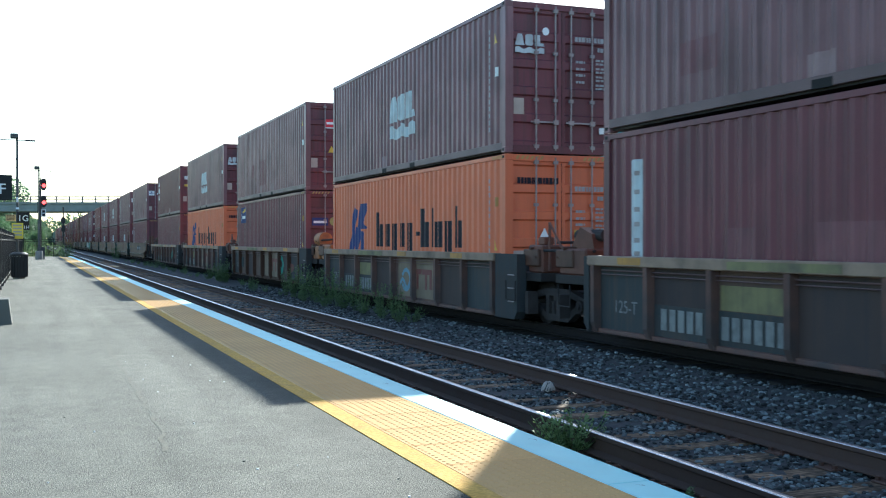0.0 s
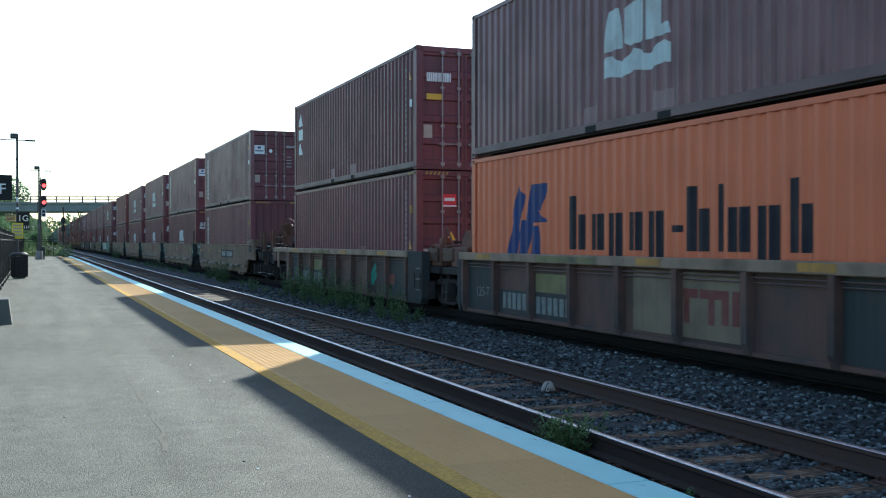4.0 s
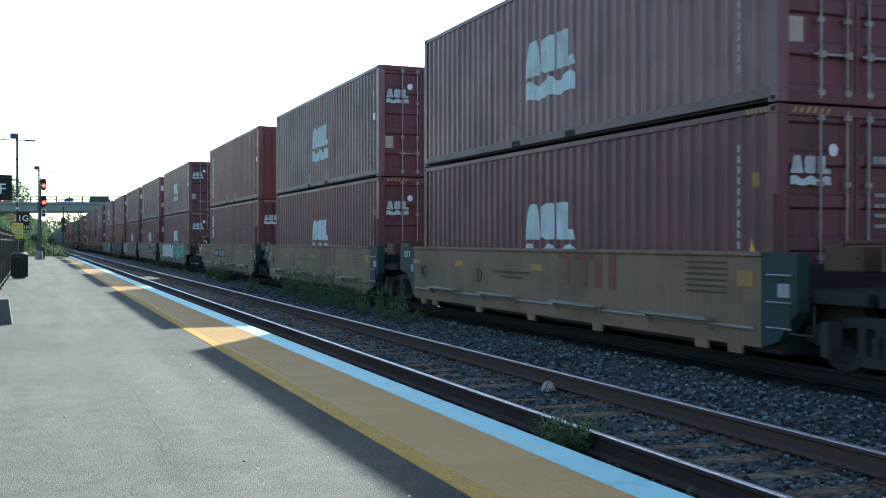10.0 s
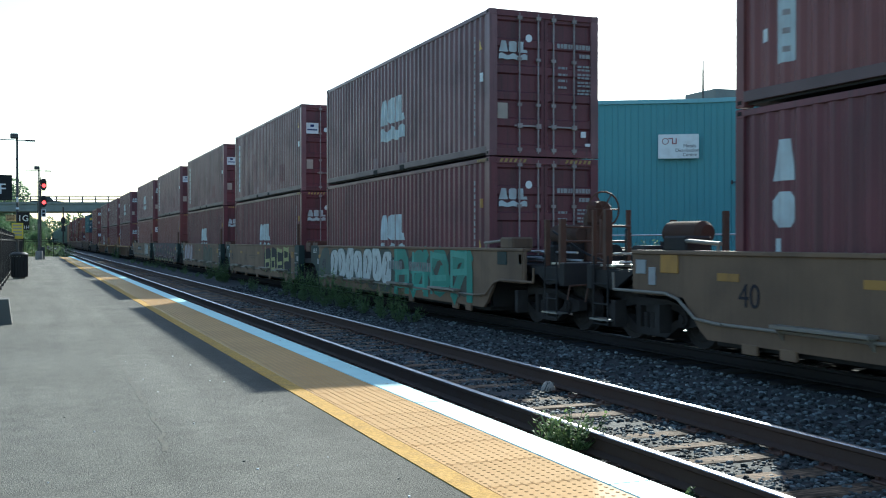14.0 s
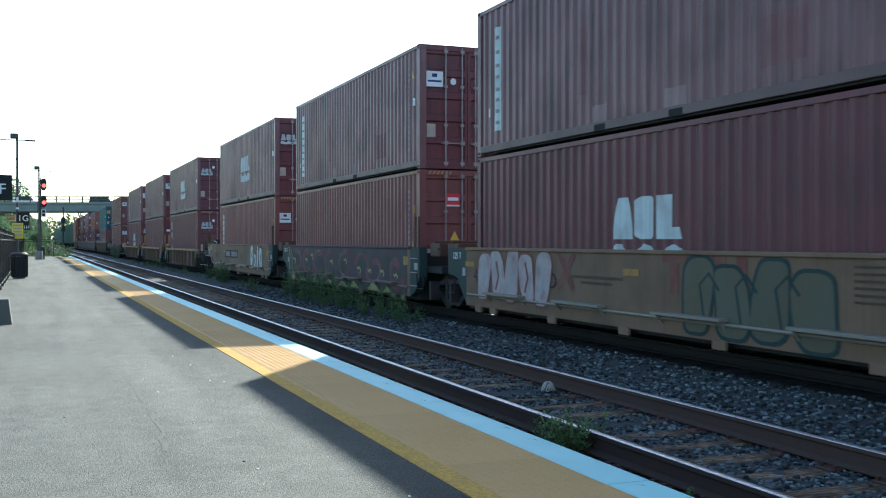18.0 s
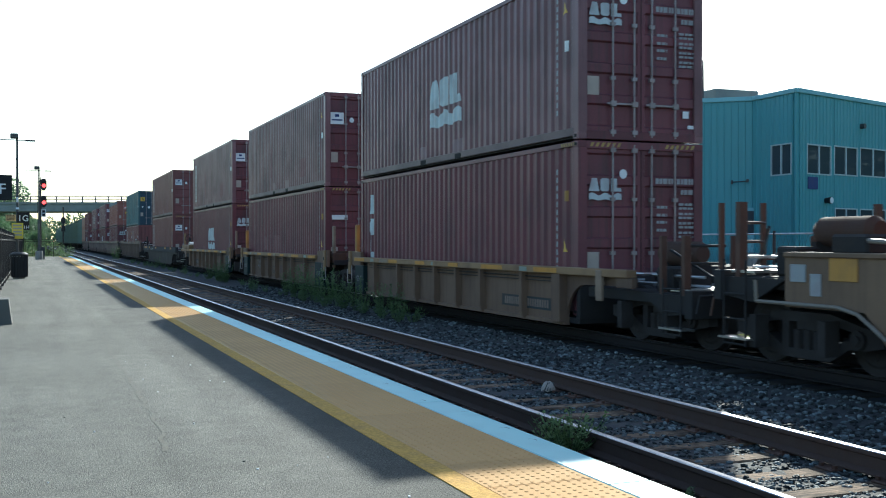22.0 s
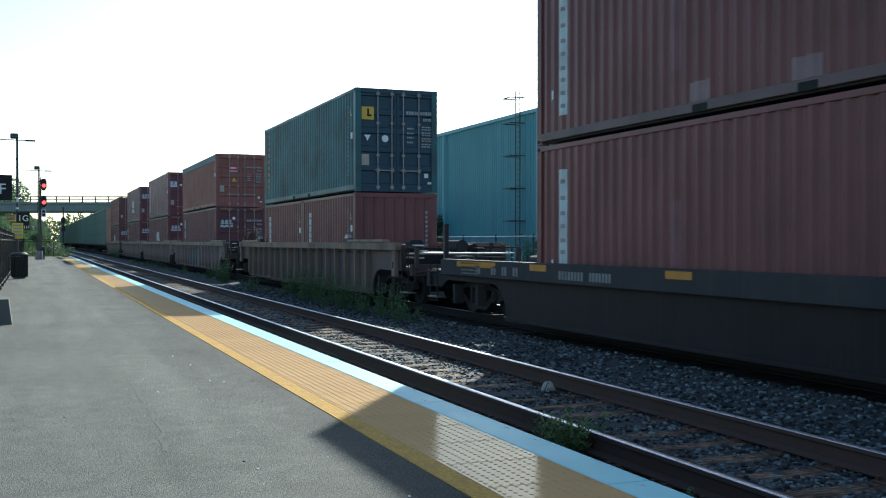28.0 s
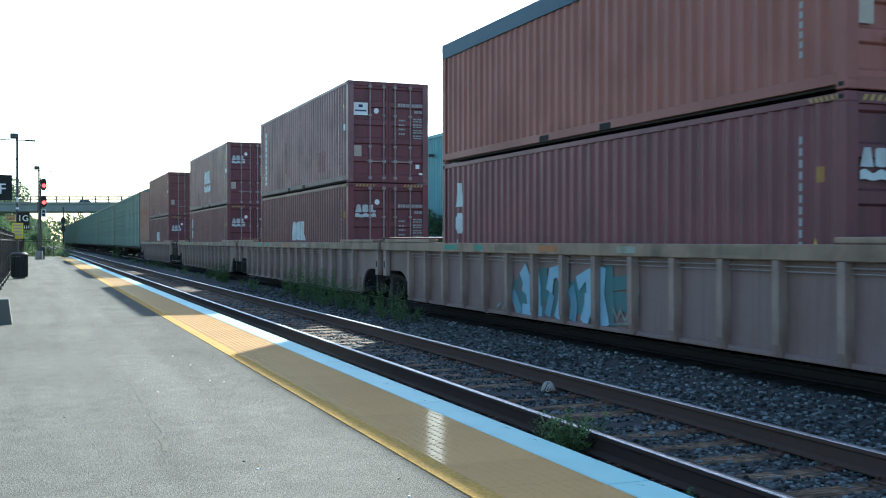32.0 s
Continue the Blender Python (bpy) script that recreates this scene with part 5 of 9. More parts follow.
def end_gear(car, y, out, coat, z, detail):
    """The gear over a truck at a car's end. out: -1 towards the near end, +1 towards the far one."""
    def q(a, b):
        return (min(y + out * a, y + out * b), max(y + out * a, y + out * b))

    def at(x, a, h):
        return (x, y + out * a, h)
    grim = RUSTY if coat in (TAN, CAR_PLUM) else UNDER
    deck_coat = GEAR_BROWN if coat in (CAR_PLUM, DEEP_BROWN) else UNDER
    open_end = coat in (CAR_PLUM, DEEP_BROWN)
    floor_z = z - (0.58 if open_end else 0.30)
    part("end_deck", Shape().box(-1.28, 1.28, *q(0.0, 3.0), floor_z - (0.10 if open_end else 0.16), floor_z, 0.01), deck_coat, car, "greasy end platform")
    part("draft_sill", Shape().box(-0.36, 0.36, *q(0.0, 3.55), 0.55, floor_z - 0.10, 0.02), UNDER, car)
    part("end_beam", Shape().box(-1.42, 1.42, *q(2.85, 3.02), z - (0.78 if open_end else 0.62), z - (0.50 if open_end else 0.24), 0.01), deck_coat, car)
    part("coupler", Shape().box(-0.14, 0.14, *q(3.4, 3.95), 0.74, 0.98, 0.04), RUSTY, car)
    part("air_hose", Shape().rod(at(0.35, 3.4, 0.72), at(0.32, 3.75, 0.38), 0.025), BLACK, car)
    part("uncoupling_lever", Shape().rod(at(-1.35, 3.1, 0.78), at(0.1, 3.3, 0.86), 0.016).rod(at(-1.35, 3.1, 0.78), at(-1.4, 3.1, 0.55), 0.016), grim, car)
    for sx in (-1, 1):
        s = Shape().rod(at(sx * 1.43, 2.35, 0.22), at(sx * 1.43, 2.35, z - 0.1), 0.016).rod(at(sx * 1.43, 2.78, 0.22), at(sx * 1.43, 2.78, z - 0.1), 0.016)
        for h in (0.24, 0.55, 0.86):
            s.rod(at(sx * 1.43, 2.35, h), at(sx * 1.43, 2.78, h), 0.013)
        part("ladder", s, UNDER, car, "narrow end ladder")
        part("sill_step", Shape().box(*sorted((sx * 1.25, sx * 1.47)), *q(2.3, 2.85), 0.30, 0.325), STEEL, car, "bright worn step")
        if open_end:
            for a, h in ((1.35, 0.0), (2.05, -0.06), (2.95, -0.12)):
                part("end_post", Shape().box(*sorted((sx * 1.26, sx * 1.35)), *q(a, a + 0.11), floor_z - 0.04, z + h, 0.008), deck_coat, car, "rust-brown upright of the end frame")
            for x, h in ((1.30, z - 0.10), (1.15, z - 0.34)):
                part("end_rail", Shape().box(*sorted((sx * (x - 0.03), sx * (x + 0.03))), *q(0.9, 3.02), h - 0.035, h, 0.006), STEEL if h < z - 0.2 else grim, car, "worn rail of the end frame")
        else:
            part("end_bracket", Shape().prism([(y + out * 1.7, z - 0.32), (y + out * 2.95, z - 0.32), (y + out * 2.95, z - 0.55), (y + out * 2.3, z - 0.62)], "x", *sorted((sx * 1.30, sx * 1.36))), deck_coat, car, "dark bracing plate")
    part("walkway", Shape().box(-1.3, 1.3, *q(2.35, 2.8), z - 0.27, z - 0.235).box(-0.6, 0.55 if open_end else -0.35, *q(0.2, 2.35), z - 0.27, z - 0.24), STEEL, car, "steel grating walkway")
    low = detail in ("", "post", "rail")
    tank = z + 0.24
    wh = z + (0.68 if detail == "wheel" else 0.26)
    wa = 0.0 if detail == "wheel" else 0.30
    if not low:
        part("air_reservoir", Shape().rod(at(-0.55, 1.15, tank), at(-0.55, 1.95, tank), 0.18, n=32).rod(at(-0.55, 1.05, tank), at(-0.55, 1.15, tank), 0.12, 0.18, n=32).rod(at(-0.55, 1.95, tank), at(-0.55, 2.05, tank), 0.18, 0.12, n=32), RAIL_SIDE if detail != "tank" else UNDER, car, "large air brake reservoir tank", smooth=False)
        for a in (1.25, 1.9):
            part("reservoir_stand", Shape().box(-0.75, -0.35, *q(a, a + 0.08), z - 0.31, tank - 0.12), UNDER, car)
    part("air_reservoir", Shape().rod(at(0.45, 0.5, z - 0.10), at(0.45, 1.5, z - 0.10), 0.17, n=14), UNDER, car, "air brake reservoir tank")
    part("brake_cylinder", Shape().rod(at(0.9, 0.6, z - 0.16), at(0.9, 1.2, z - 0.16), 0.13, n=12).rod(at(0.9, 1.2, z - 0.16), at(0.9, 1.9, z - 0.16), 0.03, n=8), UNDER, car)
    part("valve_box", Shape().box(-1.15, -0.8, *q(1.75, 2.15), z - 0.30, z + 0.06, 0.03).rod(at(-1.0, 1.6, z - 0.08), at(-1.0, 2.25, z - 0.08), 0.09, n=10), UNDER, car, "brake control valve")
    for k, (x, h) in enumerate(((-1.15, z - 0.18), (-0.62, z - 0.26), (0.15, z - 0.24), (0.7, z - 0.28), (-1.25, z - 0.05))):
        part("brake_pipe", Shape().rod(at(x, 0.1, h), at(x + 0.2, 2.8, h - 0.02), 0.02).rod(at(x, 0.4 + 0.3 * k, h), at(x + 0.6, 0.5 + 0.3 * k, h), 0.018), grim if k % 2 else STEEL, car)
    part("brake_rod", Shape().rod(at(-1.15, -0.4, 0.62), at(0.4, 2.4, 0.70), 0.02).rod(at(-0.5, 0.2, 0.50), at(-0.4, 2.6, 0.52), 0.025), UNDER, car)
    if detail in ("stanchions", "wheel", "tank"):
        for k, a, w in ((-1.25, 2.62, 0.06), (-1.25, 3.05, 0.035), (-0.75, 2.85, 0.035), (0.95, 2.62, 0.05)) if out > 0 else ((-1.25, 2.05, 0.045), (-1.25, 2.60, 0.055), (-0.55, 2.72, 0.035), (0.95, 2.6, 0.05)):
            part("stanchion", Shape().box(k - w, k + w, *q(a, a + 1.6 * w), z - 0.55, z + (0.62 if out > 0 else 0.50), 0.006), RUSTY, car, "rusty upright post")
        part("stanchion_rail", Shape().rod(at(-1.25, 2.65, z + 0.12), at(-0.75, 2.85, z + 0.12), 0.02).rod(at(-1.25, 2.65, z + 0.36), at(-0.75, 2.85, z + 0.36), 0.02).rod(at(-0.75, 2.85, z - 0.1), at(0.95, 2.65, z - 0.1), 0.02), grim, car)
        part("cable", Shape().rod(at(-1.2, 2.2, z + 0.3), at(-0.9, 2.7, z - 0.05), 0.02, n=6).rod(at(-0.9, 2.7, z - 0.05), at(-0.6, 3.3, z - 0.3), 0.02, n=6), BLACK, car, "slack black cable")
    if detail in ("wheel", "rail"):
        if detail == "wheel":
            part("brake_stand", Shape().box(-0.46, -0.08, *q(1.90, 2.12), z - 0.30, wh - 0.06, 0.04).box(-0.52, -0.04, *q(2.08, 2.28), wh - 0.30, wh + 0.14, 0.08).rod(at(-0.28, 2.1, wh), at(-0.28, 2.3, wh), 0.15, n=14), grim, car, "brake wheel stand")
        else:
            part("brake_stand", Shape().box(-0.58, -0.46, *q(2.02, 2.30), floor_z - 0.02, wh + 0.02, 0.015).box(-0.50, -0.14, *q(2.30, 2.52), wh - 0.42, wh - 0.08, 0.05).rod(at(-0.28, 2.3, wh), at(-0.28, 2.58, wh), 0.15, n=16).rod(at(-0.22, 2.4, floor_z), at(-0.22, 2.4, wh - 0.40), 0.05, n=10), grim, car, "slim brake wheel stand with a gear case")
        hub = 2.34 + wa
        w = Shape().ring(at(-0.28, hub, wh), (0, 1, 0), 0.31, 0.018)
        for a in range(6):
            b = a * math.pi / 3
            w.rod(at(-0.28, hub, wh), at(-0.28 + 0.31 * math.cos(b), hub, wh + 0.31 * math.sin(b)), 0.013, n=5)
        part("brake_wheel", w.rod(at(-0.28, hub - 0.29, wh), at(-0.28, hub + 0.04, wh), 0.03), grim, car, "spoked hand brake wheel")
    if detail == "post":
        part("end_post", Shape().box(-1.2, -1.1, *q(2.5, 2.6), z - 0.3, z + 0.75, 0.01), BLACK, car, "black upright post")


def arc_to(y0, y1, z0, z1, n=7):
    """A quarter ellipse from (y0, z0), which it leaves upright, to (y1, z1), where it lies flat."""
    return [(y0 + (y1 - y0) * (1 - math.cos(q * math.pi / 2 / n)), z0 + (z1 - z0) * math.sin(q * math.pi / 2 / n)) for q in range(n + 1)]


def side_outline(half, low, top, bottom, arch, curved=False):
    """A car side in (y, z): the deep middle, and shallow ends over the trucks."""
    a, b = low
    pts = [(-a, bottom), (b, bottom)]
    if curved and half[1] > b + 0.3:
        pts = [(-a, bottom)] + arc_to(b, b + 0.7, bottom, arch) + [(half[1], arch)]
    elif half[1] > b + 0.3:
        pts += [(b + 0.18, bottom + 0.12), (b + 0.55, arch), (half[1], arch)]
    pts += [(half[1], top), (-half[0], top)]
    if curved and half[0] > a + 0.3:
        pts += [(-half[0], arch)] + arc_to(-a, -a - 0.7, bottom, arch)[:0:-1]
    elif half[0] > a + 0.3:
        pts += [(-half[0], arch), (-a - 0.55, arch), (-a - 0.18, bottom + 0.12)]
    return pts


def well_car(style, label, half=(6.85, 6.85), low=None, ends=("art", "art"), gaps=(1.85, 1.85), coat=CAR_BROWN, chord=CHORD_PALE, detail=("", "")):
    """A double-stack well car (or one unit of it); the origin is at rail height under the container's middle."""
    car = thing("well_car", label, "railway car", "well cars of the freight train")
    low = low or (half[0] - 0.15, half[1] - 0.15)
    top, chord_h, bottom, arch = {"ribbed": (1.29, 0.15, 0.10, 0.72), "smooth": (1.39, 0.06, 0.24, 0.76), "tan_ribbed": (1.09, 0.12, 0.13, 0.70),
                                  "deep": (1.48, 0.19, 0.14, 0.80), "chord": (1.14, 0.33, 0.04, 0.70)}[style]
    wall = SIDE - 0.14 if style in ("ribbed", "tan_ribbed", "deep") else SIDE - 0.03
    if style == "chord":
        wall = SIDE - 0.10
    outl = side_outline(half, low, top - chord_h * 0.5, bottom, arch, style in ("deep", "chord"))
    lower_coat = {"chord": CAR_BLACK}.get(style, coat)
    rib_coat = {CAR_PLUM: RIB_PALE, DEEP_BROWN: RIB_EARTH}.get(coat, coat)
    chord_end = [half[e] + (2.1 if ends[e] == "end" and style in ("ribbed", "tan_ribbed") else (0.15, 0.8)[e] if style == "tan_ribbed" else 0) for e in (0, 1)]
    for sx in (-1, 1):
        part("side_panel", Shape().prism(outl, "x", *sorted((sx * wall, sx * (wall - 0.05)))), lower_coat, car)
        part("top_chord", Shape().box(*sorted((sx * (SIDE - 0.17), sx * (SIDE + 0.005))), -chord_end[0], chord_end[1], top - chord_h, top, 0.012), chord, car, "worn top chord")
        if style != "smooth":
            part("bottom_chord", Shape().box(*sorted((sx * (wall - 0.06), sx * (wall + 0.05))), -low[0], low[1], bottom, bottom + 0.07, 0.008), lower_coat, car)
        if style in ("ribbed", "tan_ribbed", "deep"):
            n = {"ribbed": 8, "tan_ribbed": 8, "deep": 16 if coat is DEEP_BROWN else 15}[style]
            wide = {"ribbed": 0.11, "tan_ribbed": 0.10, "deep": 0.085 if coat is DEEP_BROWN else 0.12}[style]
            rib = once(("rib", style, sx, coat.name), lambda: Shape().prism([(sx * wall, bottom + 0.02), (sx * (wall + 0.075), bottom + 0.02), (sx * (SIDE - 0.01), bottom + 0.16), (sx * (SIDE - 0.005), top - chord_h), (sx * wall, top - chord_h)][::1], "y", -wide / 2, wide / 2).mesh("rib", rib_coat))
            span = low[0] + low[1] - 0.3
            spots = (-4.44, -2.60, -1.34, -0.10, 1.13, 2.36, 4.18) if style == "tan_ribbed" else [0.12 + 1.07 * i for i in range(-7, 8)] if coat is CAR_PLUM else [-low[0] + 0.15 + span * i / n for i in range(n + 1)]
            for y0 in spots:
                part("rib", rib, rib_coat, car, m=pose(0, y0, 0))
            bar = Shape().rod((sx * (wall + 0.05), -low[0] + 0.3, top - chord_h - 0.07), (sx * (wall + 0.05), low[1] - 0.3, top - chord_h - 0.07), 0.012, n=6)
            # On the DEEP_BROWN car one dark rod stands for the chord's shadow line.
            if coat is not DEEP_BROWN:
                bar.rod((sx * (wall + 0.045), -low[0] + 0.3, top - chord_h - 0.13), (sx * (wall + 0.045), low[1] - 0.3, top - chord_h - 0.13), 0.009, n=6)
            part("grab_bar", bar, {TAN_WORN: UNDER, CAR_PLUM: ROD, DEEP_BROWN: UNDER}.get(coat, DULL_BROWN), car)
            if style == "deep":
                for k, e in ((-1, 0), (1, 1)):
                    y0 = k * (half[e] - 0.22)
                    part("end_pillar", Shape().box(*sorted((sx * (SIDE - 0.13), sx * (SIDE - 0.012))), y0 - 0.11, y0 + 0.11, 0.66, top - chord_h, 0.012), rib_coat, car, "worn end pillar")
                    # The pillar's slot is a dark block, its shade put into the colour.
                    part("pillar_slot", Shape().box(*sorted((sx * (SIDE - 0.02), sx * (SIDE - 0.007))), y0 - 0.045, y0 + 0.045, 0.86, 1.02), DARK, car)
        if style == "smooth":
            part("side_ledge", Shape().rod((sx * (SIDE - 0.01), -low[0] + 0.1, 0.46), (sx * (SIDE - 0.01), low[1] - 0.1, 0.46), 0.022, n=8), LEDGE, car, "long pipe along the side")
            for y0 in (-5.2, -2.4, 0.6, 3.4):
                part("step_ledge", Shape().box(*sorted((sx * (SIDE - 0.03), sx * (SIDE + 0.13))), y0, y0 + 1.55, 0.50, 0.545, 0.006).prism([(sx * (SIDE - 0.03), 0.36), (sx * (SIDE + 0.08), 0.50), (sx * (SIDE - 0.03), 0.50)], "y", y0 + 1.47, y0 + 1.51).prism([(sx * (SIDE - 0.03), 0.36), (sx * (SIDE + 0.08), 0.50), (sx * (SIDE - 0.03), 0.50)], "y", y0 + 0.05, y0 + 0.09), LEDGE, car)
            for k in () if sx > 0 else (-5.6, -4.9, -2.2, 0.1, 2.4, 4.8, 5.5):
                part("bottom_tab", once(("tab", sx), lambda: Shape().box(*sorted((sx * (wall - 0.04), sx * (wall + 0.012))), -0.14, 0.14, 0.13, 0.26, 0.01).mesh("bottom_tab", TAN)), TAN, car, m=pose(0, k, 0))
        for k, e in ((-1, 0), (1, 1)):
            h = half[e]
            if ends[e] == "art" and style in ("smooth", "ribbed"):
                box = [(k * h, bottom), (k * h, top - 0.01), (k * (h + 1.0), top - 0.01), (k * (h + 1.0), 0.86), (k * (h + 0.5), 0.76)]
                dark = CAR_TEAL if style == "smooth" else SLATE_DARK
                if style == "smooth" and k < 0:
                    box = [(-h, bottom), (-h, top - 0.01), (-(h + 0.62), top - 0.01), (-(h + 0.62), 0.70), (-(h + 0.30), bottom + 0.1)]
                    for z in (0.50, 0.80, 1.12):
                        part("rung", Shape().rod((sx * (SIDE + 0.01), -(h + 0.14), z), (sx * (SIDE + 0.01), -(h + 0.58), z), 0.012, n=6), ROD, car)
                if style == "ribbed":
                    e_out = h + (0.95 if k < 0 else 0.16)
                    box = [(k * h, bottom), (k * h, top - 0.01), (k * e_out, top - 0.01), (k * e_out, bottom + 0.14), (k * (e_out - 0.12), bottom)]
                    for z in (0.42, 0.66, 0.90) if k < 0 else ():
                        part("rung", Shape().rod((sx * (SIDE - 0.01), k * (h + 0.62), z), (sx * (SIDE - 0.01), k * (h + 0.86), z), 0.012, n=6), ROD, car)
                part("end_box", Shape().prism(box, "x", *sorted((sx * (SIDE - 0.22), sx * (SIDE - 0.035)))), dark, car, "dark green end box" if style == "smooth" else "dark slate end sheet")
                if style == "smooth":
                    part("box_seam", Shape().box(*sorted((sx * (SIDE - 0.04), sx * (SIDE - 0.02))), *sorted((k * (h + 0.02), k * (h + (0.98 if k > 0 else 0.6)))), 1.06, 1.075), dark, car)
                if sx < 0 and style == "smooth" and k < 0:
                    for dy in (0.12, 0.34):
                        part("end_post", Shape().rod((-1.36, -(h + dy), 1.3), (-1.36, -(h + dy), 2.08), 0.025, n=8), RUSTY, car, "slim rusty grab post")
                if sx < 0 and style == "smooth" and k < 0:
                    part("white_tag", Shape().box(-SIDE + 0.025, -SIDE + 0.04, -(h + 0.5), -(h + 0.3), 0.86, 1.02), DIM_WHITE, car)
                    part("yellow_patch", Shape().box(-SIDE + 0.018, -SIDE + 0.034, -(h - 0.14), -(h - 0.44), 0.96, 1.16), YELLOW_FADED, car)
                if sx < 0 and style == "smooth" and k > 0:
                    writing("load_lettering", "125 T", 0.19, WHITE, car, pose(-SIDE + 0.03, k * (h + 0.5), 1.21, 0, 0, -90), 0.001)
                    part("white_tag", Shape().box(-SIDE + 0.025, -SIDE + 0.04, *sorted((k * (h + 0.06), k * (h + 0.2))), 0.82, 0.98), DIM_WHITE, car)
                part("end_step", Shape().rod((sx * SIDE, k * (h + 0.55), 0.45), (sx * SIDE, k * (h + 0.95), 0.45), 0.013).rod((sx * SIDE, k * (h + 0.55), 0.45), (sx * SIDE, k * (h + 0.55), 0.8), 0.013).rod((sx * SIDE, k * (h + 0.95), 0.45), (sx * SIDE, k * (h + 0.95), 0.8), 0.013), UNDER, car)
            if ends[e] == "art" and style == "tan_ribbed":
                part("end_box", Shape().box(*sorted((sx * (SIDE - 0.2), sx * (SIDE - 0.02))), *sorted((k * h, k * (h + 0.75))), bottom, 0.87, 0.015), BOX_DARK, car, "dark green end box")
                if sx < 0:
                    writing("load_lettering", "125-T", 0.2, FAINT, car, pose(-SIDE + 0.017, k * (h + 0.40), 0.52, 0, 0, -90), 0.001)
                h += 0.2 if k > 0 else 0.15
                part("end_bracket", Shape().prism([(k * (h + 0.1), 0.86), (k * (h + 0.1), 1.22), (k * (h + 1.25), 1.25), (k * (h + 1.25), 0.75), (k * (h + 0.85), 0.86)], "x", *sorted((sx * (SIDE - 0.12), sx * (SIDE - 0.04)))), TAN_WORN, car, "tan end bracket")
                part("post_foot", Shape().box(*sorted((sx * (SIDE - 0.05), sx * (SIDE + 0.01))), *sorted((k * (h + 0.92), k * (h + 1.12))), 0.62, 1.24, 0.012), CHORD_OCHRE, car, "worn post foot")
                # A dark block in place of the shaded slot in the foot.
                part("foot_slot", Shape().box(*sorted((sx * (SIDE + 0.005), sx * (SIDE + 0.014))), *sorted((k * (h + 0.98), k * (h + 1.06))), 0.95, 1.05), DARK, car)
                part("guide_post", Shape().box(*sorted((sx * 1.16, sx * (1.24 if k < 0 else 1.27))), *sorted((k * (h + 1.05), k * (h + 1.2))), 0.72, 1.97, 0.02), CHORD_PALE if k < 0 else YELLOW_CHORD, car, "tall worn yellow guide post")
                part("end_step", Shape().rod((sx * SIDE, k * (h + 0.8), 0.38), (sx * SIDE, k * (h + 1.2), 0.38), 0.014).rod((sx * SIDE, k * (h + 0.8), 0.38), (sx * SIDE, k * (h + 0.8), 0.86), 0.014).rod((sx * SIDE, k * (h + 1.2), 0.38), (sx * SIDE, k * (h + 1.2), 0.75), 0.014), ROD, car)
            if ends[e] == "end" and style in ("ribbed", "tan_ribbed"):
                part("end_pillar", Shape().box(*sorted((sx * (SIDE - 0.16), sx * (SIDE + 0.004))), *sorted((k * (h - 0.3), k * h)), bottom + 0.05, top - chord_h, 0.01), rib_coat, car, "worn end pillar")
                part("end_plate", Shape().box(*sorted((sx * (SIDE - 0.1), sx * (SIDE - 0.02))), *sorted((k * (h + 1.75), k * (h + 2.2))), 0.82, top - chord_h, 0.01), coat, car)
                arch_out = arc_to(k * (h - 0.02), k * (h + 0.62), bottom, 0.82) + [(k * (h + 2.1), 0.84), (k * (h + 2.1), top - chord_h), (k * (h - 0.02), top - chord_h)]
                part("arch_panel", Shape().prism(arch_out, "x", *sorted((sx * (wall - 0.045), sx * (wall + 0.003)))), coat, car, "side sheet curved over the wheels")
                part("post_foot", Shape().box(*sorted((sx * (SIDE - 0.04), sx * (SIDE + 0.02))), *sorted((k * (h + 1.20), k * (h + 1.38))), 0.60, top - 0.02, 0.012), CHORD_PALE, car, "pale worn post foot")
    part("well_floor", Shape().box(-1.3, 1.3, -max(low[0], 6.3), max(low[1], 6.3), 0.17, 0.26), UNDER, car)
    for e, k in ((0, -1), (1, 1)):
        yy = k * max(6.2, min(low[e], 6.5))
        part("bulkhead", Shape().box(-1.3, 1.3, min(yy, yy + k * 0.12), max(yy, yy + k * 0.12), 0.25, top - 0.15), UNDER, car)
        if ends[e] == "art":
            g = half[e] + (0.02 if style == "deep" else 0.75)
            part("end_deck", Shape().box(-1.25, 1.25, *sorted((k * (low[e] - 0.3), k * (half[e] + (0.85 if style == "deep" else 1.5)))), 0.80, 0.95, 0.01), coat if style == "deep" else UNDER, car, "end platform")
            for sx in (-1, 1):
                part("guide_bracket", Shape().box(*sorted((sx * 0.85, sx * 1.28)), *sorted((k * (g + 0.1), k * (g + 0.7))), top - 0.22, top + 0.08, 0.02), RUSTY, car)
            part("cross_pipe", Shape().rod((-1.3, k * (g + 0.4), top + 0.10), (1.3, k * (g + 0.4), top + 0.10), 0.03).rod((-1.3, k * (g + 0.62), top - 0.05), (1.3, k * (g + 0.62), top - 0.05), 0.022), RUSTY, car)
            if style == "ribbed" and e == 0 and coat is not CAR_UMBER:
                part("bearing_block", Shape().box(-1.22, -0.78, -(g + 0.75), -(g + 0.2), 0.95, top + 0.16, 0.03).box(-1.1, -0.9, -(g + 0.6), -(g + 0.35), top + 0.16, top + 0.3, 0.02), RUST_BROWN, car, "rusty bearing block")
                part("bearing_block", Shape().box(-1.25, -0.7, -(g + 2.35), -(g + 1.45), 0.95, top + 0.1, 0.03).prism([(-(g + 1.4), top), (-(g + 2.3), top), (-(g + 2.2), top + 0.34), (-(g + 1.8), top + 0.46)], "x", -1.05, -0.85), RUST_BROWN, car, "rusty bracket")
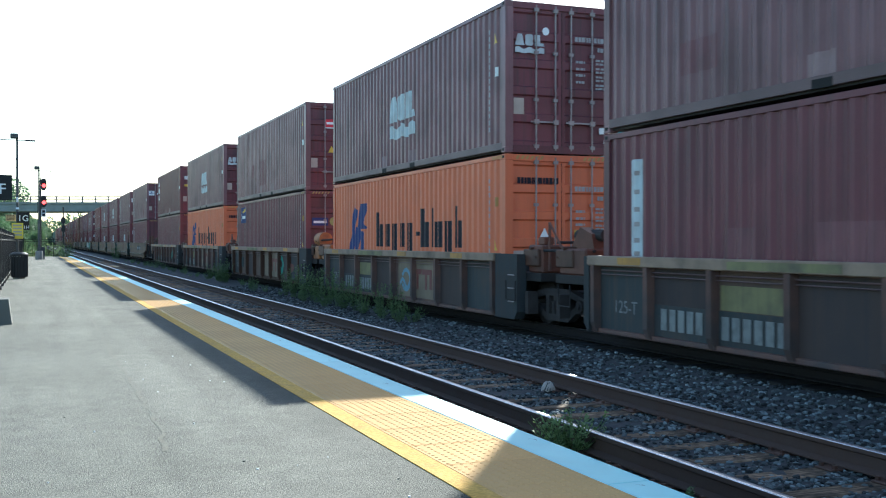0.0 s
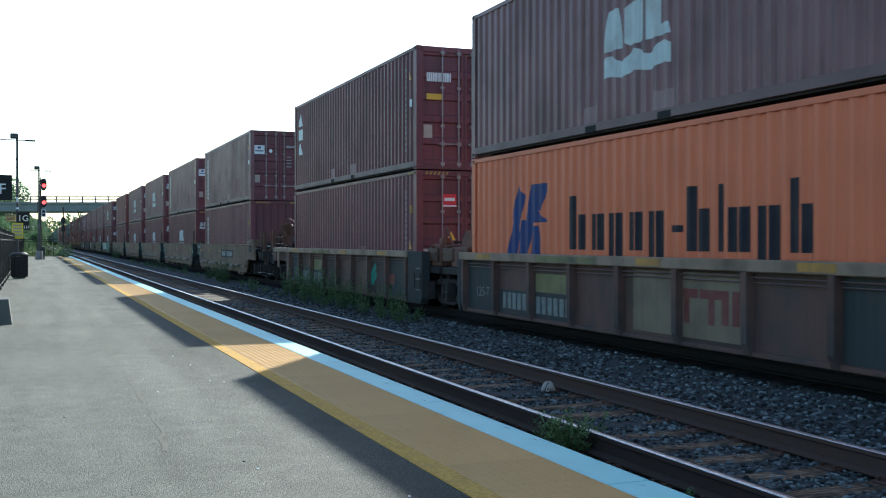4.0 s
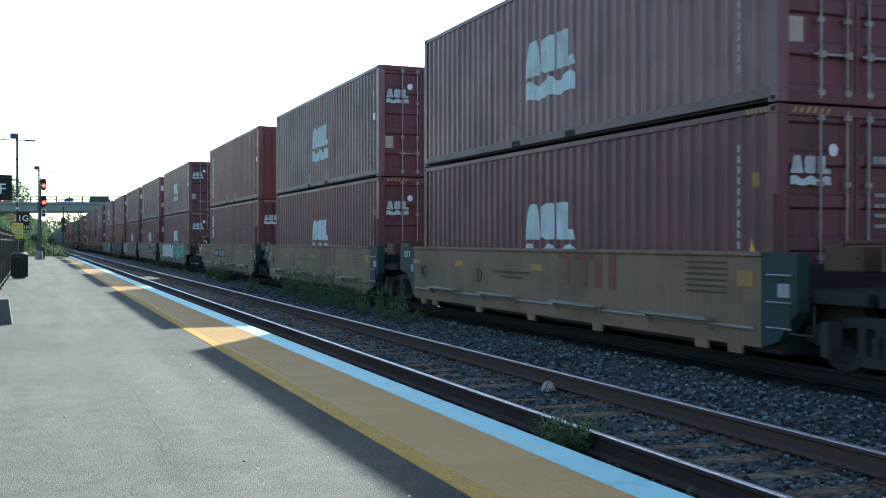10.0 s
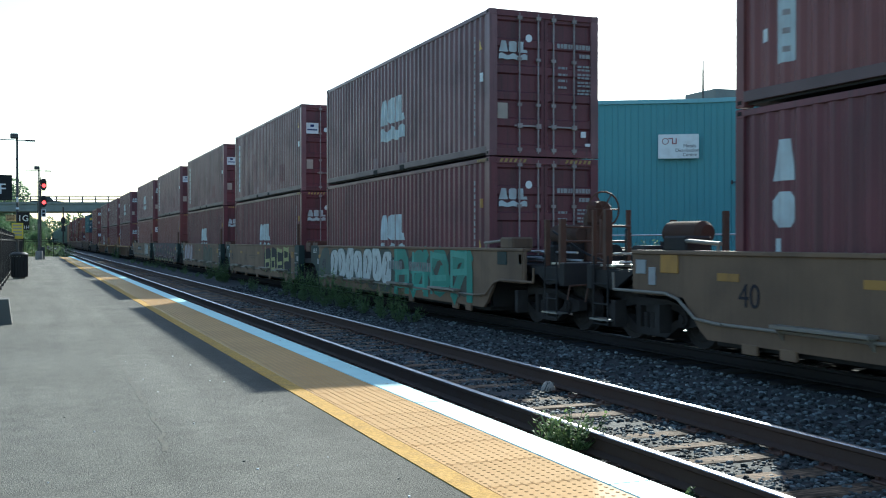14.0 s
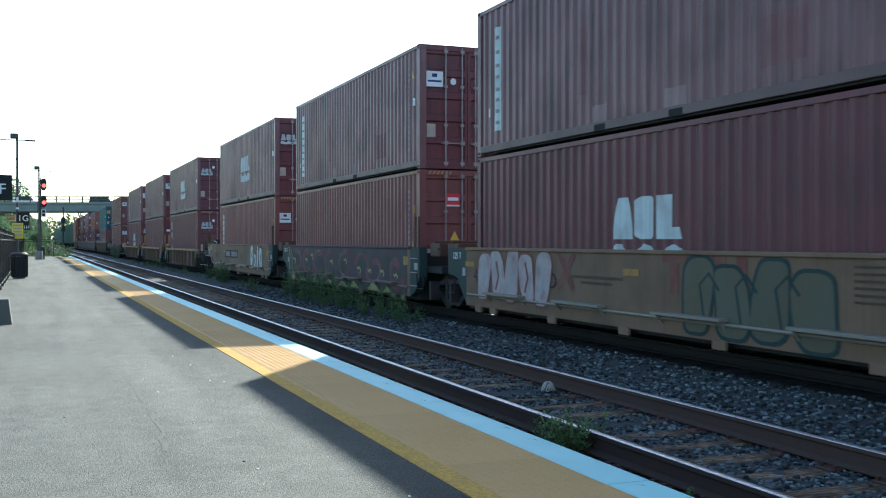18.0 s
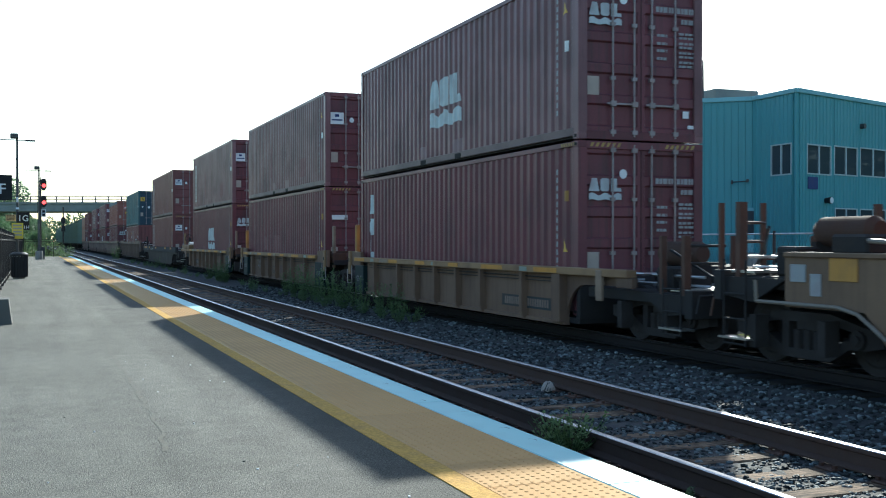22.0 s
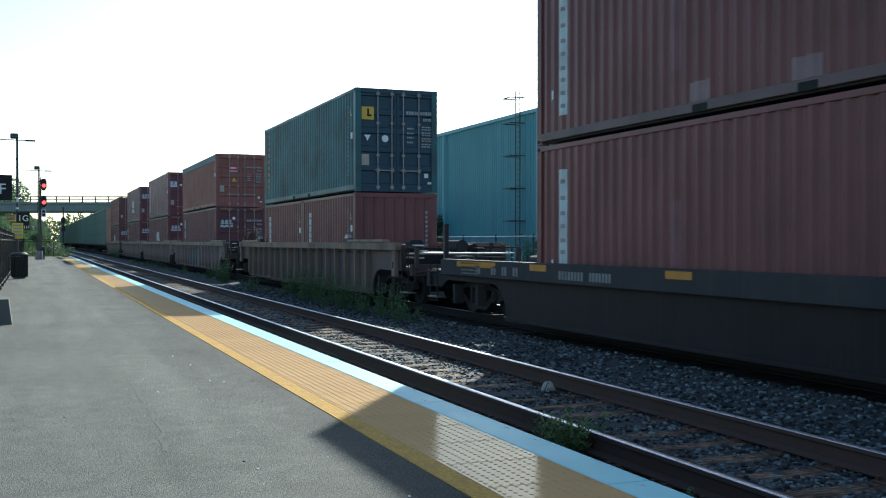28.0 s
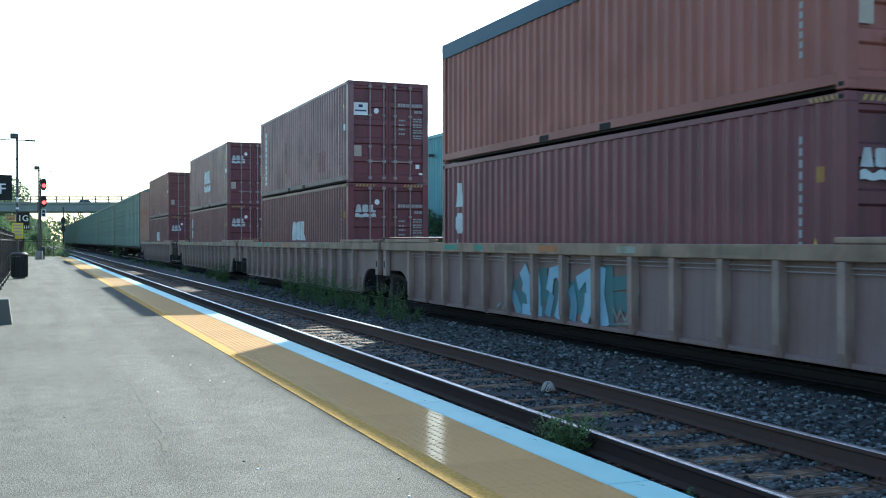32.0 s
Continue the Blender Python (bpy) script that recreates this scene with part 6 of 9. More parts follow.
                part("brake_valve", Shape().box(-0.7, -0.3, -(g + 2.1), -(g + 1.6), 0.95, top + 0.42, 0.05).rod((-0.9, -(g + 1.5), top + 0.32), (-0.9, -(g + 2.4), top + 0.32), 0.10, n=12), UNDER, car, "dark brake valve body")
                part("lever", Shape().rod((-1.15, -(g + 0.9), 1.0), (-1.1, -(g + 0.8), top + 0.55), 0.025).rod((-1.1, -(g + 0.8), top + 0.55), (-1.12, -(g + 1.3), top + 0.1), 0.02), RUST_BROWN, car, "rusty angled lever")
                part("brake_pipe", Shape().rod((-1.2, -(g + 0.3), top + 0.06), (-1.1, -(g + 2.4), top + 0.06), 0.025).rod((-1.0, -(g + 0.9), top + 0.2), (0.9, -(g + 1.0), top + 0.22), 0.025), UNDER, car)
            if style == "ribbed" and e == 0 and coat is CAR_UMBER:
                drum, rust = top + 0.28, RUST_ORANGE
                part("brake_drum", Shape().rod((-1.0, -(g + 0.25), drum), (-1.0, -(g + 0.92), drum), 0.22, n=28).rod((-1.0, -(g + 0.15), drum), (-1.0, -(g + 0.25), drum), 0.15, 0.22, n=28), rust, car, "rusty reservoir drum")
                part("drum_saddle", Shape().box(-1.28, -0.72, -(g + 1.1), -(g + 0.45), 0.95, drum - 0.2, 0.03), rust, car)
                part("brake_pipe", Shape().rod((-1.2, -(g + 0.5), drum - 0.05), (-0.9, -(g + 2.2), drum + 0.02), 0.03).rod((-0.9, -(g + 2.2), drum + 0.02), (0.6, -(g + 2.3), drum + 0.1), 0.025), UNDER, car)
                part("end_block", Shape().box(-1.25, -0.8, -(g + 2.3), -(g + 1.3), 0.95, top + 0.12, 0.04), rust, car, "rusty bearing block")
            if e == 0:
                truck(car, -(6.096 + gaps[0]) if style != "deep" else -half[0] - 0.1)
        else:
            if style in ("deep", "chord"):
                truck(car, k * (half[e] - 1.05))
                end_gear(car, k * (half[e] - 2.0), k, coat, top, detail[e])
            else:
                truck(car, k * 8.25)
                end_gear(car, k * 6.55, k, coat, top, detail[e])
                if style == "smooth":
                    x = -SIDE + 0.026
                    for u0, u1, v0, v1, mt in ((7.0, 7.42, 1.08, 1.33, YELLOW_CHORD), (7.55, 7.72, 0.9, 1.15, DIM_WHITE), (7.8, 8.05, 1.05, 1.25, DIM_WHITE)) if e else ((7.02, 7.42, 1.08, 1.32, CAR_TEAL), (7.55, 8.1, 0.8, 1.35, TAN), (7.95, 8.08, 1.1, 1.28, DIM_WHITE)):
                        part("side_plate", Shape().box(x - 0.012, x + 0.01, *sorted((k * u0, k * u1)), v0, v1, 0.004), mt, car)
                    for sx in (-1, 1):
                        pipe = [(8.62, 1.05), (8.60, 0.80), (7.25, 0.80), (6.95, 0.74), (6.55, 0.50), (6.0, 0.46)]
                        rail = Shape()
                        for (u0, v0), (u1, v1) in zip(pipe, pipe[1:]):
                            rail.rod((sx * (SIDE + 0.02), k * u0, v0), (sx * (SIDE + 0.02), k * u1, v1), 0.022, n=8)
                        part("hand_pipe", rail, LEDGE if e else TAN, car, "bent pipe handrail round the wheel arch")
                    part("corner_box", Shape().box(-1.38, -0.95, *sorted((k * 6.95, k * 7.5)), top - 0.02, top + 0.2, 0.03), TAN if not e else UNDER, car, "small box on the end platform")
                    part("corner_pipe", Shape().rod((-1.36, k * 6.2, top + 0.09), (-1.36, k * 6.95, top + 0.13), 0.028).rod((-1.36, k * 6.25, top - 0.03), (-1.36, k * 6.25, top + 0.1), 0.022), LEDGE, car, "pale bent pipe")
    return car


def panel_shape():
    """A pressed rack panel with raised level bands."""
    s = Shape().box(-0.02, 0.02, -0.60, 0.60, 1.15, 5.35)
    for k in range(9):
        s.box(-0.032, 0.032, -0.58, 0.58, 1.35 + 0.44 * k, 1.56 + 0.44 * k)
    return s


def autorack(label):
    """A tall covered car carrier; origin at rail height under its middle, 27.4 m long."""
    a = thing("autorack_car", label, "railway car", "covered autorack cars")
    L = 13.2
    part("underframe", once("ar_under", lambda: Shape().box(-1.5, 1.5, -L, L, 0.95, 1.15, 0.02).box(-0.4, 0.4, -L - 0.5, L + 0.5, 0.7, 0.95).mesh("underframe", UNDER)), UNDER, a)
    body = once("ar_panel", lambda: panel_shape().mesh("side_panel", RACK_GREEN))
    slot = once("ar_post", lambda: Shape().box(-0.05, 0.05, -0.06, 0.06, 1.1, 5.4, 0.01).mesh("side_post", RACK_GREEN))
    for sx in (-1, 1):
        for i in range(20):
            part("side_panel", body, RACK_GREEN, a, m=pose(sx * 1.5, -L + 1.3 + i * 1.305, 0))
        for i in range(21):
            part("side_post", slot, RACK_GREEN, a, m=pose(sx * 1.53, -L + 0.65 + i * 1.305, 0))
        part("roof_rail", once(("ar_rail", sx), lambda: Shape().box(sx * 1.52 - 0.05, sx * 1.52 + 0.05, -L + 0.4, L - 0.4, 5.3, 5.45).mesh("roof_rail", RACK_GREEN)), RACK_GREEN, a)
    part("roof", once("ar_roof", lambda: Shape().prism([(-1.55, 5.4), (-1.5, 5.5), (-0.9, 5.75), (0, 5.82), (0.9, 5.75), (1.5, 5.5), (1.55, 5.4)], "y", -L + 0.4, L - 0.4).mesh("roof", RACK_GREEN)), RACK_GREEN, a)
    for k in (-1, 1):
        for x in (-0.75, 0.75):
            part("end_door", once("ar_door", lambda: Shape().box(-0.73, 0.73, -0.04, 0.04, 1.15, 5.5, 0.02).box(-0.6, 0.6, -0.06, 0.06, 1.4, 2.6).box(-0.6, 0.6, -0.06, 0.06, 2.9, 4.0).box(-0.6, 0.6, -0.06, 0.06, 4.25, 5.3).mesh("end_door", RACK_END)), RACK_END, a, m=pose(x, k * (L - 0.35), 0))
        truck(a, k * 10.0)
        part("coupler", once(("ar_c", k), lambda: Shape().box(-0.13, 0.13, *sorted((k * (L + 0.4), k * (L + 1.0))), 0.72, 0.98, 0.03).mesh("coupler", RUSTY)), RUSTY, a)
    return a


RACK_END = paint("pale_rusty_end_door", (0.42, 0.30, 0.22), 0.6, dirt=(0.35, 0.14, 0.06), amount=0.7, scale=0.6, vary=0.1, streak=0.4)

# ---- the train ----
moving = []          # (thing, place along the train, height)
S = [2.16, 18.02, 33.58, 49.48, 64.98, 84.98, 100.50, 115.85, 131.42, 146.92, 166.82, 182.24, 197.54, 213.11, 228.61, 248.22, 264.16, 280.21, 301.65, 325.06, 348.77, 368.31, 388.15, 410.6]
FLOOR = 0.285
A = "maroon steel shipping container "
STACK = [  # lower box, upper box: (label, coat, end, side mark, end marks)
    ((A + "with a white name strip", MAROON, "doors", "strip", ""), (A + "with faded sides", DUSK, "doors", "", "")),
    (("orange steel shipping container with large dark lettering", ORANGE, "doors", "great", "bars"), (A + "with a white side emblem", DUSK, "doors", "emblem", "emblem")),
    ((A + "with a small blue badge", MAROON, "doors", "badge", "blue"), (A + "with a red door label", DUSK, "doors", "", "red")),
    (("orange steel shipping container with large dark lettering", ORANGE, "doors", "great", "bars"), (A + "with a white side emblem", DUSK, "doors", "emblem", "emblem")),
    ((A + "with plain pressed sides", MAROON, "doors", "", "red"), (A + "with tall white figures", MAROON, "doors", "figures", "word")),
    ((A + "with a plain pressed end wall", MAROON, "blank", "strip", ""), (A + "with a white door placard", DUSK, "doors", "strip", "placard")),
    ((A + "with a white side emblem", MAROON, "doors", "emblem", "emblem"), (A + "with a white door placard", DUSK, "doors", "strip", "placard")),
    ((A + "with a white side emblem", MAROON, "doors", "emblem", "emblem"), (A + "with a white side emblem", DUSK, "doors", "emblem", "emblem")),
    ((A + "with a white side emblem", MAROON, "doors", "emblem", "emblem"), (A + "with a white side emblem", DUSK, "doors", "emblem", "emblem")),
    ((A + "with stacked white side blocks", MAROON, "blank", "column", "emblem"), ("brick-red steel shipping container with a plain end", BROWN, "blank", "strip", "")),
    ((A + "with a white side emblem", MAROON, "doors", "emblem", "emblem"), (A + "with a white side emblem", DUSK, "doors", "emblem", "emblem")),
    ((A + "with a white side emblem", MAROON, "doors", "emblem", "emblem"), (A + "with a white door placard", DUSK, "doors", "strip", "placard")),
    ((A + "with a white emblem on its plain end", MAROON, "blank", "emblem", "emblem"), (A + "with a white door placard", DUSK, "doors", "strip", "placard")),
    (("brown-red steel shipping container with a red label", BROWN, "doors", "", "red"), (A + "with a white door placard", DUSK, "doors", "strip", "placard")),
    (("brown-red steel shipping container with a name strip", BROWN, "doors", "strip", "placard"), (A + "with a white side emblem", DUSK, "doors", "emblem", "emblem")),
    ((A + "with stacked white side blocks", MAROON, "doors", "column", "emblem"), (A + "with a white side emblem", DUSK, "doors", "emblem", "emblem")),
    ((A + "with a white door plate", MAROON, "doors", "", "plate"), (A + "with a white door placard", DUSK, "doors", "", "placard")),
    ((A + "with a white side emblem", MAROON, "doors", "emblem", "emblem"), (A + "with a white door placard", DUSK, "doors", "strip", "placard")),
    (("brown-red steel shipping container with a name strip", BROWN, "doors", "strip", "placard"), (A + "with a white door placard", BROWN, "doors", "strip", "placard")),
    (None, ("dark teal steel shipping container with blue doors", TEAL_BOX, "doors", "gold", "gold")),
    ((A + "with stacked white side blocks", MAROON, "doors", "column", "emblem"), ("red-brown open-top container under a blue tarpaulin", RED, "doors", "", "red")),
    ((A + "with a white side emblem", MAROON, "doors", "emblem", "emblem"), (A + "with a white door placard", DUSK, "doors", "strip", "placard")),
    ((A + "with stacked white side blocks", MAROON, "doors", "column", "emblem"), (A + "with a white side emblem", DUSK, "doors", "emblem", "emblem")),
    ((A + "with a white side emblem", MAROON, "doors", "emblem", "emblem"), (A + "with plain pressed sides", BROWN, "doors", "", "")),
]
for i, (s, (lower, upper)) in enumerate(zip(S, STACK)):
    mid = s + 6.096
    if lower:
        c = container(lower[0], coat=lower[1], end=lower[2], side=lower[3], front=lower[4], hazard=True, door_coat=MAROON if lower[1] is MAROON else None)
        moving.append((c, mid, FLOOR))
        z = FLOOR + 2.896 + 0.02
    else:
        for k in (-3.05, 3.05):
            c = container("short maroon steel shipping container with a name strip", 6.058, 2.591, BROWN, "blank", "strip")
            moving.append((c, mid + k, FLOOR))
        z = FLOOR + 2.591 + 0.02
    H = 2.591 if i == 20 else 2.896
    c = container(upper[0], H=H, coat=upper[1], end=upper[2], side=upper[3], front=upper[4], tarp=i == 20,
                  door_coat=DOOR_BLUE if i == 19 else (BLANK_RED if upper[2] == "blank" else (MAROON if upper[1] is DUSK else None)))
    moving.append((c, mid, z))
    if i == 17:
        part("strap", Shape().rod((-0.05, -6.13, 0.35), (0.28, -6.14, 0.33), 0.02).rod((0.28, -6.14, 0.33), (0.34, -6.14, -0.75), 0.022).rod((-0.05, -6.13, 0.35), (-0.35, -6.13, -0.1), 0.015), ORANGE, c, "loose orange strap hanging from the doors", pose(0, 0, 0.62))

BR = "weathered brown ribbed well car carrying two containers"
TN = "tan smooth-sided well car carrying two containers"
TR = "tan ribbed well car with worn yellow chords"
DP = "dark brown deep-ribbed well car carrying containers"
cars = []
for i, s in enumerate(S):
    mid = s + 6.096
    if i < 5:
        c = well_car("ribbed", BR, half=(6.15, 6.15), low=(6.15, 6.15), coat=CAR_BROWN if i != 2 else CAR_UMBER, chord=CHORD_PALE if i != 2 else CHORD_DUSTY, ends=("end" if i == 0 else "art", "end" if i == 4 else "art"), gaps=((s - S[i - 1] - 12.192) / 2 if i else 1.85, 0), detail=("rail", "tank"))
        bay_rng = random.Random(50 + i)
        for j in range(8):
            tone = SLATE if j in (0, 7) else bay_rng.choice((None, SOOT, SOOT, DUN, None))
            if tone:
                part("bay_panel", Shape().box(-SIDE + 0.134, -SIDE + 0.15, -5.94 + 1.5 * j, -4.56 + 1.5 * j, 0.175, 1.12), tone, c, "weathered bay panel")
        writing("load_lettering", "125-T", 0.27, FAINT, c, pose(-SIDE + 0.131, 5.22, 0.52, 0, 0, -90), 0.001)
        for y0 in (3.06, 1.56) if i != 2 else ():
            part("dark_patch", Shape().box(-SIDE + 0.129, -SIDE + 0.15, y0, y0 + 1.38, 0.175, 0.62), SLATE, c, "dark slate lower patch")
        if i != 2:
            part("faded_patch", Shape().box(-SIDE + 0.128, -SIDE + 0.15, 1.62, 2.9, 0.63, 0.95), OLIVE, c, "faded olive yellow field")
        part("rust_patch", Shape().box(-SIDE - 0.008, -SIDE + 0.02, 0.6, 2.6, 1.16, 1.26), OLIVE, c, "faded stencil band on the chord")
        for k in (-4.6, -1.2, 4.6):
            part("yellow_patch", Shape().box(-SIDE - 0.012, -SIDE + 0.02, k, k + 0.62, 1.17, 1.27), YELLOW_CHORD if i != 2 else ORANGE_PATCH, c)
        if i == 2:
            part("dark_patch", Shape().box(-SIDE + 0.122, -SIDE + 0.14, 4.05, 4.55, 0.45, 0.85), CAR_TEAL, c, "dark painted-over patch")
        else:
            plates(c, -SIDE + 0.12, 3.70, 0.27, 1.15, 0.30, [(0, .9, 0, 1)], WORN_WHITE, 3)
            plates(c, -SIDE + 0.12, 2.24, 0.25, 1.30, 0.30, [(0, 1, 0, 1)], WORN_WHITE, 8)
        if i in (1, 2, 3):
            part("side_mark", Shape().box(-SIDE + 0.122, -SIDE + 0.14, -3.0, -0.3, 0.22, 1.10), FIELD_TAN, c, "pale tan painted field")
            t, x = Shape(), -SIDE + 0.116
            for k in (-1.4, -1.95):
                t.box(x, x + 0.005, k - 0.5, k, 0.76, 0.88).box(x, x + 0.005, k - 0.31, k - 0.19, 0.42, 0.76)
            t.box(x, x + 0.005, -2.78, -2.64, 0.44, 0.88).box(x, x + 0.005, -2.56, -2.42, 0.44, 0.88)
            part("side_lettering", t, FADED_MAROON, c, "large faded maroon lettering shapes")
        if i in (2, 4):
            spray(c, -SIDE + 0.12, -3.55, -2.65, 0.35, 0.95, GREEN_SPRAY, "graffiti", i, "line", 0.9)
            spray(c, -SIDE + 0.118, -5.0, -4.3, 0.40, 0.75, FADED_MAROON, "graffiti", i, "blob", 0.7)
        if i == 1:
            spray(c, -SIDE + 0.114, -1.32, -0.45, 0.3, 0.95, BLUE_SPRAY, "graffiti", 7, "thin", 0.8)
    elif i < 15:
        first, last = i in (5, 10), i in (9, 14)
        c = well_car("smooth", TN, half=(8.15 if first else 6.1, 8.15 if last else 6.1), low=(6.35 if first else 6.1, 6.35 if last else 6.1), coat=TAN, chord=TAN if i != 13 else PURPLE_SPRAY, ends=("end" if first else "art", "end" if last else "art"), gaps=((s - S[i - 1] - 12.192) / 2, 0), detail=("wheel", "stanchions"))
        x = -SIDE + 0.026
        plates(c, x, -1.9 if first else 1.7, 0.79, 3.05, 0.33, [(0, .36, 0, 1), (.48, 1, 0, 1)], DIM_WHITE, 2, CAR_CHARCOAL) if i in (5, 9, 10, 14) else None
        if i in (6, 7, 8, 11, 12, 13) and i != 13:
            t = Shape()
            for k in (-0.92, -1.5):
                t.box(x - 0.003, x + 0.002, k - 0.60, k, 1.22, 1.37).box(x - 0.003, x + 0.002, k - 0.39, k - 0.21, 0.79, 1.22)
            t.box(x - 0.003, x + 0.002, -2.34, -2.14, 0.79, 1.37).box(x - 0.003, x + 0.002, -2.76, -2.56, 0.79, 1.37)
            part("side_lettering", t, FADED_MAROON, c, "large faded maroon lettering shapes")
        for k in (-3.07 if last else -0.1, 3.4, 5.92):
            part("yellow_patch", Shape().box(x - 0.003, x + 0.01, k - 0.22, k + 0.22, 1.01, 1.11), YELLOW_FADED, c)
        writing("side_figure", "40", 0.42, BLACK_MARK, c, pose(x - 0.004, 5.5, 0.83, 0, 0, -90), 0.001)
        writing("side_figure", "AEDCB"[(i - 5) % 5], 0.36, BLACK_MARK, c, pose(x - 0.004, -0.62 if last else 2.35, 0.84, 0, 0, -90), 0.001)
        plates(c, x - 0.003, 0.9, 0.84, 1.6, 0.14, [(0, 1, .6, .95), (.2, .8, 0, .3)], DULL_MARK, 6)
        plates(c, x - 0.003, -5.0, 0.85, 0.9, 0.42, [(0, 1, v, v + .07) for v in (0, .18, .36, .54, .72, .9)], DULL_MARK, 7)
        if i == 10:
            spray(c, x - 0.003, -5.6, 6.05, 0.27, 1.375, MURKY_SPRAY, "graffiti", 10, "blob", 1.15)
            fat_tag(c, x - 0.006, [(4.35 - 0.80 * k, 0.46 + 0.05 * (k % 2), 1.26 + 0.05 * (k % 3), 0.74, 0.06 * (-1) ** k) for k in range(7)], WHITE_SPRAY, MURKY_SPRAY, 0.04)
            for k in range(7):
                t = Shape()
                ribbon(t, x - 0.0105, [(4.42 - 0.80 * k, 0.70), (4.30 - 0.80 * k, 0.98), (4.40 - 0.80 * k, 1.12)], 0.06)
                part("graffiti", t, CAR_GREY, c, "grey sprayed gap")
            spray(c, x - 0.009, -5.9, -0.9, 0.34, 1.35, GREEN_SPRAY, "graffiti", 12, "line", 1.2)
            spray(c, x - 0.012, -5.8, -1.0, 0.40, 1.34, MINT, "graffiti", 13, "angle", 1.05)
            plates(c, x - 0.017, -2.1, 0.84, 2.9, 0.2, [(0, .34, 0, 1), (.5, 1, 0, 1)], WORN_WHITE, 4)
        elif i == 11:
            spray(c, x - 0.004, -5.6, -1.2, 0.36, 1.36, CAR_CHARCOAL, "graffiti", 13, "blob", 0.9)
            spray(c, x - 0.008, -5.5, -1.3, 0.42, 1.32, YELLOW_SPRAY, "graffiti", 13, "angle", 0.9)
        elif i == 12:
            fat_tag(c, x - 0.004, [(5.2 - 0.62 * k, 0.40 + 0.06 * (k % 2), 1.28 + 0.05 * (k % 3), 0.56, 0.07 * (-1) ** k) for k in range(5)], PINKISH, FADED_MAROON, 0.045)
            for k in range(5):
                t = Shape()
                ribbon(t, x - 0.0085, [(5.26 - 0.62 * k, 0.62), (5.14 - 0.62 * k, 0.86), (5.24 - 0.62 * k, 1.12)], 0.07)
                part("graffiti", t, FADED_MAROON if k % 2 else DIM_WHITE, c, "sprayed inner stroke")
            for u, v in (((2.15, 0.76), (1.62, 1.30)), ((2.10, 1.30), (1.66, 0.76))):
                t = Shape()
                ribbon(t, x - 0.004 - 0.001 * (u[1] > 1), [u, v], 0.13)
                part("graffiti", t, FADED_MAROON, c, "faded crossed stroke")
            fat_tag(c, x - 0.004, ((-1.75, 0.32, 1.30, 0.62, 0.05), (-2.45, 0.30, 1.18, 0.66, -0.06), (-3.2, 0.32, 1.28, 0.66, 0.06), (-3.95, 0.28, 1.16, 0.7, -0.05)), OLIVE_GREY, CAR_TEAL, 0.05)
            for k in range(3):
                t = Shape()
                ribbon(t, x - 0.0085, [(-1.9 - 0.75 * k, 0.5), (-1.8 - 0.75 * k, 0.95), (-2.0 - 0.75 * k, 1.1), (-2.2 - 0.75 * k, 0.9)], 0.045)
                part("graffiti", t, CAR_TEAL, c, "dark sprayed arc")
        elif i == 13:
            mural(c, x)
        elif i == 14:
            fat_tag(c, x - 0.004, ((-2.90, 0.55, 1.34, 0.48, 0.05), (-3.52, 0.50, 1.02, 0.40, 0.0), (-4.05, 0.36, 1.34, 0.28, 0.03), (-4.62, 0.50, 1.26, 0.54, -0.04)), WHITE_SPRAY, BLACK_MARK)
            for y0, z0, z1 in ((-2.98, 0.88, 1.12), (-3.52, 0.66, 0.86), (-4.68, 0.76, 1.02)):
                t = Shape()
                ribbon(t, x - 0.0085, [(y0 + 0.05, z0), (y0 + 0.02, (z0 + z1) / 2), (y0 - 0.05, z1)], 0.09)
                part("graffiti", t, BLACK_MARK, c, "dark sprayed gap")
    elif i < 18:
        c = well_car("tan_ribbed", TR, half=(5.95 if i == 15 else 5.75, 5.95 if i == 17 else 5.1), low=(5.95 if i == 15 else 5.75, 5.95 if i == 17 else 5.1), coat=TAN_WORN, chord=CHORD_OCHRE, ends=("end" if i == 15 else "art", "end" if i == 17 else "art"), gaps=((s - S[i - 1] - 12.192) / 2, 0), detail=("stanchions", ""))
        w = -SIDE + 0.135
        if i != 16:
            plates(c, -SIDE + 0.12, -4.45 if i == 15 else 3.86, 0.33, 2.04, 0.21, [(0, .36, 0, 1), (.48, 1, 0, 1)], RIB_EARTH, 2, SLATE)
        for y0, y1, mt in ((4.95, 5.8, ORANGE_PATCH), (4.14, 4.40, MINT_WORN), (2.31, 2.93, ORANGE_PATCH), (0.43, 1.03, ORANGE_PATCH), (-0.11, 0.0, MINT_WORN), (-1.53, -1.0, ORANGE_PATCH), (-3.69, -2.73, ORANGE_PATCH), (-4.73, -4.44, MINT_WORN), (-5.85, -5.0, ORANGE_PATCH)):
            part("chord_patch", Shape().box(-SIDE - 0.010, -SIDE + 0.02, y0, y1, 0.99, 1.068), mt, c, "worn painted patch on the chord")
        for z in (0.995, 1.02, 1.045):
            part("chord_lettering", Shape().box(-SIDE - 0.009, -SIDE + 0.02, 3.05, 3.66, z, z + 0.012), FAINT, c, "small worn lettering")
        if i == 16:
            writing("stencil_figures", "40", 0.40, SLATE, c, pose(w - 0.003, 1.58, 0.56, 0, 0, -90), 0.001)
            part("dark_patch", Shape().box(w - 0.004, w + 0.02, -1.24, -0.40, 0.40, 0.66), MAROON_WORN, c, "dull maroon painted panel")
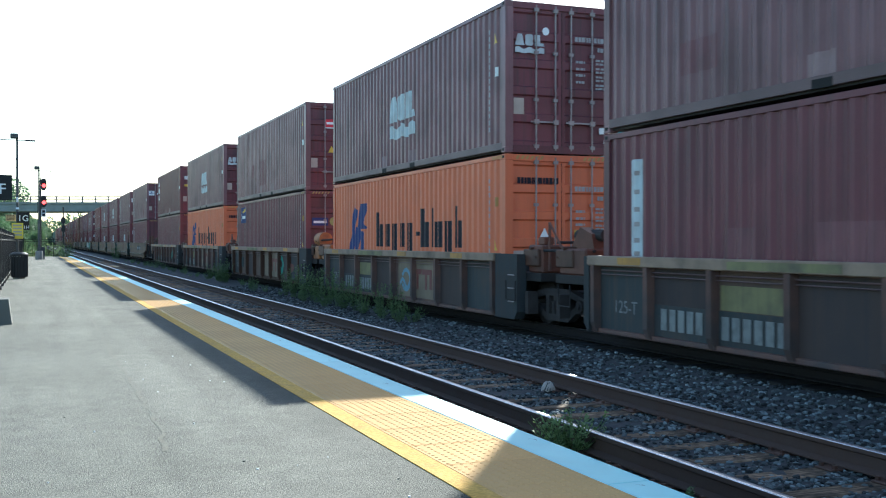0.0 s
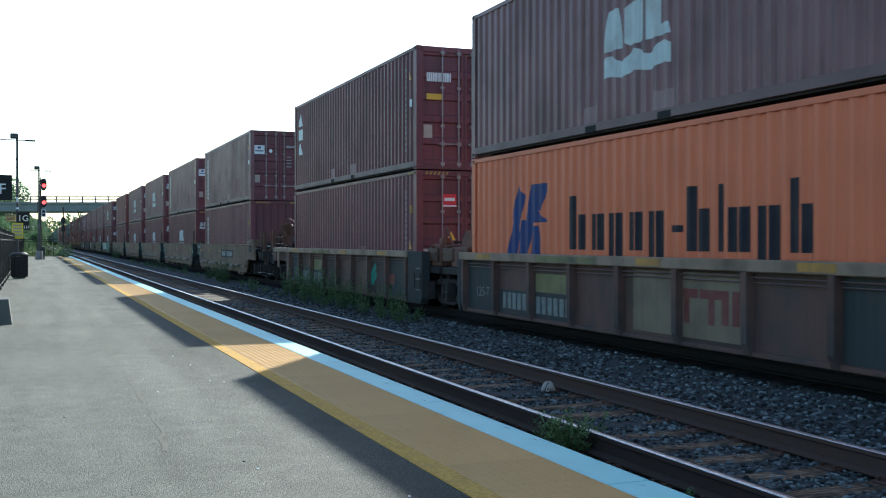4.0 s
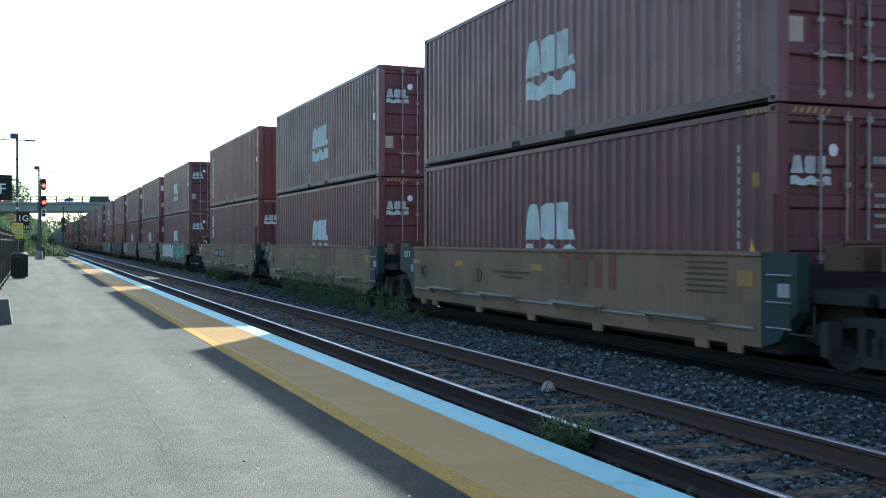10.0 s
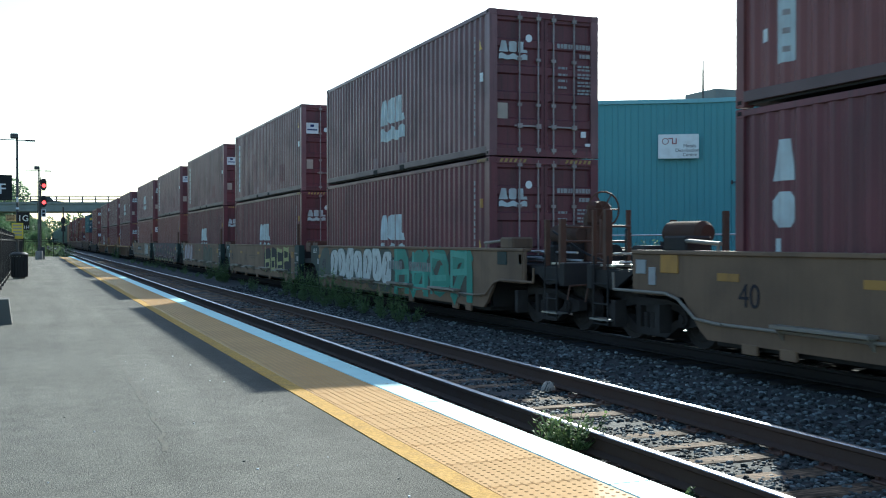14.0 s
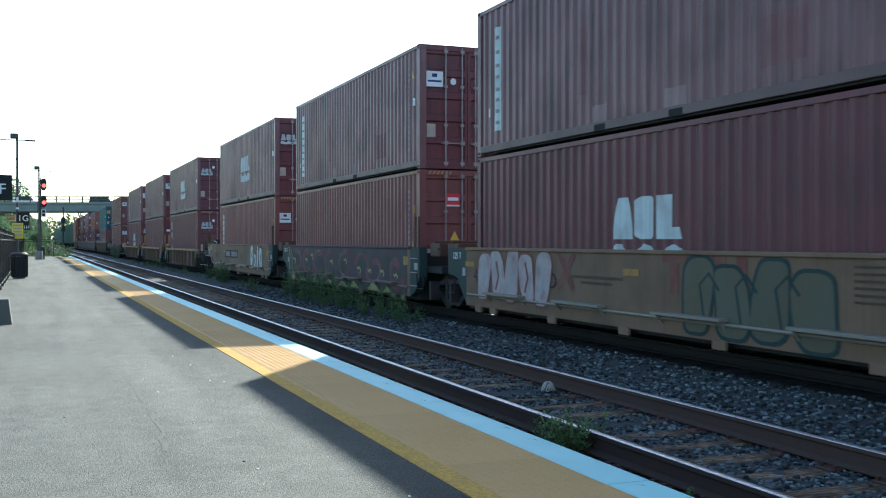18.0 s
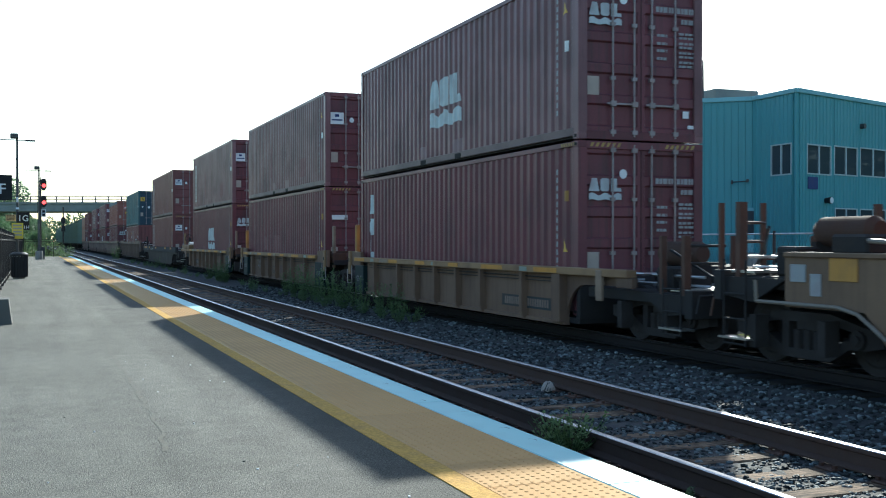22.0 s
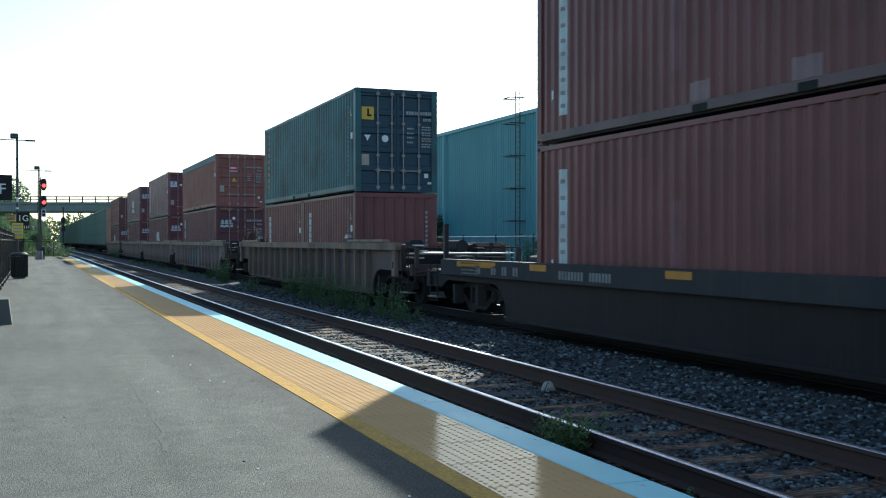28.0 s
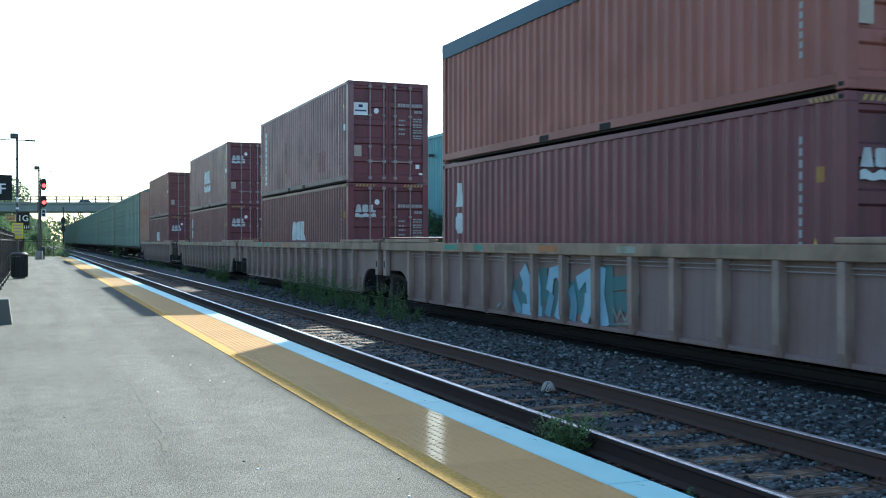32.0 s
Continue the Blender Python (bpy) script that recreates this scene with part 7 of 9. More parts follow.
            for z, y0, y1 in ((0.72, -2.2, -1.66), (0.68, -2.3, -1.72), (0.60, -2.25, -1.9), (0.72, -4.3, -3.78), (0.66, -4.25, -3.85), (0.55, -4.3, -3.9), (0.70, -5.2, -4.7)):
                part("side_lettering", Shape().box(w - 0.004, w + 0.02, y0, y1, z, z + 0.028), FADED_DARK, c, "small faded lettering")
            for mt, wide, pts in ((FAINT, 0.035, [(3.62, 0.80), (3.50, 0.66), (3.40, 0.80), (3.30, 0.64), (3.14, 0.78), (3.04, 0.70)]), (FAINT, 0.035, [(3.52, 0.50), (3.34, 0.60), (3.16, 0.48), (3.10, 0.60)]),
                                  (BLACK_MARK, 0.03, [(0.78, 0.48), (0.60, 0.42), (0.40, 0.52), (0.12, 0.50)]), (BLACK_MARK, 0.03, [(0.66, 0.60), (0.42, 0.57), (0.22, 0.64)]), (BLACK_MARK, 0.03, [(0.72, 0.38), (0.36, 0.40)]), (BLACK_MARK, 0.02, [(-1.86, 0.56), (-2.2, 0.55)])):
                t = Shape()
                ribbon(t, w - 0.004, pts, wide)
                part("graffiti", t, mt, c, "thin sprayed scribble")
        if i == 17:
            part("pale_patch", Shape().box(w - 0.004, w + 0.02, 0.45, 1.0, 0.50, 0.80), FIELD_TAN, c, "pale tan painted patch")
            part("end_shelf", Shape().box(-1.46, -1.12, 6.08, 8.95, 1.10, 1.29, 0.012), CHORD_OCHRE, c, "worn ochre shelf over the end")
            part("shelf_plate", Shape().box(-1.44, -1.0, 6.3, 8.9, 1.292, 1.31), LEDGE, c, "pale worn tread plate")
            part("end_sill", Shape().box(-1.47, -1.36, 8.05, 9.42, 0.94, 1.09, 0.012), CHORD_OCHRE, c, "ochre end of the side sill")
            part("guide_post", Shape().box(-1.26, -1.14, 9.58, 9.74, 0.72, 1.97, 0.02), CHORD_OCHRE, c, "tall worn yellow guide post")
            part("sill_step", Shape().box(-1.49, -1.30, 8.75, 9.2, 0.43, 0.452), STEEL, c, "bright worn step")
            part("lock_cap", Shape().prism([(8.30, 1.31), (9.0, 1.31), (9.06, 1.40), (8.86, 1.47), (8.5, 1.46), (8.28, 1.38)], "x", -1.08, -0.84), STEEL, c, "pale bent metal cover")
            brake = Shape().ring((-0.98, 9.46, 1.67), (0, 1, 0), 0.23, 0.016).rod((-0.98, 9.30, 1.67), (-0.98, 9.48, 1.67), 0.035, n=8)
            for q in range(5):
                u = q * 1.2566
                brake.rod((-0.98, 9.46, 1.67), (-0.98 + 0.23 * math.cos(u), 9.46, 1.67 + 0.23 * math.sin(u)), 0.011, n=5)
            part("brake_wheel", brake, UNDER, c, "spoked hand brake wheel")
            part("brake_stand", Shape().box(-1.04, -0.92, 9.16, 9.30, 0.78, 1.72, 0.02), UNDER, c, "slim brake wheel stand")
    elif i == 18:
        c = well_car("chord", "black well car with a grey lettered chord", half=(9.6, 10.1), low=(7.0, 7.0), coat=CAR_CHARCOAL, chord=CAR_CHARCOAL, ends=("end", "end"), detail=("", "post"))
        for k in (-7.5, -4.6, 1.0, 5.2, 7.28):
            part("yellow_patch", Shape().box(-SIDE - 0.012, -SIDE + 0.02, k, k + (0.62 if k < 7 else 1.9), 1.0, 1.11), ORANGE_PATCH, c)
        plates(c, -SIDE - 0.012, 3.9, 0.88, 1.7, 0.14, [(0, .5, 0, 1), (.6, 1, 0, 1)], FAINT, 4)
        plates(c, -SIDE - 0.012, 8.5, 0.86, 0.9, 0.24, [(0, 1, v, v + .12) for v in (0, .28, .56, .84)], FAINT, 9)
        plates(c, -SIDE - 0.012, 7.0, 0.88, 2.4, 0.16, [(0, .1, 0, 1), (.3, .4, 0, 1), (.5, .6, 0, 1), (.7, .8, 0, 1)], FAINT, 5)
    else:
        alone = i == 19
        c = well_car("deep", DP, half=(10.3, 10.05) if alone else (9.75, 9.6), low=(8.0, 8.2) if alone else (7.9, 7.9), coat=CAR_PLUM if not alone else DEEP_BROWN, chord=CHORD_PALE if not alone else CHORD_EARTH, ends=("end" if i in (19, 20, 23) else "art", "end" if i in (19, 22, 23) else "art"), gaps=(3.6, 0), detail=("", "") if alone else ("rail", ""))
        for k, e in ((-1, 0), (1, 1)):
            part("raised_chord", Shape().box(-SIDE - 0.01, -SIDE + 0.2, *sorted((k * 6.2, k * 9.3)), 1.485, 1.56, 0.015), CHORD_PALE, c, "raised end of the chord")
            if not alone:
                continue
            part("chord_bracket", Shape().box(-SIDE + 0.01, -SIDE + 0.19, *sorted((k * 5.75, k * 6.25)), 1.47, 1.60, 0.03), RUSTY, c, "rusty lump at the chord's step")
            part("lock_cap", Shape().prism([(k * 5.82, 1.60), (k * 6.2, 1.60), (k * 6.12, 1.68), (k * 5.92, 1.70)], "x", -SIDE + 0.03, -SIDE + 0.15), STEEL, c, "pale bent locking cap")
        if alone:
            w = -SIDE + 0.135
            bay_rng = random.Random(19)
            for j in range(16):
                if bay_rng.random() < 0.62:
                    y0 = -7.85 + 0.99375 * j
                    part("bay_panel", Shape().box(w, w + 0.02, y0 + 0.05, y0 + 0.945, 0.22, 1.285), PLUM_SHEET, c, "dull plum bay panel")
            for mt, wide, pts in ((SAGE_SPRAY, 0.07, [(1.84, 1.02), (1.62, 1.12), (1.35, 1.05), (1.28, 0.85), (1.50, 0.68), (1.55, 0.30)]), (SAGE_SPRAY, 0.05, [(1.74, 0.92), (1.52, 0.70), (1.30, 0.62)]),
                                  (SAGE_SPRAY, 0.06, [(0.80, 0.28), (0.46, 1.10), (0.12, 0.62)]), (SAGE_SPRAY, 0.05, [(0.70, 0.58), (0.30, 0.66)]), (SAGE_SPRAY, 0.06, [(3.76, 0.95), (3.52, 1.10), (3.30, 0.92), (3.45, 0.72)]),
                                  (SAGE_SPRAY, 0.06, [(-1.2, 0.40), (-1.45, 1.05), (-1.75, 0.55)]), (OCHRE_SPRAY, 0.12, [(7.86, 0.96), (7.83, 0.70), (7.86, 0.42)]), (OCHRE_SPRAY, 0.13, [(7.90, 0.30), (7.45, 0.27), (7.12, 0.30)]),
                                  (OCHRE_SPRAY, 0.09, [(6.52 + 0.15 * math.cos(u), 0.98 + 0.17 * math.sin(u)) for u in [q * 0.4833 for q in range(14)]]), (OCHRE_SPRAY, 0.13, [(7.42 + 0.09 * math.cos(u), 0.90 + 0.12 * math.sin(u)) for u in [q * 0.4833 for q in range(14)]]),
                                  (PURPLE_SPRAY, 0.16, [(7.86, 1.12), (7.55, 1.17), (7.18, 1.10)]), (OCHRE_SPRAY, 0.10, [(8.55, 0.98), (8.95, 0.95)])):
                t = Shape()
                ribbon(t, w - 0.004, pts, wide)
                part("graffiti", t, mt, c, "faint sprayed stroke")
            for k, (y0, l) in enumerate(((9.1, 0.75), (6.35, 0.55), (3.4, 0.30), (0.30, 0.62), (-2.7, 0.8), (-5.6, 0.5))):
                part("chord_patch", Shape().box(-SIDE - 0.009, -SIDE + 0.02, y0, y0 + l, 1.33, 1.43), RUST_ORANGE if k % 2 else RUST_BROWN, c, "worn rust-coloured patch on the chord")
        if i == 20:
            w = -SIDE + 0.125
            spray(c, w + 0.004, -1.1, 2.2, 0.24, 1.02, TEAL_SPRAY, "graffiti", 30, "blob", 1.08)
            for n, (mt, wide, pts) in enumerate((
                    (TEAL_SPRAY, 0.22, [(-1.37, 0.58), (-1.68, 0.61), (-2.02, 0.58)]), (TEAL_SPRAY, 0.15, [(-1.44, 0.87), (-1.97, 0.93)]), (TEAL_SPRAY, 0.30, [(1.01, 0.92), (0.95, 0.35)]), (TEAL_SPRAY, 0.20, [(-1.23, 1.06), (-1.27, 0.30)]),
                    (BLUE_SPRAY, 0.16, [(2.16, 0.53), (1.91, 0.26)]), (BLUE_SPRAY, 0.14, [(0.65, 0.57), (0.78, 0.29)]), (BLUE_SPRAY, 0.16, [(-0.06, 0.70), (-0.16, 0.49), (-0.10, 0.28)]),
                    (SKY_SPRAY, 0.22, [(1.71, 0.96), (1.50, 0.69), (1.38, 0.29)]), (SKY_SPRAY, 0.17, [(1.26, 1.03), (1.16, 0.71), (1.16, 0.27)]), (SKY_SPRAY, 0.20, [(1.66, 0.73), (1.24, 0.54)]), (SKY_SPRAY, 0.14, [(1.71, 0.30), (1.05, 0.29)]),
                    (SKY_SPRAY, 0.17, [(0.70, 0.73), (0.63, 0.97), (0.37, 1.01), (0.25, 0.82), (0.29, 0.47), (0.39, 0.27)]), (SKY_SPRAY, 0.18, [(-0.34, 0.86), (-0.62, 0.99), (-0.70, 0.63), (-0.52, 0.27)]),
                    (SKY_SPRAY, 0.18, [(-1.04, 1.04), (-1.00, 0.68), (-1.14, 0.27)]), (SKY_SPRAY, 0.14, [(-0.57, 0.59), (-1.04, 0.56)]), (WORN_WHITE, 0.07, [(2.26, 1.23), (2.21, 0.79), (2.29, 0.28)]), (WORN_WHITE, 0.12, [(0.06, 1.24), (0.08, 1.06), (0.06, 0.81)]),
                    (WORN_WHITE, 0.05, [(-1.41, 0.49), (-1.51, 0.33), (-1.61, 0.48), (-1.75, 0.33), (-1.85, 0.48)]), (WORN_WHITE, 0.04, [(-1.44, 0.26), (-1.88, 0.30)]), (WORN_WHITE, 0.06, [(2.84, 0.28), (2.63, 0.38), (2.57, 0.25)]))):
                t = Shape()
                ribbon(t, w - 0.0012 * n, pts, wide * (1.4 if wide > 0.13 else 1.0))
                part("graffiti", t, mt, c, "broad sprayed letter stroke")
        if i >= 20:
            for k, (y0, l, mt) in enumerate(((4.6, 0.7, GREEN_SPRAY), (3.3, 0.4, GREEN_SPRAY), (1.6, 1.1, FIELD_TAN), (0.2, 0.7, RUST_ORANGE), (-2.2, 0.5, MINT_WORN), (-5.0, 0.9, FIELD_TAN))):
                part("chord_patch", Shape().box(-SIDE - 0.009, -SIDE + 0.02, y0, y0 + l, 1.34, 1.44), mt, c, "worn painted patch on the chord")
    moving.append((c, mid, 0.0))
    cars.append(c)
rack = autorack("tall pale green covered autorack car")
racks = [rack] + [copy_thing(rack, pose(0, 0, 0)) for _ in range(7)]
for k, c in enumerate(racks):
    moving.append((c, 426.2 + 13.7 + 28.4 * k, 0.0))

# ---- left side of the platform ----


def iron_fence(name, p0, p1, height, label, spacing=0.13):
    """A black iron fence between two points of the platform."""
    p0, p1 = Vector(p0), Vector(p1)
    run = p1 - p0
    f = thing(name, label, "fence", m=Matrix.LocRotScale(p0, (run).to_track_quat("X", "Z"), None))
    L = run.length
    for z in (0.12, height - 0.28, height - 0.1):
        part("fence_rail", Shape().box(0, L, -0.02, 0.02, z, z + 0.035, 0.004), BLACK, f)
    picket = Shape().box(-0.009, 0.009, -0.009, 0.009, 0.05, height).mesh("picket", BLACK)
    n = int(L / spacing)
    rest = Shape()
    for i in range(n):
        if i < 290:
            part("picket", picket, BLACK, f, m=pose(i * spacing, 0, 0))
        else:
            rest.box(i * spacing - 0.009, i * spacing + 0.009, -0.009, 0.009, 0.05, height)
    if rest.v:
        tagged(part("picket_rest", rest, BLACK, f, "more black pickets"), kind="stuff")
    post = Shape().box(-0.035, 0.035, -0.035, 0.035, 0, height + 0.06, 0.006).mesh("fence_post", BLACK)
    for i in range(int(L / 2.4) + 1):
        part("fence_post", post, BLACK, f, m=pose(min(i * 2.4, L), 0, 0))
    return f


iron_fence("iron_fence", (-0.82, 21, 0.2), (-0.82, 95.5, 0.2), 1.62, "long black iron picket fence along the platform", 0.15)
iron_fence("iron_fence", (-0.72, 95.6, 0.2), (2.05, 95.4, 0.2), 1.55, "black iron picket fence across the platform's end", 0.14)


def waste_bin(x, y):
    b = thing("waste_bin", "black metal waste bin standing on the platform", "bin", m=pose(x, y, 0.2))
    s = Shape()
    for i in range(16):
        a = i * math.pi / 8
        s.box(0.24 * math.cos(a) - 0.025, 0.27 * math.cos(a) + 0.025, 0.27 * math.sin(a) - 0.025, 0.27 * math.sin(a) + 0.025, 0.08, 0.80)
    part("body", Shape().rod((0, 0, 0.05), (0, 0, 0.78), 0.25, n=16), BLACK, b)
    part("slats", s, BLACK, b, "upright black slats")
    part("lid", Shape().rod((0, 0, 0.80), (0, 0, 0.86), 0.31, n=16).rod((0, 0, 0.86), (0, 0, 0.93), 0.31, 0.2, n=16), BLACK, b)
    part("foot", Shape().rod((0, 0, 0), (0, 0, 0.06), 0.2, n=12), CONCRETE, b)


waste_bin(-0.45, 39.4)


def sign_f():
    p = thing("platform_sign", "black letter sign on a post with a grey sloped base", "sign", m=pose(-0.62, 18.1, 0.2))
    part("base", Shape().prism([(-0.28, 0), (0.31, 0), (0.26, 0.40), (-0.24, 0.40)], "y", -0.3, 0.3), BASE_GREY, p, "grey sloped concrete base")
    part("post", Shape().rod((-0.12, 0.3, 0.4), (-0.12, 0.3, 2.9), 0.05, n=10), POLE_GREY, p)
    part("board", Shape().box(-0.12, 0.31, 0.28, 0.32, 1.98, 2.39, 0.006), SIGN_BLACK, p, "square black sign board")
    writing("letter", "F", 0.245, WHITE, p, pose(0.165, 0.276, 2.155), 0.001, "white letter")


sign_f()


def light_pole(x, y, signs):
    p = thing("platform_lamp", "tall dark grey platform lamp post", "lamp post", m=pose(x, y, 0.2))
    part("plinth", Shape().rod((0, 0, 0), (0, 0, 0.62), 0.28, 0.24, n=12), CONCRETE, p)
    part("pole", Shape().rod((0, 0, 0.62), (0, 0, 6.45), 0.075, 0.055, n=10), POLE_GREY, p)
    part("crossarm", Shape().rod((-0.95, 0, 6.36), (0.85, 0, 6.33), 0.025, n=6), POLE_GREY, p)
    part("lamp_head", Shape().box(-0.32, 0.06, -0.25, 0.25, 6.42, 6.66, 0.04), POLE_GREY, p, "boxy lamp head")
    part("lamp_head", Shape().box(0.35, 0.85, -0.12, 0.12, 6.30, 6.37, 0.02), POLE_GREY, p, "slim lamp head")
    if signs:
        part("clamp", Shape().box(-0.07, 0.07, -0.09, 0.09, 2.9, 3.0).box(-0.05, 0.05, -0.08, 0.08, 3.25, 3.5), WHITE, p)
    return p


light_pole(-0.71, 56.2, True)
light_pole(0.42, 80.0, False)


def car_sign(x, y, z, w, h, text, size):
    p = thing("position_sign", "black platform position sign with white figures", "sign", m=pose(x, y, z))
    part("board", Shape().box(-w / 2, w / 2, -0.02, 0.02, -h / 2, h / 2, 0.006), SIGN_BLACK, p)
    writing("figure", text, size, WHITE, p, pose(0, -0.024, -0.02), 0.001, "white figures")
    part("bracket", Shape().box(-0.05, 0.05, 0.02, 0.30, -0.03, 0.03), POLE_GREY, p)


car_sign(-0.44, 55.9, 2.655, 0.58, 0.58, "1G", 0.42)
car_sign(-0.30, 55.88, 2.22, 0.30, 0.29, "1H", 0.24)


def notice(x, y, z, w, h, mat, label):
    p = thing("notice_sign", label, "sign", m=pose(x, y, z))
    part("board", Shape().box(-w / 2, w / 2, -0.015, 0.015, -h / 2, h / 2, 0.005), mat, p)
    part("sign_lettering", flat(bars([(.1, .9, v, v + .1) for v in (.2, .4, .6, .8)], random.Random(2)), -w / 2, -h / 2, w, h, -0.016), DIM_WHITE if mat is SIGN_YELLOW else BLACK_MARK, p)
    part("bracket", Shape().box(-0.05, 0.05, 0.015, 0.2, -0.03, 0.03), POLE_GREY, p)


notice(-0.685, 54.5, 2.01, 0.51, 0.76, SIGN_YELLOW, "yellow notice sign on the fence side")
notice(-0.99, 54.8, 2.64, 0.46, 0.32, SIGN_TAN, "faded tan notice sign behind the fence")


def signal_mast():
    s = thing("railway_signal", "black railway signal with two red lights", "signal", m=pose(0.55, 80.4, 0.2))
    part("mast", Shape().rod((0, 0, 0), (0, 0, 5.9), 0.045, n=10), BLACK, s)
    part("case", Shape().box(-0.25, 0.25, -0.2, 0.2, 0, 0.9, 0.02), POLE_GREY, s)
    part("ladder", Shape().rod((-0.22, 0.1, 0.3), (-0.22, 0.1, 5.7), 0.015).rod((-0.05, 0.1, 0.3), (-0.05, 0.1, 5.7), 0.015), BLACK, s)
    for z in (5.43, 4.22):
        h = part("signal_head", Shape().prism([(-0.10, z - 0.42), (0.10, z - 0.42), (0.19, z - 0.30), (0.19, z + 0.22), (0.10, z + 0.37), (-0.10, z + 0.37), (-0.19, z + 0.22), (-0.19, z - 0.30)], "y", -0.12, 0.1), BLACK, s, "rounded black signal head", pose(0.20, 0, 0))
        part("lens", Shape().rod((0, -0.125, z - 0.13), (0, -0.16, z - 0.13), 0.135, n=16), RED_LAMP, h, "lit red lens")
        part("lens", Shape().rod((0, -0.125, z + 0.14), (0, -0.14, z + 0.14), 0.09, n=12), DARK, h, "dark unlit lens")
        part("hood", Shape().box(-0.18, 0.18, -0.34, -0.12, z + 0.03, z + 0.05), BLACK, h)
        part("bracket", Shape().rod((-0.17, 0, z - 0.45), (0.1, 0, z - 0.45), 0.03), BLACK, h)
    part("number_plate", Shape().box(0.02, 0.34, -0.06, -0.03, 3.05, 3.6), WHITE, s, "small white plate with bars")
    part("plate_mark", Shape().box(0.08, 0.28, -0.064, -0.061, 3.12, 3.3).box(0.08, 0.28, -0.064, -0.061, 3.36, 3.54), BLACK_MARK, s)


signal_mast()


def far_signal():
    s = thing("railway_signal", "distant black railway signal mast beside the tracks", "signal", m=pose(2.81, 110, -0.5))
    part("mast", Shape().rod((0, 0, 0), (0, 0, 5.4), 0.07, n=8), BLACK, s)
    for z in (4.09, 3.31):
        part("signal_head", Shape().prism([(-0.2, z - 0.34), (0.2, z - 0.34), (0.2, z + 0.2), (0, z + 0.36), (-0.2, z + 0.2)], "y", -0.12, 0.1), BLACK, s)


far_signal()

# ---- road bridge ----
B0 = pose(1.2, 209.1, 0, 0, 0, -21.43)
bridge = thing("road_bridge", "grey concrete road bridge over the tracks", "bridge", m=B0)
part("girder", Shape().box(-190, 260, 0, 0.5, 7.05, 8.42, 0.03), BRIDGE, bridge)
part("girder", Shape().box(-190, 260, 10.5, 11, 7.05, 8.42, 0.03), BRIDGE, bridge)
part("road_deck", Shape().box(-190, 260, 0.5, 10.5, 7.83, 8.03, 0.02), BRIDGE, bridge)
part("barrier", Shape().box(-190, 260, -0.25, 0.1, 8.42, 8.80, 0.03), BRIDGE, bridge)
for z in (9.2, 9.78):
    part("bridge_rail", Shape().box(-60, 60, -0.14, -0.04, z, z + 0.14), POLE_GREY, bridge)
bpost = Shape().box(-0.11, 0.11, -0.18, -0.0, 8.8, 9.9, 0.01).mesh("bridge_post", POLE_GREY)
for i in range(50):
    part("bridge_post", bpost, POLE_GREY, bridge, m=pose(-60 + 2.43 * i, 0, 0))
for x in (-13.5, 18.0):
    part("pier", Shape().box(x - 0.6, x + 0.6, 0.5, 10.5, -0.8, 7.1, 0.05), CONCRETE, bridge)
part("abutment", Shape().box(-190, -16, 1, 10, -1, 7.1), CONCRETE, bridge)
part("abutment", Shape().box(30, 260, 1, 10, -1, 7.1), CONCRETE, bridge)

traffic = []


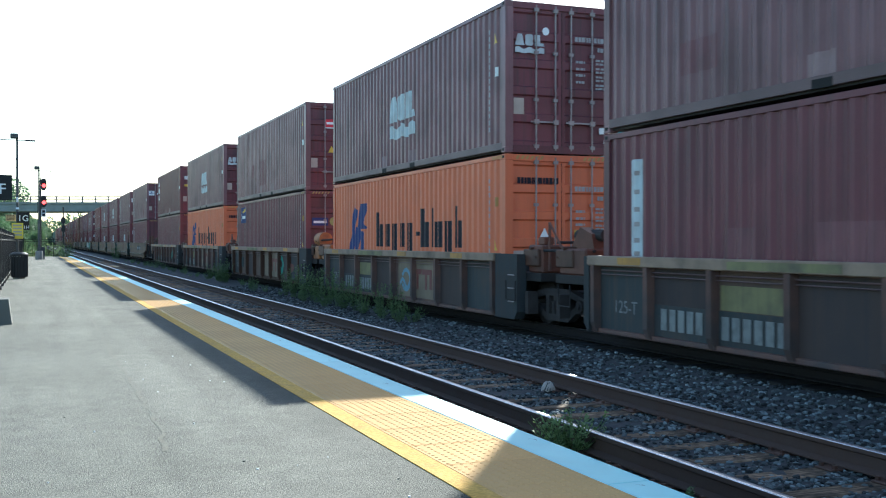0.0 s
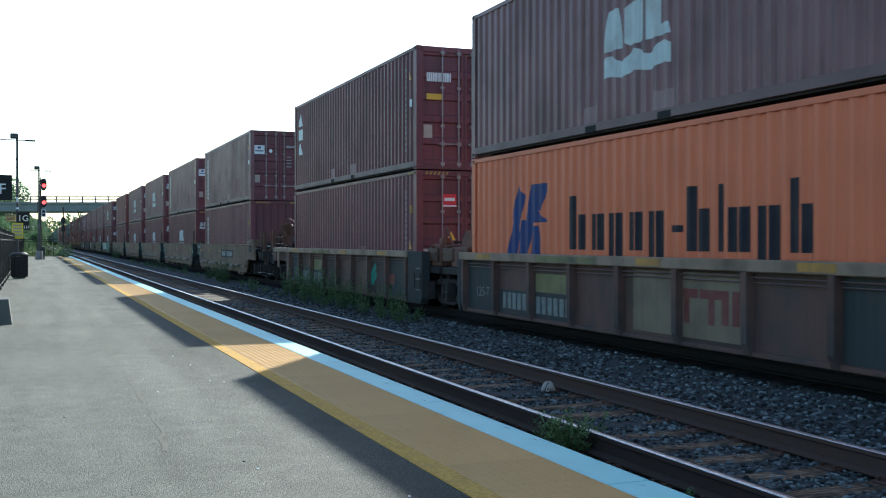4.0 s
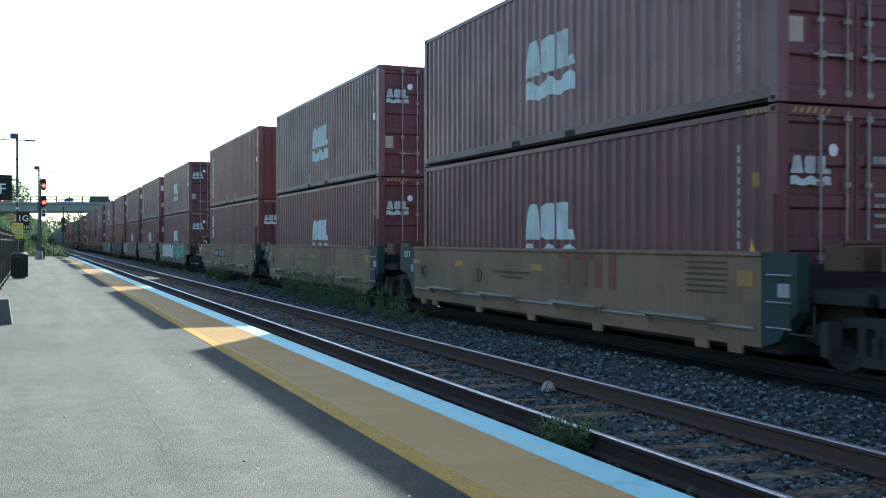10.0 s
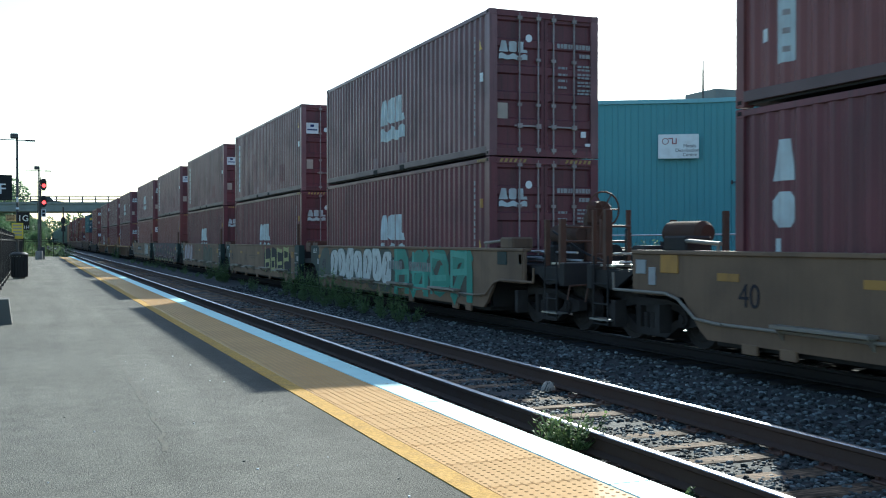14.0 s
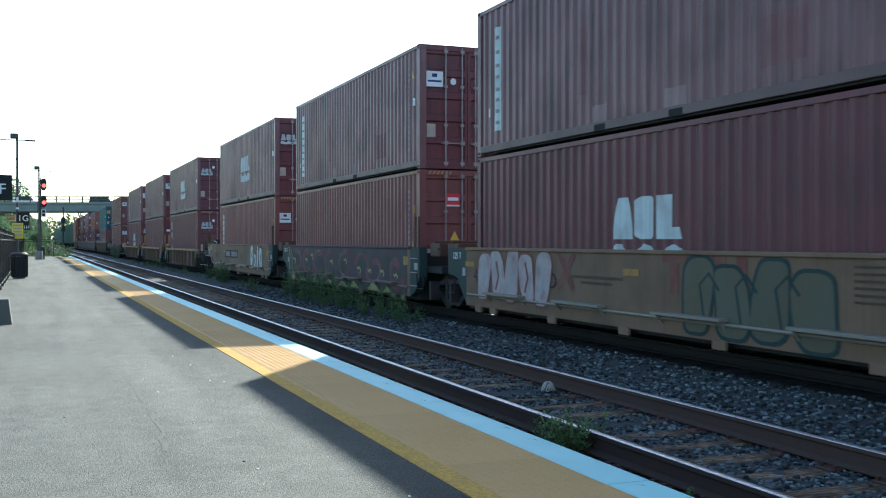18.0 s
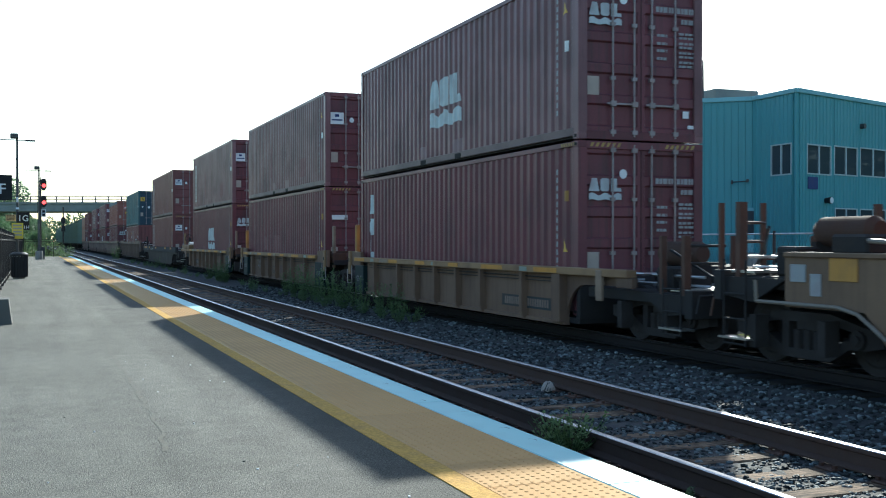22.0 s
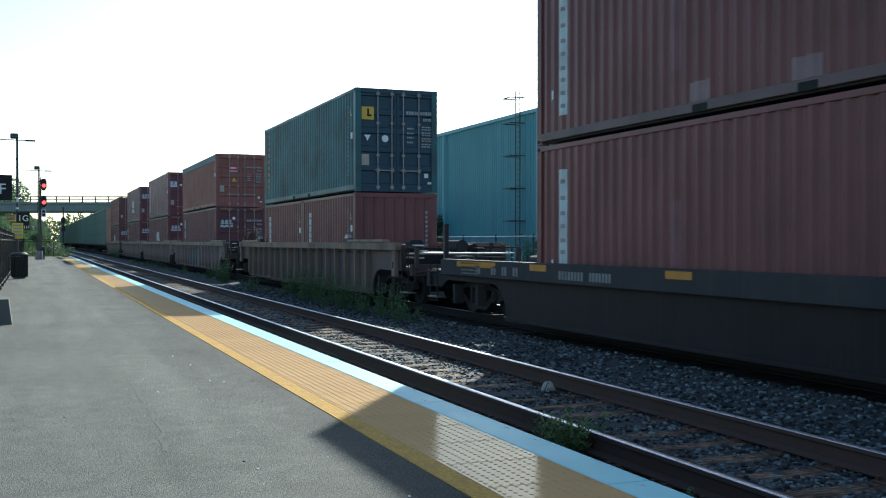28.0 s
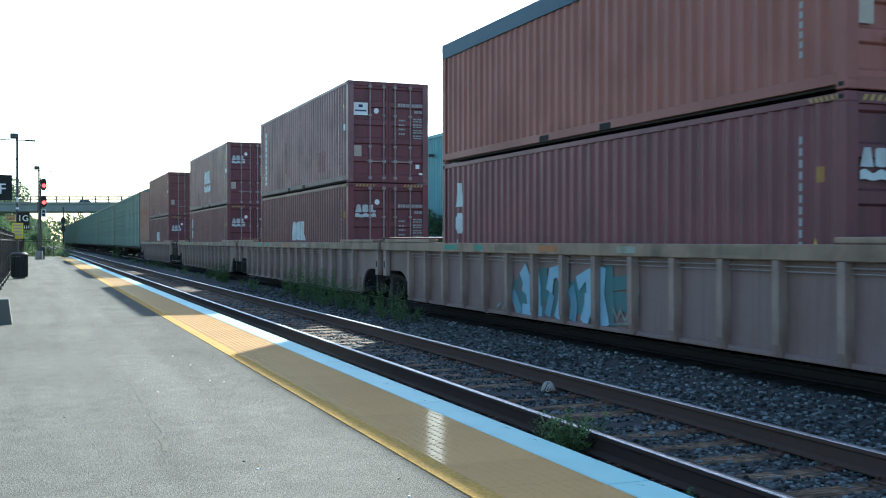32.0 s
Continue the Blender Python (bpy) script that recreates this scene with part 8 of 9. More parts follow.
def vehicle(kind, coat, label, sightings, heading, lane):
    """A road vehicle on the bridge. sightings: two (seconds, metres along the bridge)."""
    v = thing("road_vehicle", label, {"car": "car", "van": "van", "truck": "pickup truck"}[kind], "vehicles on the bridge")
    if kind == "car":
        low, cab, w = [(-2.2, 0.3), (2.2, 0.3), (2.2, 0.75), (1.3, 0.92), (-1.9, 0.95), (-2.2, 0.8)], [(-1.7, 0.93), (1.0, 0.90), (0.35, 1.45), (-1.1, 1.47)], 0.88
    elif kind == "van":
        low, cab, w = [(-2.4, 0.35), (2.4, 0.35), (2.4, 1.0), (1.8, 1.1), (-2.4, 1.1)], [(-2.35, 1.1), (1.7, 1.1), (1.1, 1.9), (-2.3, 1.95)], 0.95
    else:
        low, cab, w = [(-2.8, 0.45), (2.8, 0.45), (2.8, 1.0), (1.6, 1.12), (-2.8, 1.12)], [(-0.6, 1.12), (1.5, 1.12), (0.9, 1.8), (-0.5, 1.82)], 0.95
    part("body", Shape().prism(low, "y", -w, w), coat, v)
    c = part("cabin", Shape().prism(cab, "y", -w * 0.88, w * 0.88), coat, v)
    zc = [(cab[0][0] * 0.86, cab[0][1] + 0.05), (cab[1][0] * 0.85, cab[1][1] + 0.05), (cab[2][0] * 0.8, cab[2][1] - 0.08), (cab[3][0] * 0.8, cab[3][1] - 0.08)]
    part("side_window", Shape().prism(zc, "y", -w * 0.885 - 0.005, -w * 0.87), GLASS, c)
    part("side_window", Shape().prism(zc, "y", w * 0.87, w * 0.885 + 0.005), GLASS, c)
    for x in (-1.4, 1.45):
        for y in (-w + 0.1, w - 0.1):
            part("wheel", Shape().rod((x, y - 0.1, 0.33), (x, y + 0.1, 0.33), 0.33, n=14), BLACK, v)
    (t0, a0), (t1, a1) = sightings
    speed = (a1 - a0) / (t1 - t0)
    start, stop = (-80.0 - lane * 9 - 3 * len(traffic), 110.0 + 7 * len(traffic))
    if speed < 0:
        start, stop = stop, start
    ta, tb = t0 + (start - a0) / speed, t0 + (stop - a0) / speed

    def at(a):
        return B0 @ pose(a, 2.2 + 4.2 * lane, 8.03, 0, 0, 0 if heading > 0 else 180)
    rows = [(max(ta, 0.0), at(start if ta > 0 else a0 + speed * (0 - t0)))]
    if ta > 0.1:
        rows.insert(0, (0.0, at(start)))
    for t, a in sightings:
        if t > rows[-1][0] + 0.1:
            rows.append((t, at(a)))
    if tb < 32:
        rows += [(tb, at(stop)), (32.0, at(stop))]
    else:
        rows.append((32.0, at(a0 + speed * (32 - t0))))
    traffic.append((v, rows))


def lx(px):
    return (px - 70) * 0.1055


CARS = [paint("car_paint_" + n, c, 0.25, 0.2, amount=0.1, vary=0.03) for n, c in (("dark", (0.05, 0.06, 0.07)), ("silver", (0.45, 0.5, 0.53)), ("red", (0.45, 0.05, 0.03)), ("white", (0.75, 0.78, 0.8)), ("blue", (0.12, 0.22, 0.32)))]
vehicle("car", CARS[0], "dark car crossing the bridge", ((1.5, lx(98)), (2.0, lx(170))), 1, 0)
vehicle("truck", CARS[2], "red and white pickup truck crossing the bridge", ((8.5, lx(174)), (9.0, lx(113))), -1, 1)
vehicle("van", CARS[0], "dark van crossing the bridge", ((9.5, lx(96)), (10.0, lx(176))), 1, 0)
vehicle("truck", CARS[3], "white pickup truck crossing the bridge", ((9.5, lx(169)), (10.0, lx(106))), -1, 1)
vehicle("car", CARS[0], "dark car following over the bridge", ((12.0, lx(86)), (12.5, lx(157))), 1, 0)
vehicle("car", CARS[3], "white car crossing the bridge", ((12.5, lx(32)), (13.5, lx(189))), 1, 0)
vehicle("truck", CARS[0], "dark pickup truck crossing the bridge", ((14.0, lx(76)), (14.5, lx(147))), 1, 0)
vehicle("car", CARS[1], "silver car crossing the bridge", ((16.0, lx(100)), (16.5, lx(172))), 1, 0)
vehicle("van", CARS[0], "dark van heading over the bridge", ((17.5, lx(100)), (18.0, lx(176))), 1, 0)
vehicle("van", CARS[3], "white van crossing the bridge", ((18.0, lx(40)), (19.0, lx(194))), 1, 0)
vehicle("truck", CARS[0], "dark pickup truck heading over the bridge", ((20.5, lx(72)), (21.5, lx(190))), 1, 0)
vehicle("car", CARS[4], "dark blue car crossing the bridge", ((24.5, lx(30)), (25.0, lx(92))), 1, 0)
vehicle("van", CARS[1], "silver minivan crossing the bridge", ((25.5, lx(115)), (26.0, lx(186))), 1, 0)
vehicle("car", CARS[4], "blue car rolling over the bridge", ((31.0, lx(152)), (32.0, lx(128))), -1, 1)

# ---- distribution building ----
ZB, ZT = -0.3, 8.65
K = [(25.38, 150.0), (25.38, 47.97), (31.32, 44.51), (33.37, 42.82), (33.37, 39.60), (62.0, 48.9), (62.0, 150.0)]
building = thing("warehouse", "teal metal-sided warehouse with office windows", "building")


def siding(p0, p1, holes=(), pitch=0.32, z1=ZT):
    """A ribbed metal wall of two skins between two points, with openings (u0, u1, z0, z1) right through it."""
    p0, p1 = Vector(p0), Vector(p1)
    d = (p1 - p0).normalized()
    n = Vector((d.y, -d.x))
    L = (p1 - p0).length
    cuts = sorted({0.0, L, *[c for h in holes for c in h[:2]]})
    s = Shape()
    for a, b in zip(cuts, cuts[1:]):
        zs = [(ZB, z1)]
        for u0, u1, za, zb in holes:
            if u0 - 1e-6 <= a and b <= u1 + 1e-6:
                zs = [piece for lo, hi in zs for piece in ((lo, min(hi, za)), (max(lo, zb), hi)) if piece[1] - piece[0] > 0.01]
        k = max(1, round((b - a) / pitch))
        for lo, hi in zs:
            vs = []
            for i in range(k):
                u, w = a + (b - a) * i / k, (b - a) / k
                for uu, o in ((u, 0), (u + w * 0.72, 0), (u + w * 0.78, 0.035), (u + w * 0.94, 0.035)):
                    q = p0 + d * uu + n * o
                    vs += [(q.x, q.y, lo), (q.x, q.y, hi)]
            q = p0 + d * b
            vs += [(q.x, q.y, lo), (q.x, q.y, hi)]
            s.add(vs, [(2 * j, 2 * j + 2, 2 * j + 3, 2 * j + 1) for j in range(len(vs) // 2 - 1)])
            q0, q1 = p0 + d * a - n * 0.2, p0 + d * b - n * 0.2
            s.add([(q0.x, q0.y, lo), (q1.x, q1.y, lo), (q1.x, q1.y, hi), (q0.x, q0.y, hi)], [(3, 2, 1, 0)])
    return s


def frame_of(p0, p1):
    p0, p1 = Vector(p0), Vector(p1)
    d = (p1 - p0).normalized()
    return Matrix(((d.x, -d.y, 0, p0.x), (d.y, d.x, 0, p0.y), (0, 0, 1, 0), (0, 0, 0, 1)))


WIN = {3: [(1.41, 2.91, 4.66, 6.17)], 4: [(0.83, 2.97, 4.70, 6.15), (3.23, 5.46, 4.75, 6.20), (5.66, 8.3, 4.78, 6.25), (8.5, 10.8, 4.8, 6.25), (3.30, 5.46, 1.65, 3.15), (5.66, 8.3, 1.65, 3.15), (8.5, 10.8, 1.65, 3.15)]}
for i in range(len(K) - 1):
    holes = list(WIN.get(i, []))
    wall = part("wall", siding(K[i], K[i + 1], holes), TEAL_WALL, building)
    d, dd = Vector(K[i]), Vector(K[i + 1])
    part("roof_trim", Shape().box(0, (dd - d).length, -0.10, 0.12, ZT - 0.16, ZT + 0.06, 0.02), TEAL_TRIM, building, "pale roof edge trim", frame_of(K[i], K[i + 1]))
    part("base_trim", Shape().box(0, (dd - d).length, -0.05, 0.05, ZB, 0.35), CONCRETE, building, m=frame_of(K[i], K[i + 1]))
    for u0, u1, z0, z1 in holes:
        w = part("window", Shape().box(u0, u1, -0.05, 0.06, z0, z0 + 0.06).box(u0, u1, -0.05, 0.06, z1 - 0.06, z1).box(u0, u0 + 0.06, -0.05, 0.06, z0 + 0.06, z1 - 0.06).box(u1 - 0.06, u1, -0.05, 0.06, z0 + 0.06, z1 - 0.06).box((u0 + u1) / 2 - 0.04, (u0 + u1) / 2 + 0.04, -0.05, 0.06, z0 + 0.06, z1 - 0.06), FRAME_WHITE, building, "white window frame", frame_of(K[i], K[i + 1]))
        m = (u0 + u1) / 2
        for a, b in ((u0 + 0.06, m - 0.04), (m + 0.04, u1 - 0.06)):
            part("pane", Shape().box(a, b, 0.015, 0.03, z0 + 0.06, z1 - 0.06), GLASS, w, "dark reflecting pane")
s = Shape()
s.add([(x, y, ZT) for x, y in K], [tuple(range(len(K)))])
s.add([(x, y, ZT - 0.12) for x, y in K], [tuple(range(len(K)))[::-1]])
part("roof", s, CONCRETE, building)
part("ceiling_floor", Shape().box(34.2, 61, 50, 149, 4.2, 4.3), CONCRETE, building)
W2 = frame_of((25.38, 47.97), (33.37, 42.82))
sg = part("sign_board", Shape().box(4.9, 6.9, -0.14, -0.05, 5.68, 6.90, 0.01), WHITE, building, "white company sign board", W2)
lg = Shape().ring((5.25, -0.15, 6.55), (0, 1, 0), 0.15, 0.02, 14, 5).box(5.40, 5.62, -0.17, -0.145, 6.66, 6.71).box(5.58, 5.63, -0.17, -0.145, 6.40, 6.70).box(5.62, 5.80, -0.17, -0.145, 6.40, 6.45).box(5.76, 5.81, -0.17, -0.145, 6.40, 6.70)
part("sign_emblem", lg, SIGN_PINK, sg, "dull red line emblem")
for k, line in enumerate(("Metals", "Distribution", "Centre")):
    writing("sign_lettering", line, 0.24, BLACK_MARK, sg, pose(6.45 if k != 1 else 6.33, -0.145, 6.30 - 0.22 * k), 0.001)
part("exit_door", Shape().box(8.80, 9.68, -0.08, 0.02, 0.95, 3.17, 0.01), TEAL_TRIM, building, "teal door with a dark glass light", W2)
part("door_glass", Shape().box(8.92, 9.56, -0.09, -0.07, 1.9, 3.02), GLASS, building, m=W2)
part("door_step", Shape().box(8.4, 10.0, -1.4, -0.05, -0.3, 0.93, 0.02), CONCRETE, building, m=W2)
part("wall_pipe", Shape().rod((8.5, -0.2, 4.45), (9.24, -0.2, 4.5), 0.03).rod((8.5, -0.2, 4.35), (8.5, -0.2, 4.55), 0.05).rod((9.24, -0.3, 4.52), (9.24, -0.1, 4.52), 0.08, n=12), POLE_GREY, building, "small wall lamp on an arm", W2)
W4 = frame_of((33.37, 39.60), (62.0, 48.9))
part("blue_notice", Shape().box(0.9, 1.75, -0.06, -0.03, 4.0, 4.58), BLUE_MARK, building, "blue notice board", W4)
part("wall_lamp", Shape().rod((2.47, -0.35, 3.48), (2.47, -0.02, 3.48), 0.17, 0.12, n=14), BLACK, building, "round wall lamp", W4)
part("wall_lamp_face", Shape().rod((2.47, -0.37, 3.48), (2.47, -0.352, 3.48), 0.15, n=14), WHITE, building, m=W4)
part("vent", Shape().rod((5.77, -0.25, 7.3), (5.77, -0.02, 7.3), 0.13, n=12), POLE_GREY, building, m=W4)
part("rooftop_unit", Shape().box(33.6, 36.4, 46.2, 49.0, ZT, 9.6, 0.05), BRIDGE, building, "grey rooftop machine")
part("rooftop_unit", Shape().box(36.7, 38.6, 46.8, 49.2, ZT, 9.5, 0.05), BRIDGE, building, "grey rooftop machine")
part("antenna", Shape().rod((31.9, 44.9, ZT), (31.9, 44.9, 10.75), 0.06, 0.035, n=8), POLE_GREY, building, "thin roof mast")
lad = Shape()
for k in (52.3, 52.85):
    lad.rod((25.1, k, 1.2), (25.1, k, 9.9), 0.03, n=6)
for z in range(1, 30):
    lad.rod((25.1, 52.3, 1.0 + z * 0.3), (25.1, 52.85, 1.0 + z * 0.3), 0.014, n=5)
part("wall_ladder", lad, POLE_GREY, building, "steel wall ladder")
for z in (2.6, 4.4, 6.2, 8.0, 9.4):
    part("ladder_hoop", Shape().box(24.4, 24.45, 52.1, 53.05, z, z + 0.06).box(24.4, 25.3, 52.08, 52.13, z, z + 0.06).box(24.4, 25.3, 53.02, 53.07, z, z + 0.06), POLE_GREY, building)
part("downpipe", Shape().box(25.16, 25.30, 64.0, 64.14, 0, 8.5), TEAL_TRIM, building)
part("downpipe", Shape().box(25.16, 25.30, 50.3, 50.44, 0, 8.5), TEAL_TRIM, building)
part("wall_lamp", Shape().box(24.9, 25.3, 66.0, 66.3, 7.2, 7.4, 0.03), POLE_GREY, building)


def mesh_fence():
    f = thing("chain_link_fence", "grey chain-link fence beside the warehouse yard", "fence", m=pose(15.6, 0, -0.5))
    post = Shape().rod((0, 0, 0), (0, 0, 2.25), 0.035, n=8).mesh("fence_post", POLE_GREY)
    for i in range(34):
        part("fence_post", post, POLE_GREY, f, m=pose(0, 4 + 3.05 * i, 0))
    part("top_rail", Shape().rod((0, 4, 2.18), (0, 104, 2.18), 0.022, n=6), STEEL, f)
    s = Shape()
    for i in range(330):
        y = 5 + i * 0.18
        for dy in (-0.9, 0.9):
            s.add([(0, y - 0.003, 0.05), (0, y + 0.003, 0.05), (0, y + dy + 0.003, 2.15), (0, y + dy - 0.003, 2.15)], [(0, 1, 2, 3)])
    tagged(part("wire_mesh", s, POLE_GREY, f, "thin woven wire"), kind="stuff")


mesh_fence()

# ---- plants ----


def leaves(centres, count, size, seed, flatness=0.6):
    """Many small bent leaves scattered through lumps (x, y, z, rx, ry, rz)."""
    r = np.random.default_rng(seed)
    vs, fs = [], []
    w = np.array([c[3] * c[4] * c[5] for c in centres]) ** 0.66
    pick = r.choice(len(centres), count, p=w / w.sum())
    for k in range(count):
        c = centres[pick[k]]
        d = r.normal(size=3)
        d /= np.linalg.norm(d)
        q = np.array(c[:3]) + d * np.array(c[3:]) * r.uniform(0.55, 1.05) ** 0.5
        a, b = r.normal(size=3), r.normal(size=3)
        a /= np.linalg.norm(a)
        b -= a * (a @ b)
        b /= np.linalg.norm(b)
        n = np.cross(a, b)
        l = size * r.uniform(0.6, 1.4)
        i = len(vs)
        vs += [tuple(q - a * l), tuple(q + b * l * 0.45 + n * l * 0.15), tuple(q + a * l), tuple(q - b * l * 0.45 + n * l * 0.15)]
        fs += [(i, i + 1, i + 2), (i, i + 2, i + 3)]
    s = Shape()
    s.v, s.f = vs, fs
    return s


def tree(seed, height, spread, leaf, coat, count=2600):
    r = random.Random(seed)
    t = thing("tree", "leafy green broadleaf tree with an uneven crown", "tree", "trees beside the railway")
    part("trunk", Shape().rod((0, 0, -0.3), (0.05, 0.02, height * 0.45), 0.022 * height, 0.013 * height, n=8).rod((0.05, 0.02, height * 0.45), (0.1, -0.1, height * 0.8), 0.013 * height, 0.004 * height, n=7), BARK, t)
    lumps, limbs = [], Shape()
    for i in range(11):
        a, h = r.uniform(0, 6.28), r.uniform(0.35, 0.92)
        d = spread * r.uniform(0.25, 0.75) * (1.1 - abs(h - 0.55))
        x, y, z = d * math.cos(a), d * math.sin(a), height * h
        k = spread * r.uniform(0.26, 0.46)
        lumps.append((x, y, z, k, k, k * r.uniform(0.6, 0.9)))
        if i < 7:
            limbs.rod((0.03, 0, height * r.uniform(0.25, 0.5)), (x * 0.9, y * 0.9, z), 0.008 * height, 0.002 * height, n=5)
    tagged(part("limb", limbs, BARK, t), kind="stuff")
    lumps.append((0, 0, height * 0.6, spread * 0.6, spread * 0.6, height * 0.3))
    part("crown", leaves(lumps, count, leaf, seed), coat, t)
    return t


def at_height(x, y):
    return terrain(x, y) - 0.05


protos = [tree(1, 7.5, 3.2, 0.20, LEAF), tree(2, 9.0, 3.6, 0.22, LEAF_DARK), tree(3, 5.0, 2.6, 0.16, LEAF), tree(4, 11.0, 4.4, 0.26, LEAF_DARK, 3200)]
spots = [(2, -3.6, 118, .8), (2, -6.0, 130, .9), (2, -2.4, 128, .75), (2, -4.5, 150, 1.), (2, -1.2, 140, .75), (0, -9, 142, .8), (2, 0.4, 165, .9), (2, -2.5, 175, 1.), (0, -5.5, 180, .8), (2, 0.2, 180, .85), (2, 0.9, 196, .7),
         (3, -3.4, 252, 1.16), (3, -7.5, 256, 1.28), (3, -11, 245, .95), (3, -8.6, 246, 1.05), (3, -6.0, 256, 1.08), (3, -13, 240, .8), (1, -3.8, 262, 1.0), (1, -6.5, 238, 1.1), (1, -2.0, 270, .9), (1, -0.4, 290, .9), (3, -8, 275, 1.), (3, -18, 250, 1.1), (3, -13, 266, 1.1), (2, -4.2, 104, .8), (2, -6.2, 100, .9), (0, -8.5, 112, .7), (2, -3.2, 108, .6),
         (1, 0.8, 330, 1.0), (1, 2.6, 352, 1.0), (1, -1, 320, 1.0), (3, 1.5, 365, .9), (1, 3.8, 398, 1.0), (3, 15, 380, .8), (1, 19, 360, 1), (3, 23, 390, .9), (0, 21, 340, 1), (3, 27, 370, .9), (1, 31, 400, 1), (3, -3, 300, .9), (1, -6, 310, .9),
         (2, 24.1, 64.6, .80), (2, 24.2, 47.0, .42), (2, 20.5, 37.0, .38)]
used = set()
tr = random.Random(12)
for k, x, y, f in spots:
    m = pose(x, y, at_height(x, y), 0, 0, tr.uniform(0, 360)) @ Matrix.Diagonal((*(f * tr.uniform(0.93, 1.07),) * 3, 1))
    if k in used:
        copy_thing(protos[k], m)
    else:
        used.add(k)
        protos[k].matrix_basis = m


def far_woods():
    r = np.random.default_rng(8)
    lumps = []
    for i in range(170):
        x = -160 + i * 2.4 + r.uniform(-2, 2)
        y = 430 + r.uniform(0, 60)
        h = r.uniform(9, 14.5)
        lumps.append((x, y, h * 0.45, 3.2, 3.2, h * 0.55))
    # Unseen trees off to the right, set there for the window panes to reflect.
    for i in range(60):
        lumps.append((112 + r.uniform(-8, 8), -70 + i * 2.6, 7, 4.5, 4.5, r.uniform(7, 12)))
    tagged(new("far_woods", leaves(lumps, 50000, 0.85, 3).mesh("far_woods", LEAF_DARK)), "distant line of green woods", "woods", kind="stuff")


far_woods()


def weed(seed, height, spread, stems, label, coat=WEED_LEAF, leaf=0.035):
    """A weed of upright stems with narrow leaves."""
    r = random.Random(seed)
    w = thing("weed", label, "weed", "weeds beside the tracks")
    st, lv = Shape(), Shape()
    for _ in range(stems):
        a, d = r.uniform(0, 6.28), spread * r.uniform(0.1, 1) ** 0.7
        h = height * r.uniform(0.45, 1.0)
        x0, y0, x1, y1 = 0.25 * d * math.cos(a), 0.25 * d * math.sin(a), d * math.cos(a), d * math.sin(a)
        st.rod((x0, y0, -0.02), (x1, y1, h), 0.004, 0.002, n=4, caps=False)
        for k in range(int(10 + 14 * h)):
            f = r.uniform(0.15, 1.02)
            p = Vector((x0 + (x1 - x0) * f, y0 + (y1 - y0) * f, h * f))
            b = r.uniform(0, 6.28)
            l = leaf * r.uniform(0.6, 1.5)
            dv = Vector((math.cos(b), math.sin(b), r.uniform(0.1, 1.0))).normalized() * l * 1.7
            sv = Vector((-math.sin(b), math.cos(b), 0)) * l * 0.42
            lv.add([p, p + dv * 0.5 + sv, p + dv, p + dv * 0.5 - sv + Vector((0, 0, -0.2 * l))], [(0, 1, 2), (0, 2, 3)])
    tagged(part("stem", st, WEED_LEAF, w), kind="stuff")
    tagged(part("foliage", lv, coat, w), kind="stuff")
    return w


TUFT_LEAF = leafy("bright_weed_green", (0.19, 0.27, 0.10), (0.26, 0.31, 0.14), 0.5)
TALL = weed(1, 0.85, 0.32, 20, "tall green leafy weed growing in the ballast", leaf=0.036)
LOW = weed(2, 0.34, 0.34, 20, "low green weed clump growing in the ballast", leaf=0.03)
TUFT = weed(3, 0.34, 0.34, 60, "green weed growing against the rail", TUFT_LEAF, leaf=0.026)
SPRIG = weed(4, 0.12, 0.05, 4, "tiny weed sprig in the ballast", leaf=0.022)
TUFT.matrix_basis = pose(4.02, 7.45, -0.2)
SPRIG.matrix_basis = pose(4.0, 5.75, -0.2)
TALL.matrix_basis = pose(7.70, 30.2, -0.22)
LOW.matrix_basis = pose(7.75, 21.6, -0.24)
wr = random.Random(6)
for x, y, k in ((7.62, 32.4, 1.05), (7.70, 31.5, 1.2), (7.60, 29.2, 1.1), (7.72, 28.3, 1.15), (7.62, 27.2, 0.95), (7.55, 26.4, 0.85), (7.58, 25.3, 0.98), (7.50, 24.4, 0.7), (7.62, 23.4, 0.88), (7.66, 22.6, 0.9), (7.60, 21.8, 0.6), (7.6, 33.3, 0.85),
                (7.65, 45.9, 1.15), (7.75, 45.2, 1.0), (7.6, 46.4, 0.9), (7.75, 47.2, 0.8), (7.7, 49.2, 0.8), (7.62, 109, 1.5), (7.8, 108, 1.3), (7.7, 58, 0.55), (7.7, 39.5, 0.45), (7.75, 72, 0.8)):
    copy_thing(TALL, pose(x, y, -0.22, 0, 0, wr.uniform(0, 360)) @ Matrix.Diagonal((k, k, k, 1)))
for i in range(11):
    y = 21.4 + 13.5 * (i / 11) + wr.uniform(-0.5, 0.5)
    k = wr.uniform(0.5, 1.1)
    copy_thing(LOW, pose(7.72 + wr.uniform(-0.28, 0.12), y, -0.25, 0, 0, wr.uniform(0, 360)) @ Matrix.Diagonal((k, k, k, 1)))
for i in range(22):
    y = 36 + 60 * (i / 22) + wr.uniform(-1.4, 1.4)
    k = wr.uniform(0.5, 1.15)
    copy_thing(LOW, pose(7.72 + wr.uniform(-0.3, 0.15), y, -0.25, 0, 0, wr.uniform(0, 360)) @ Matrix.Diagonal((k, k, k, 1)))
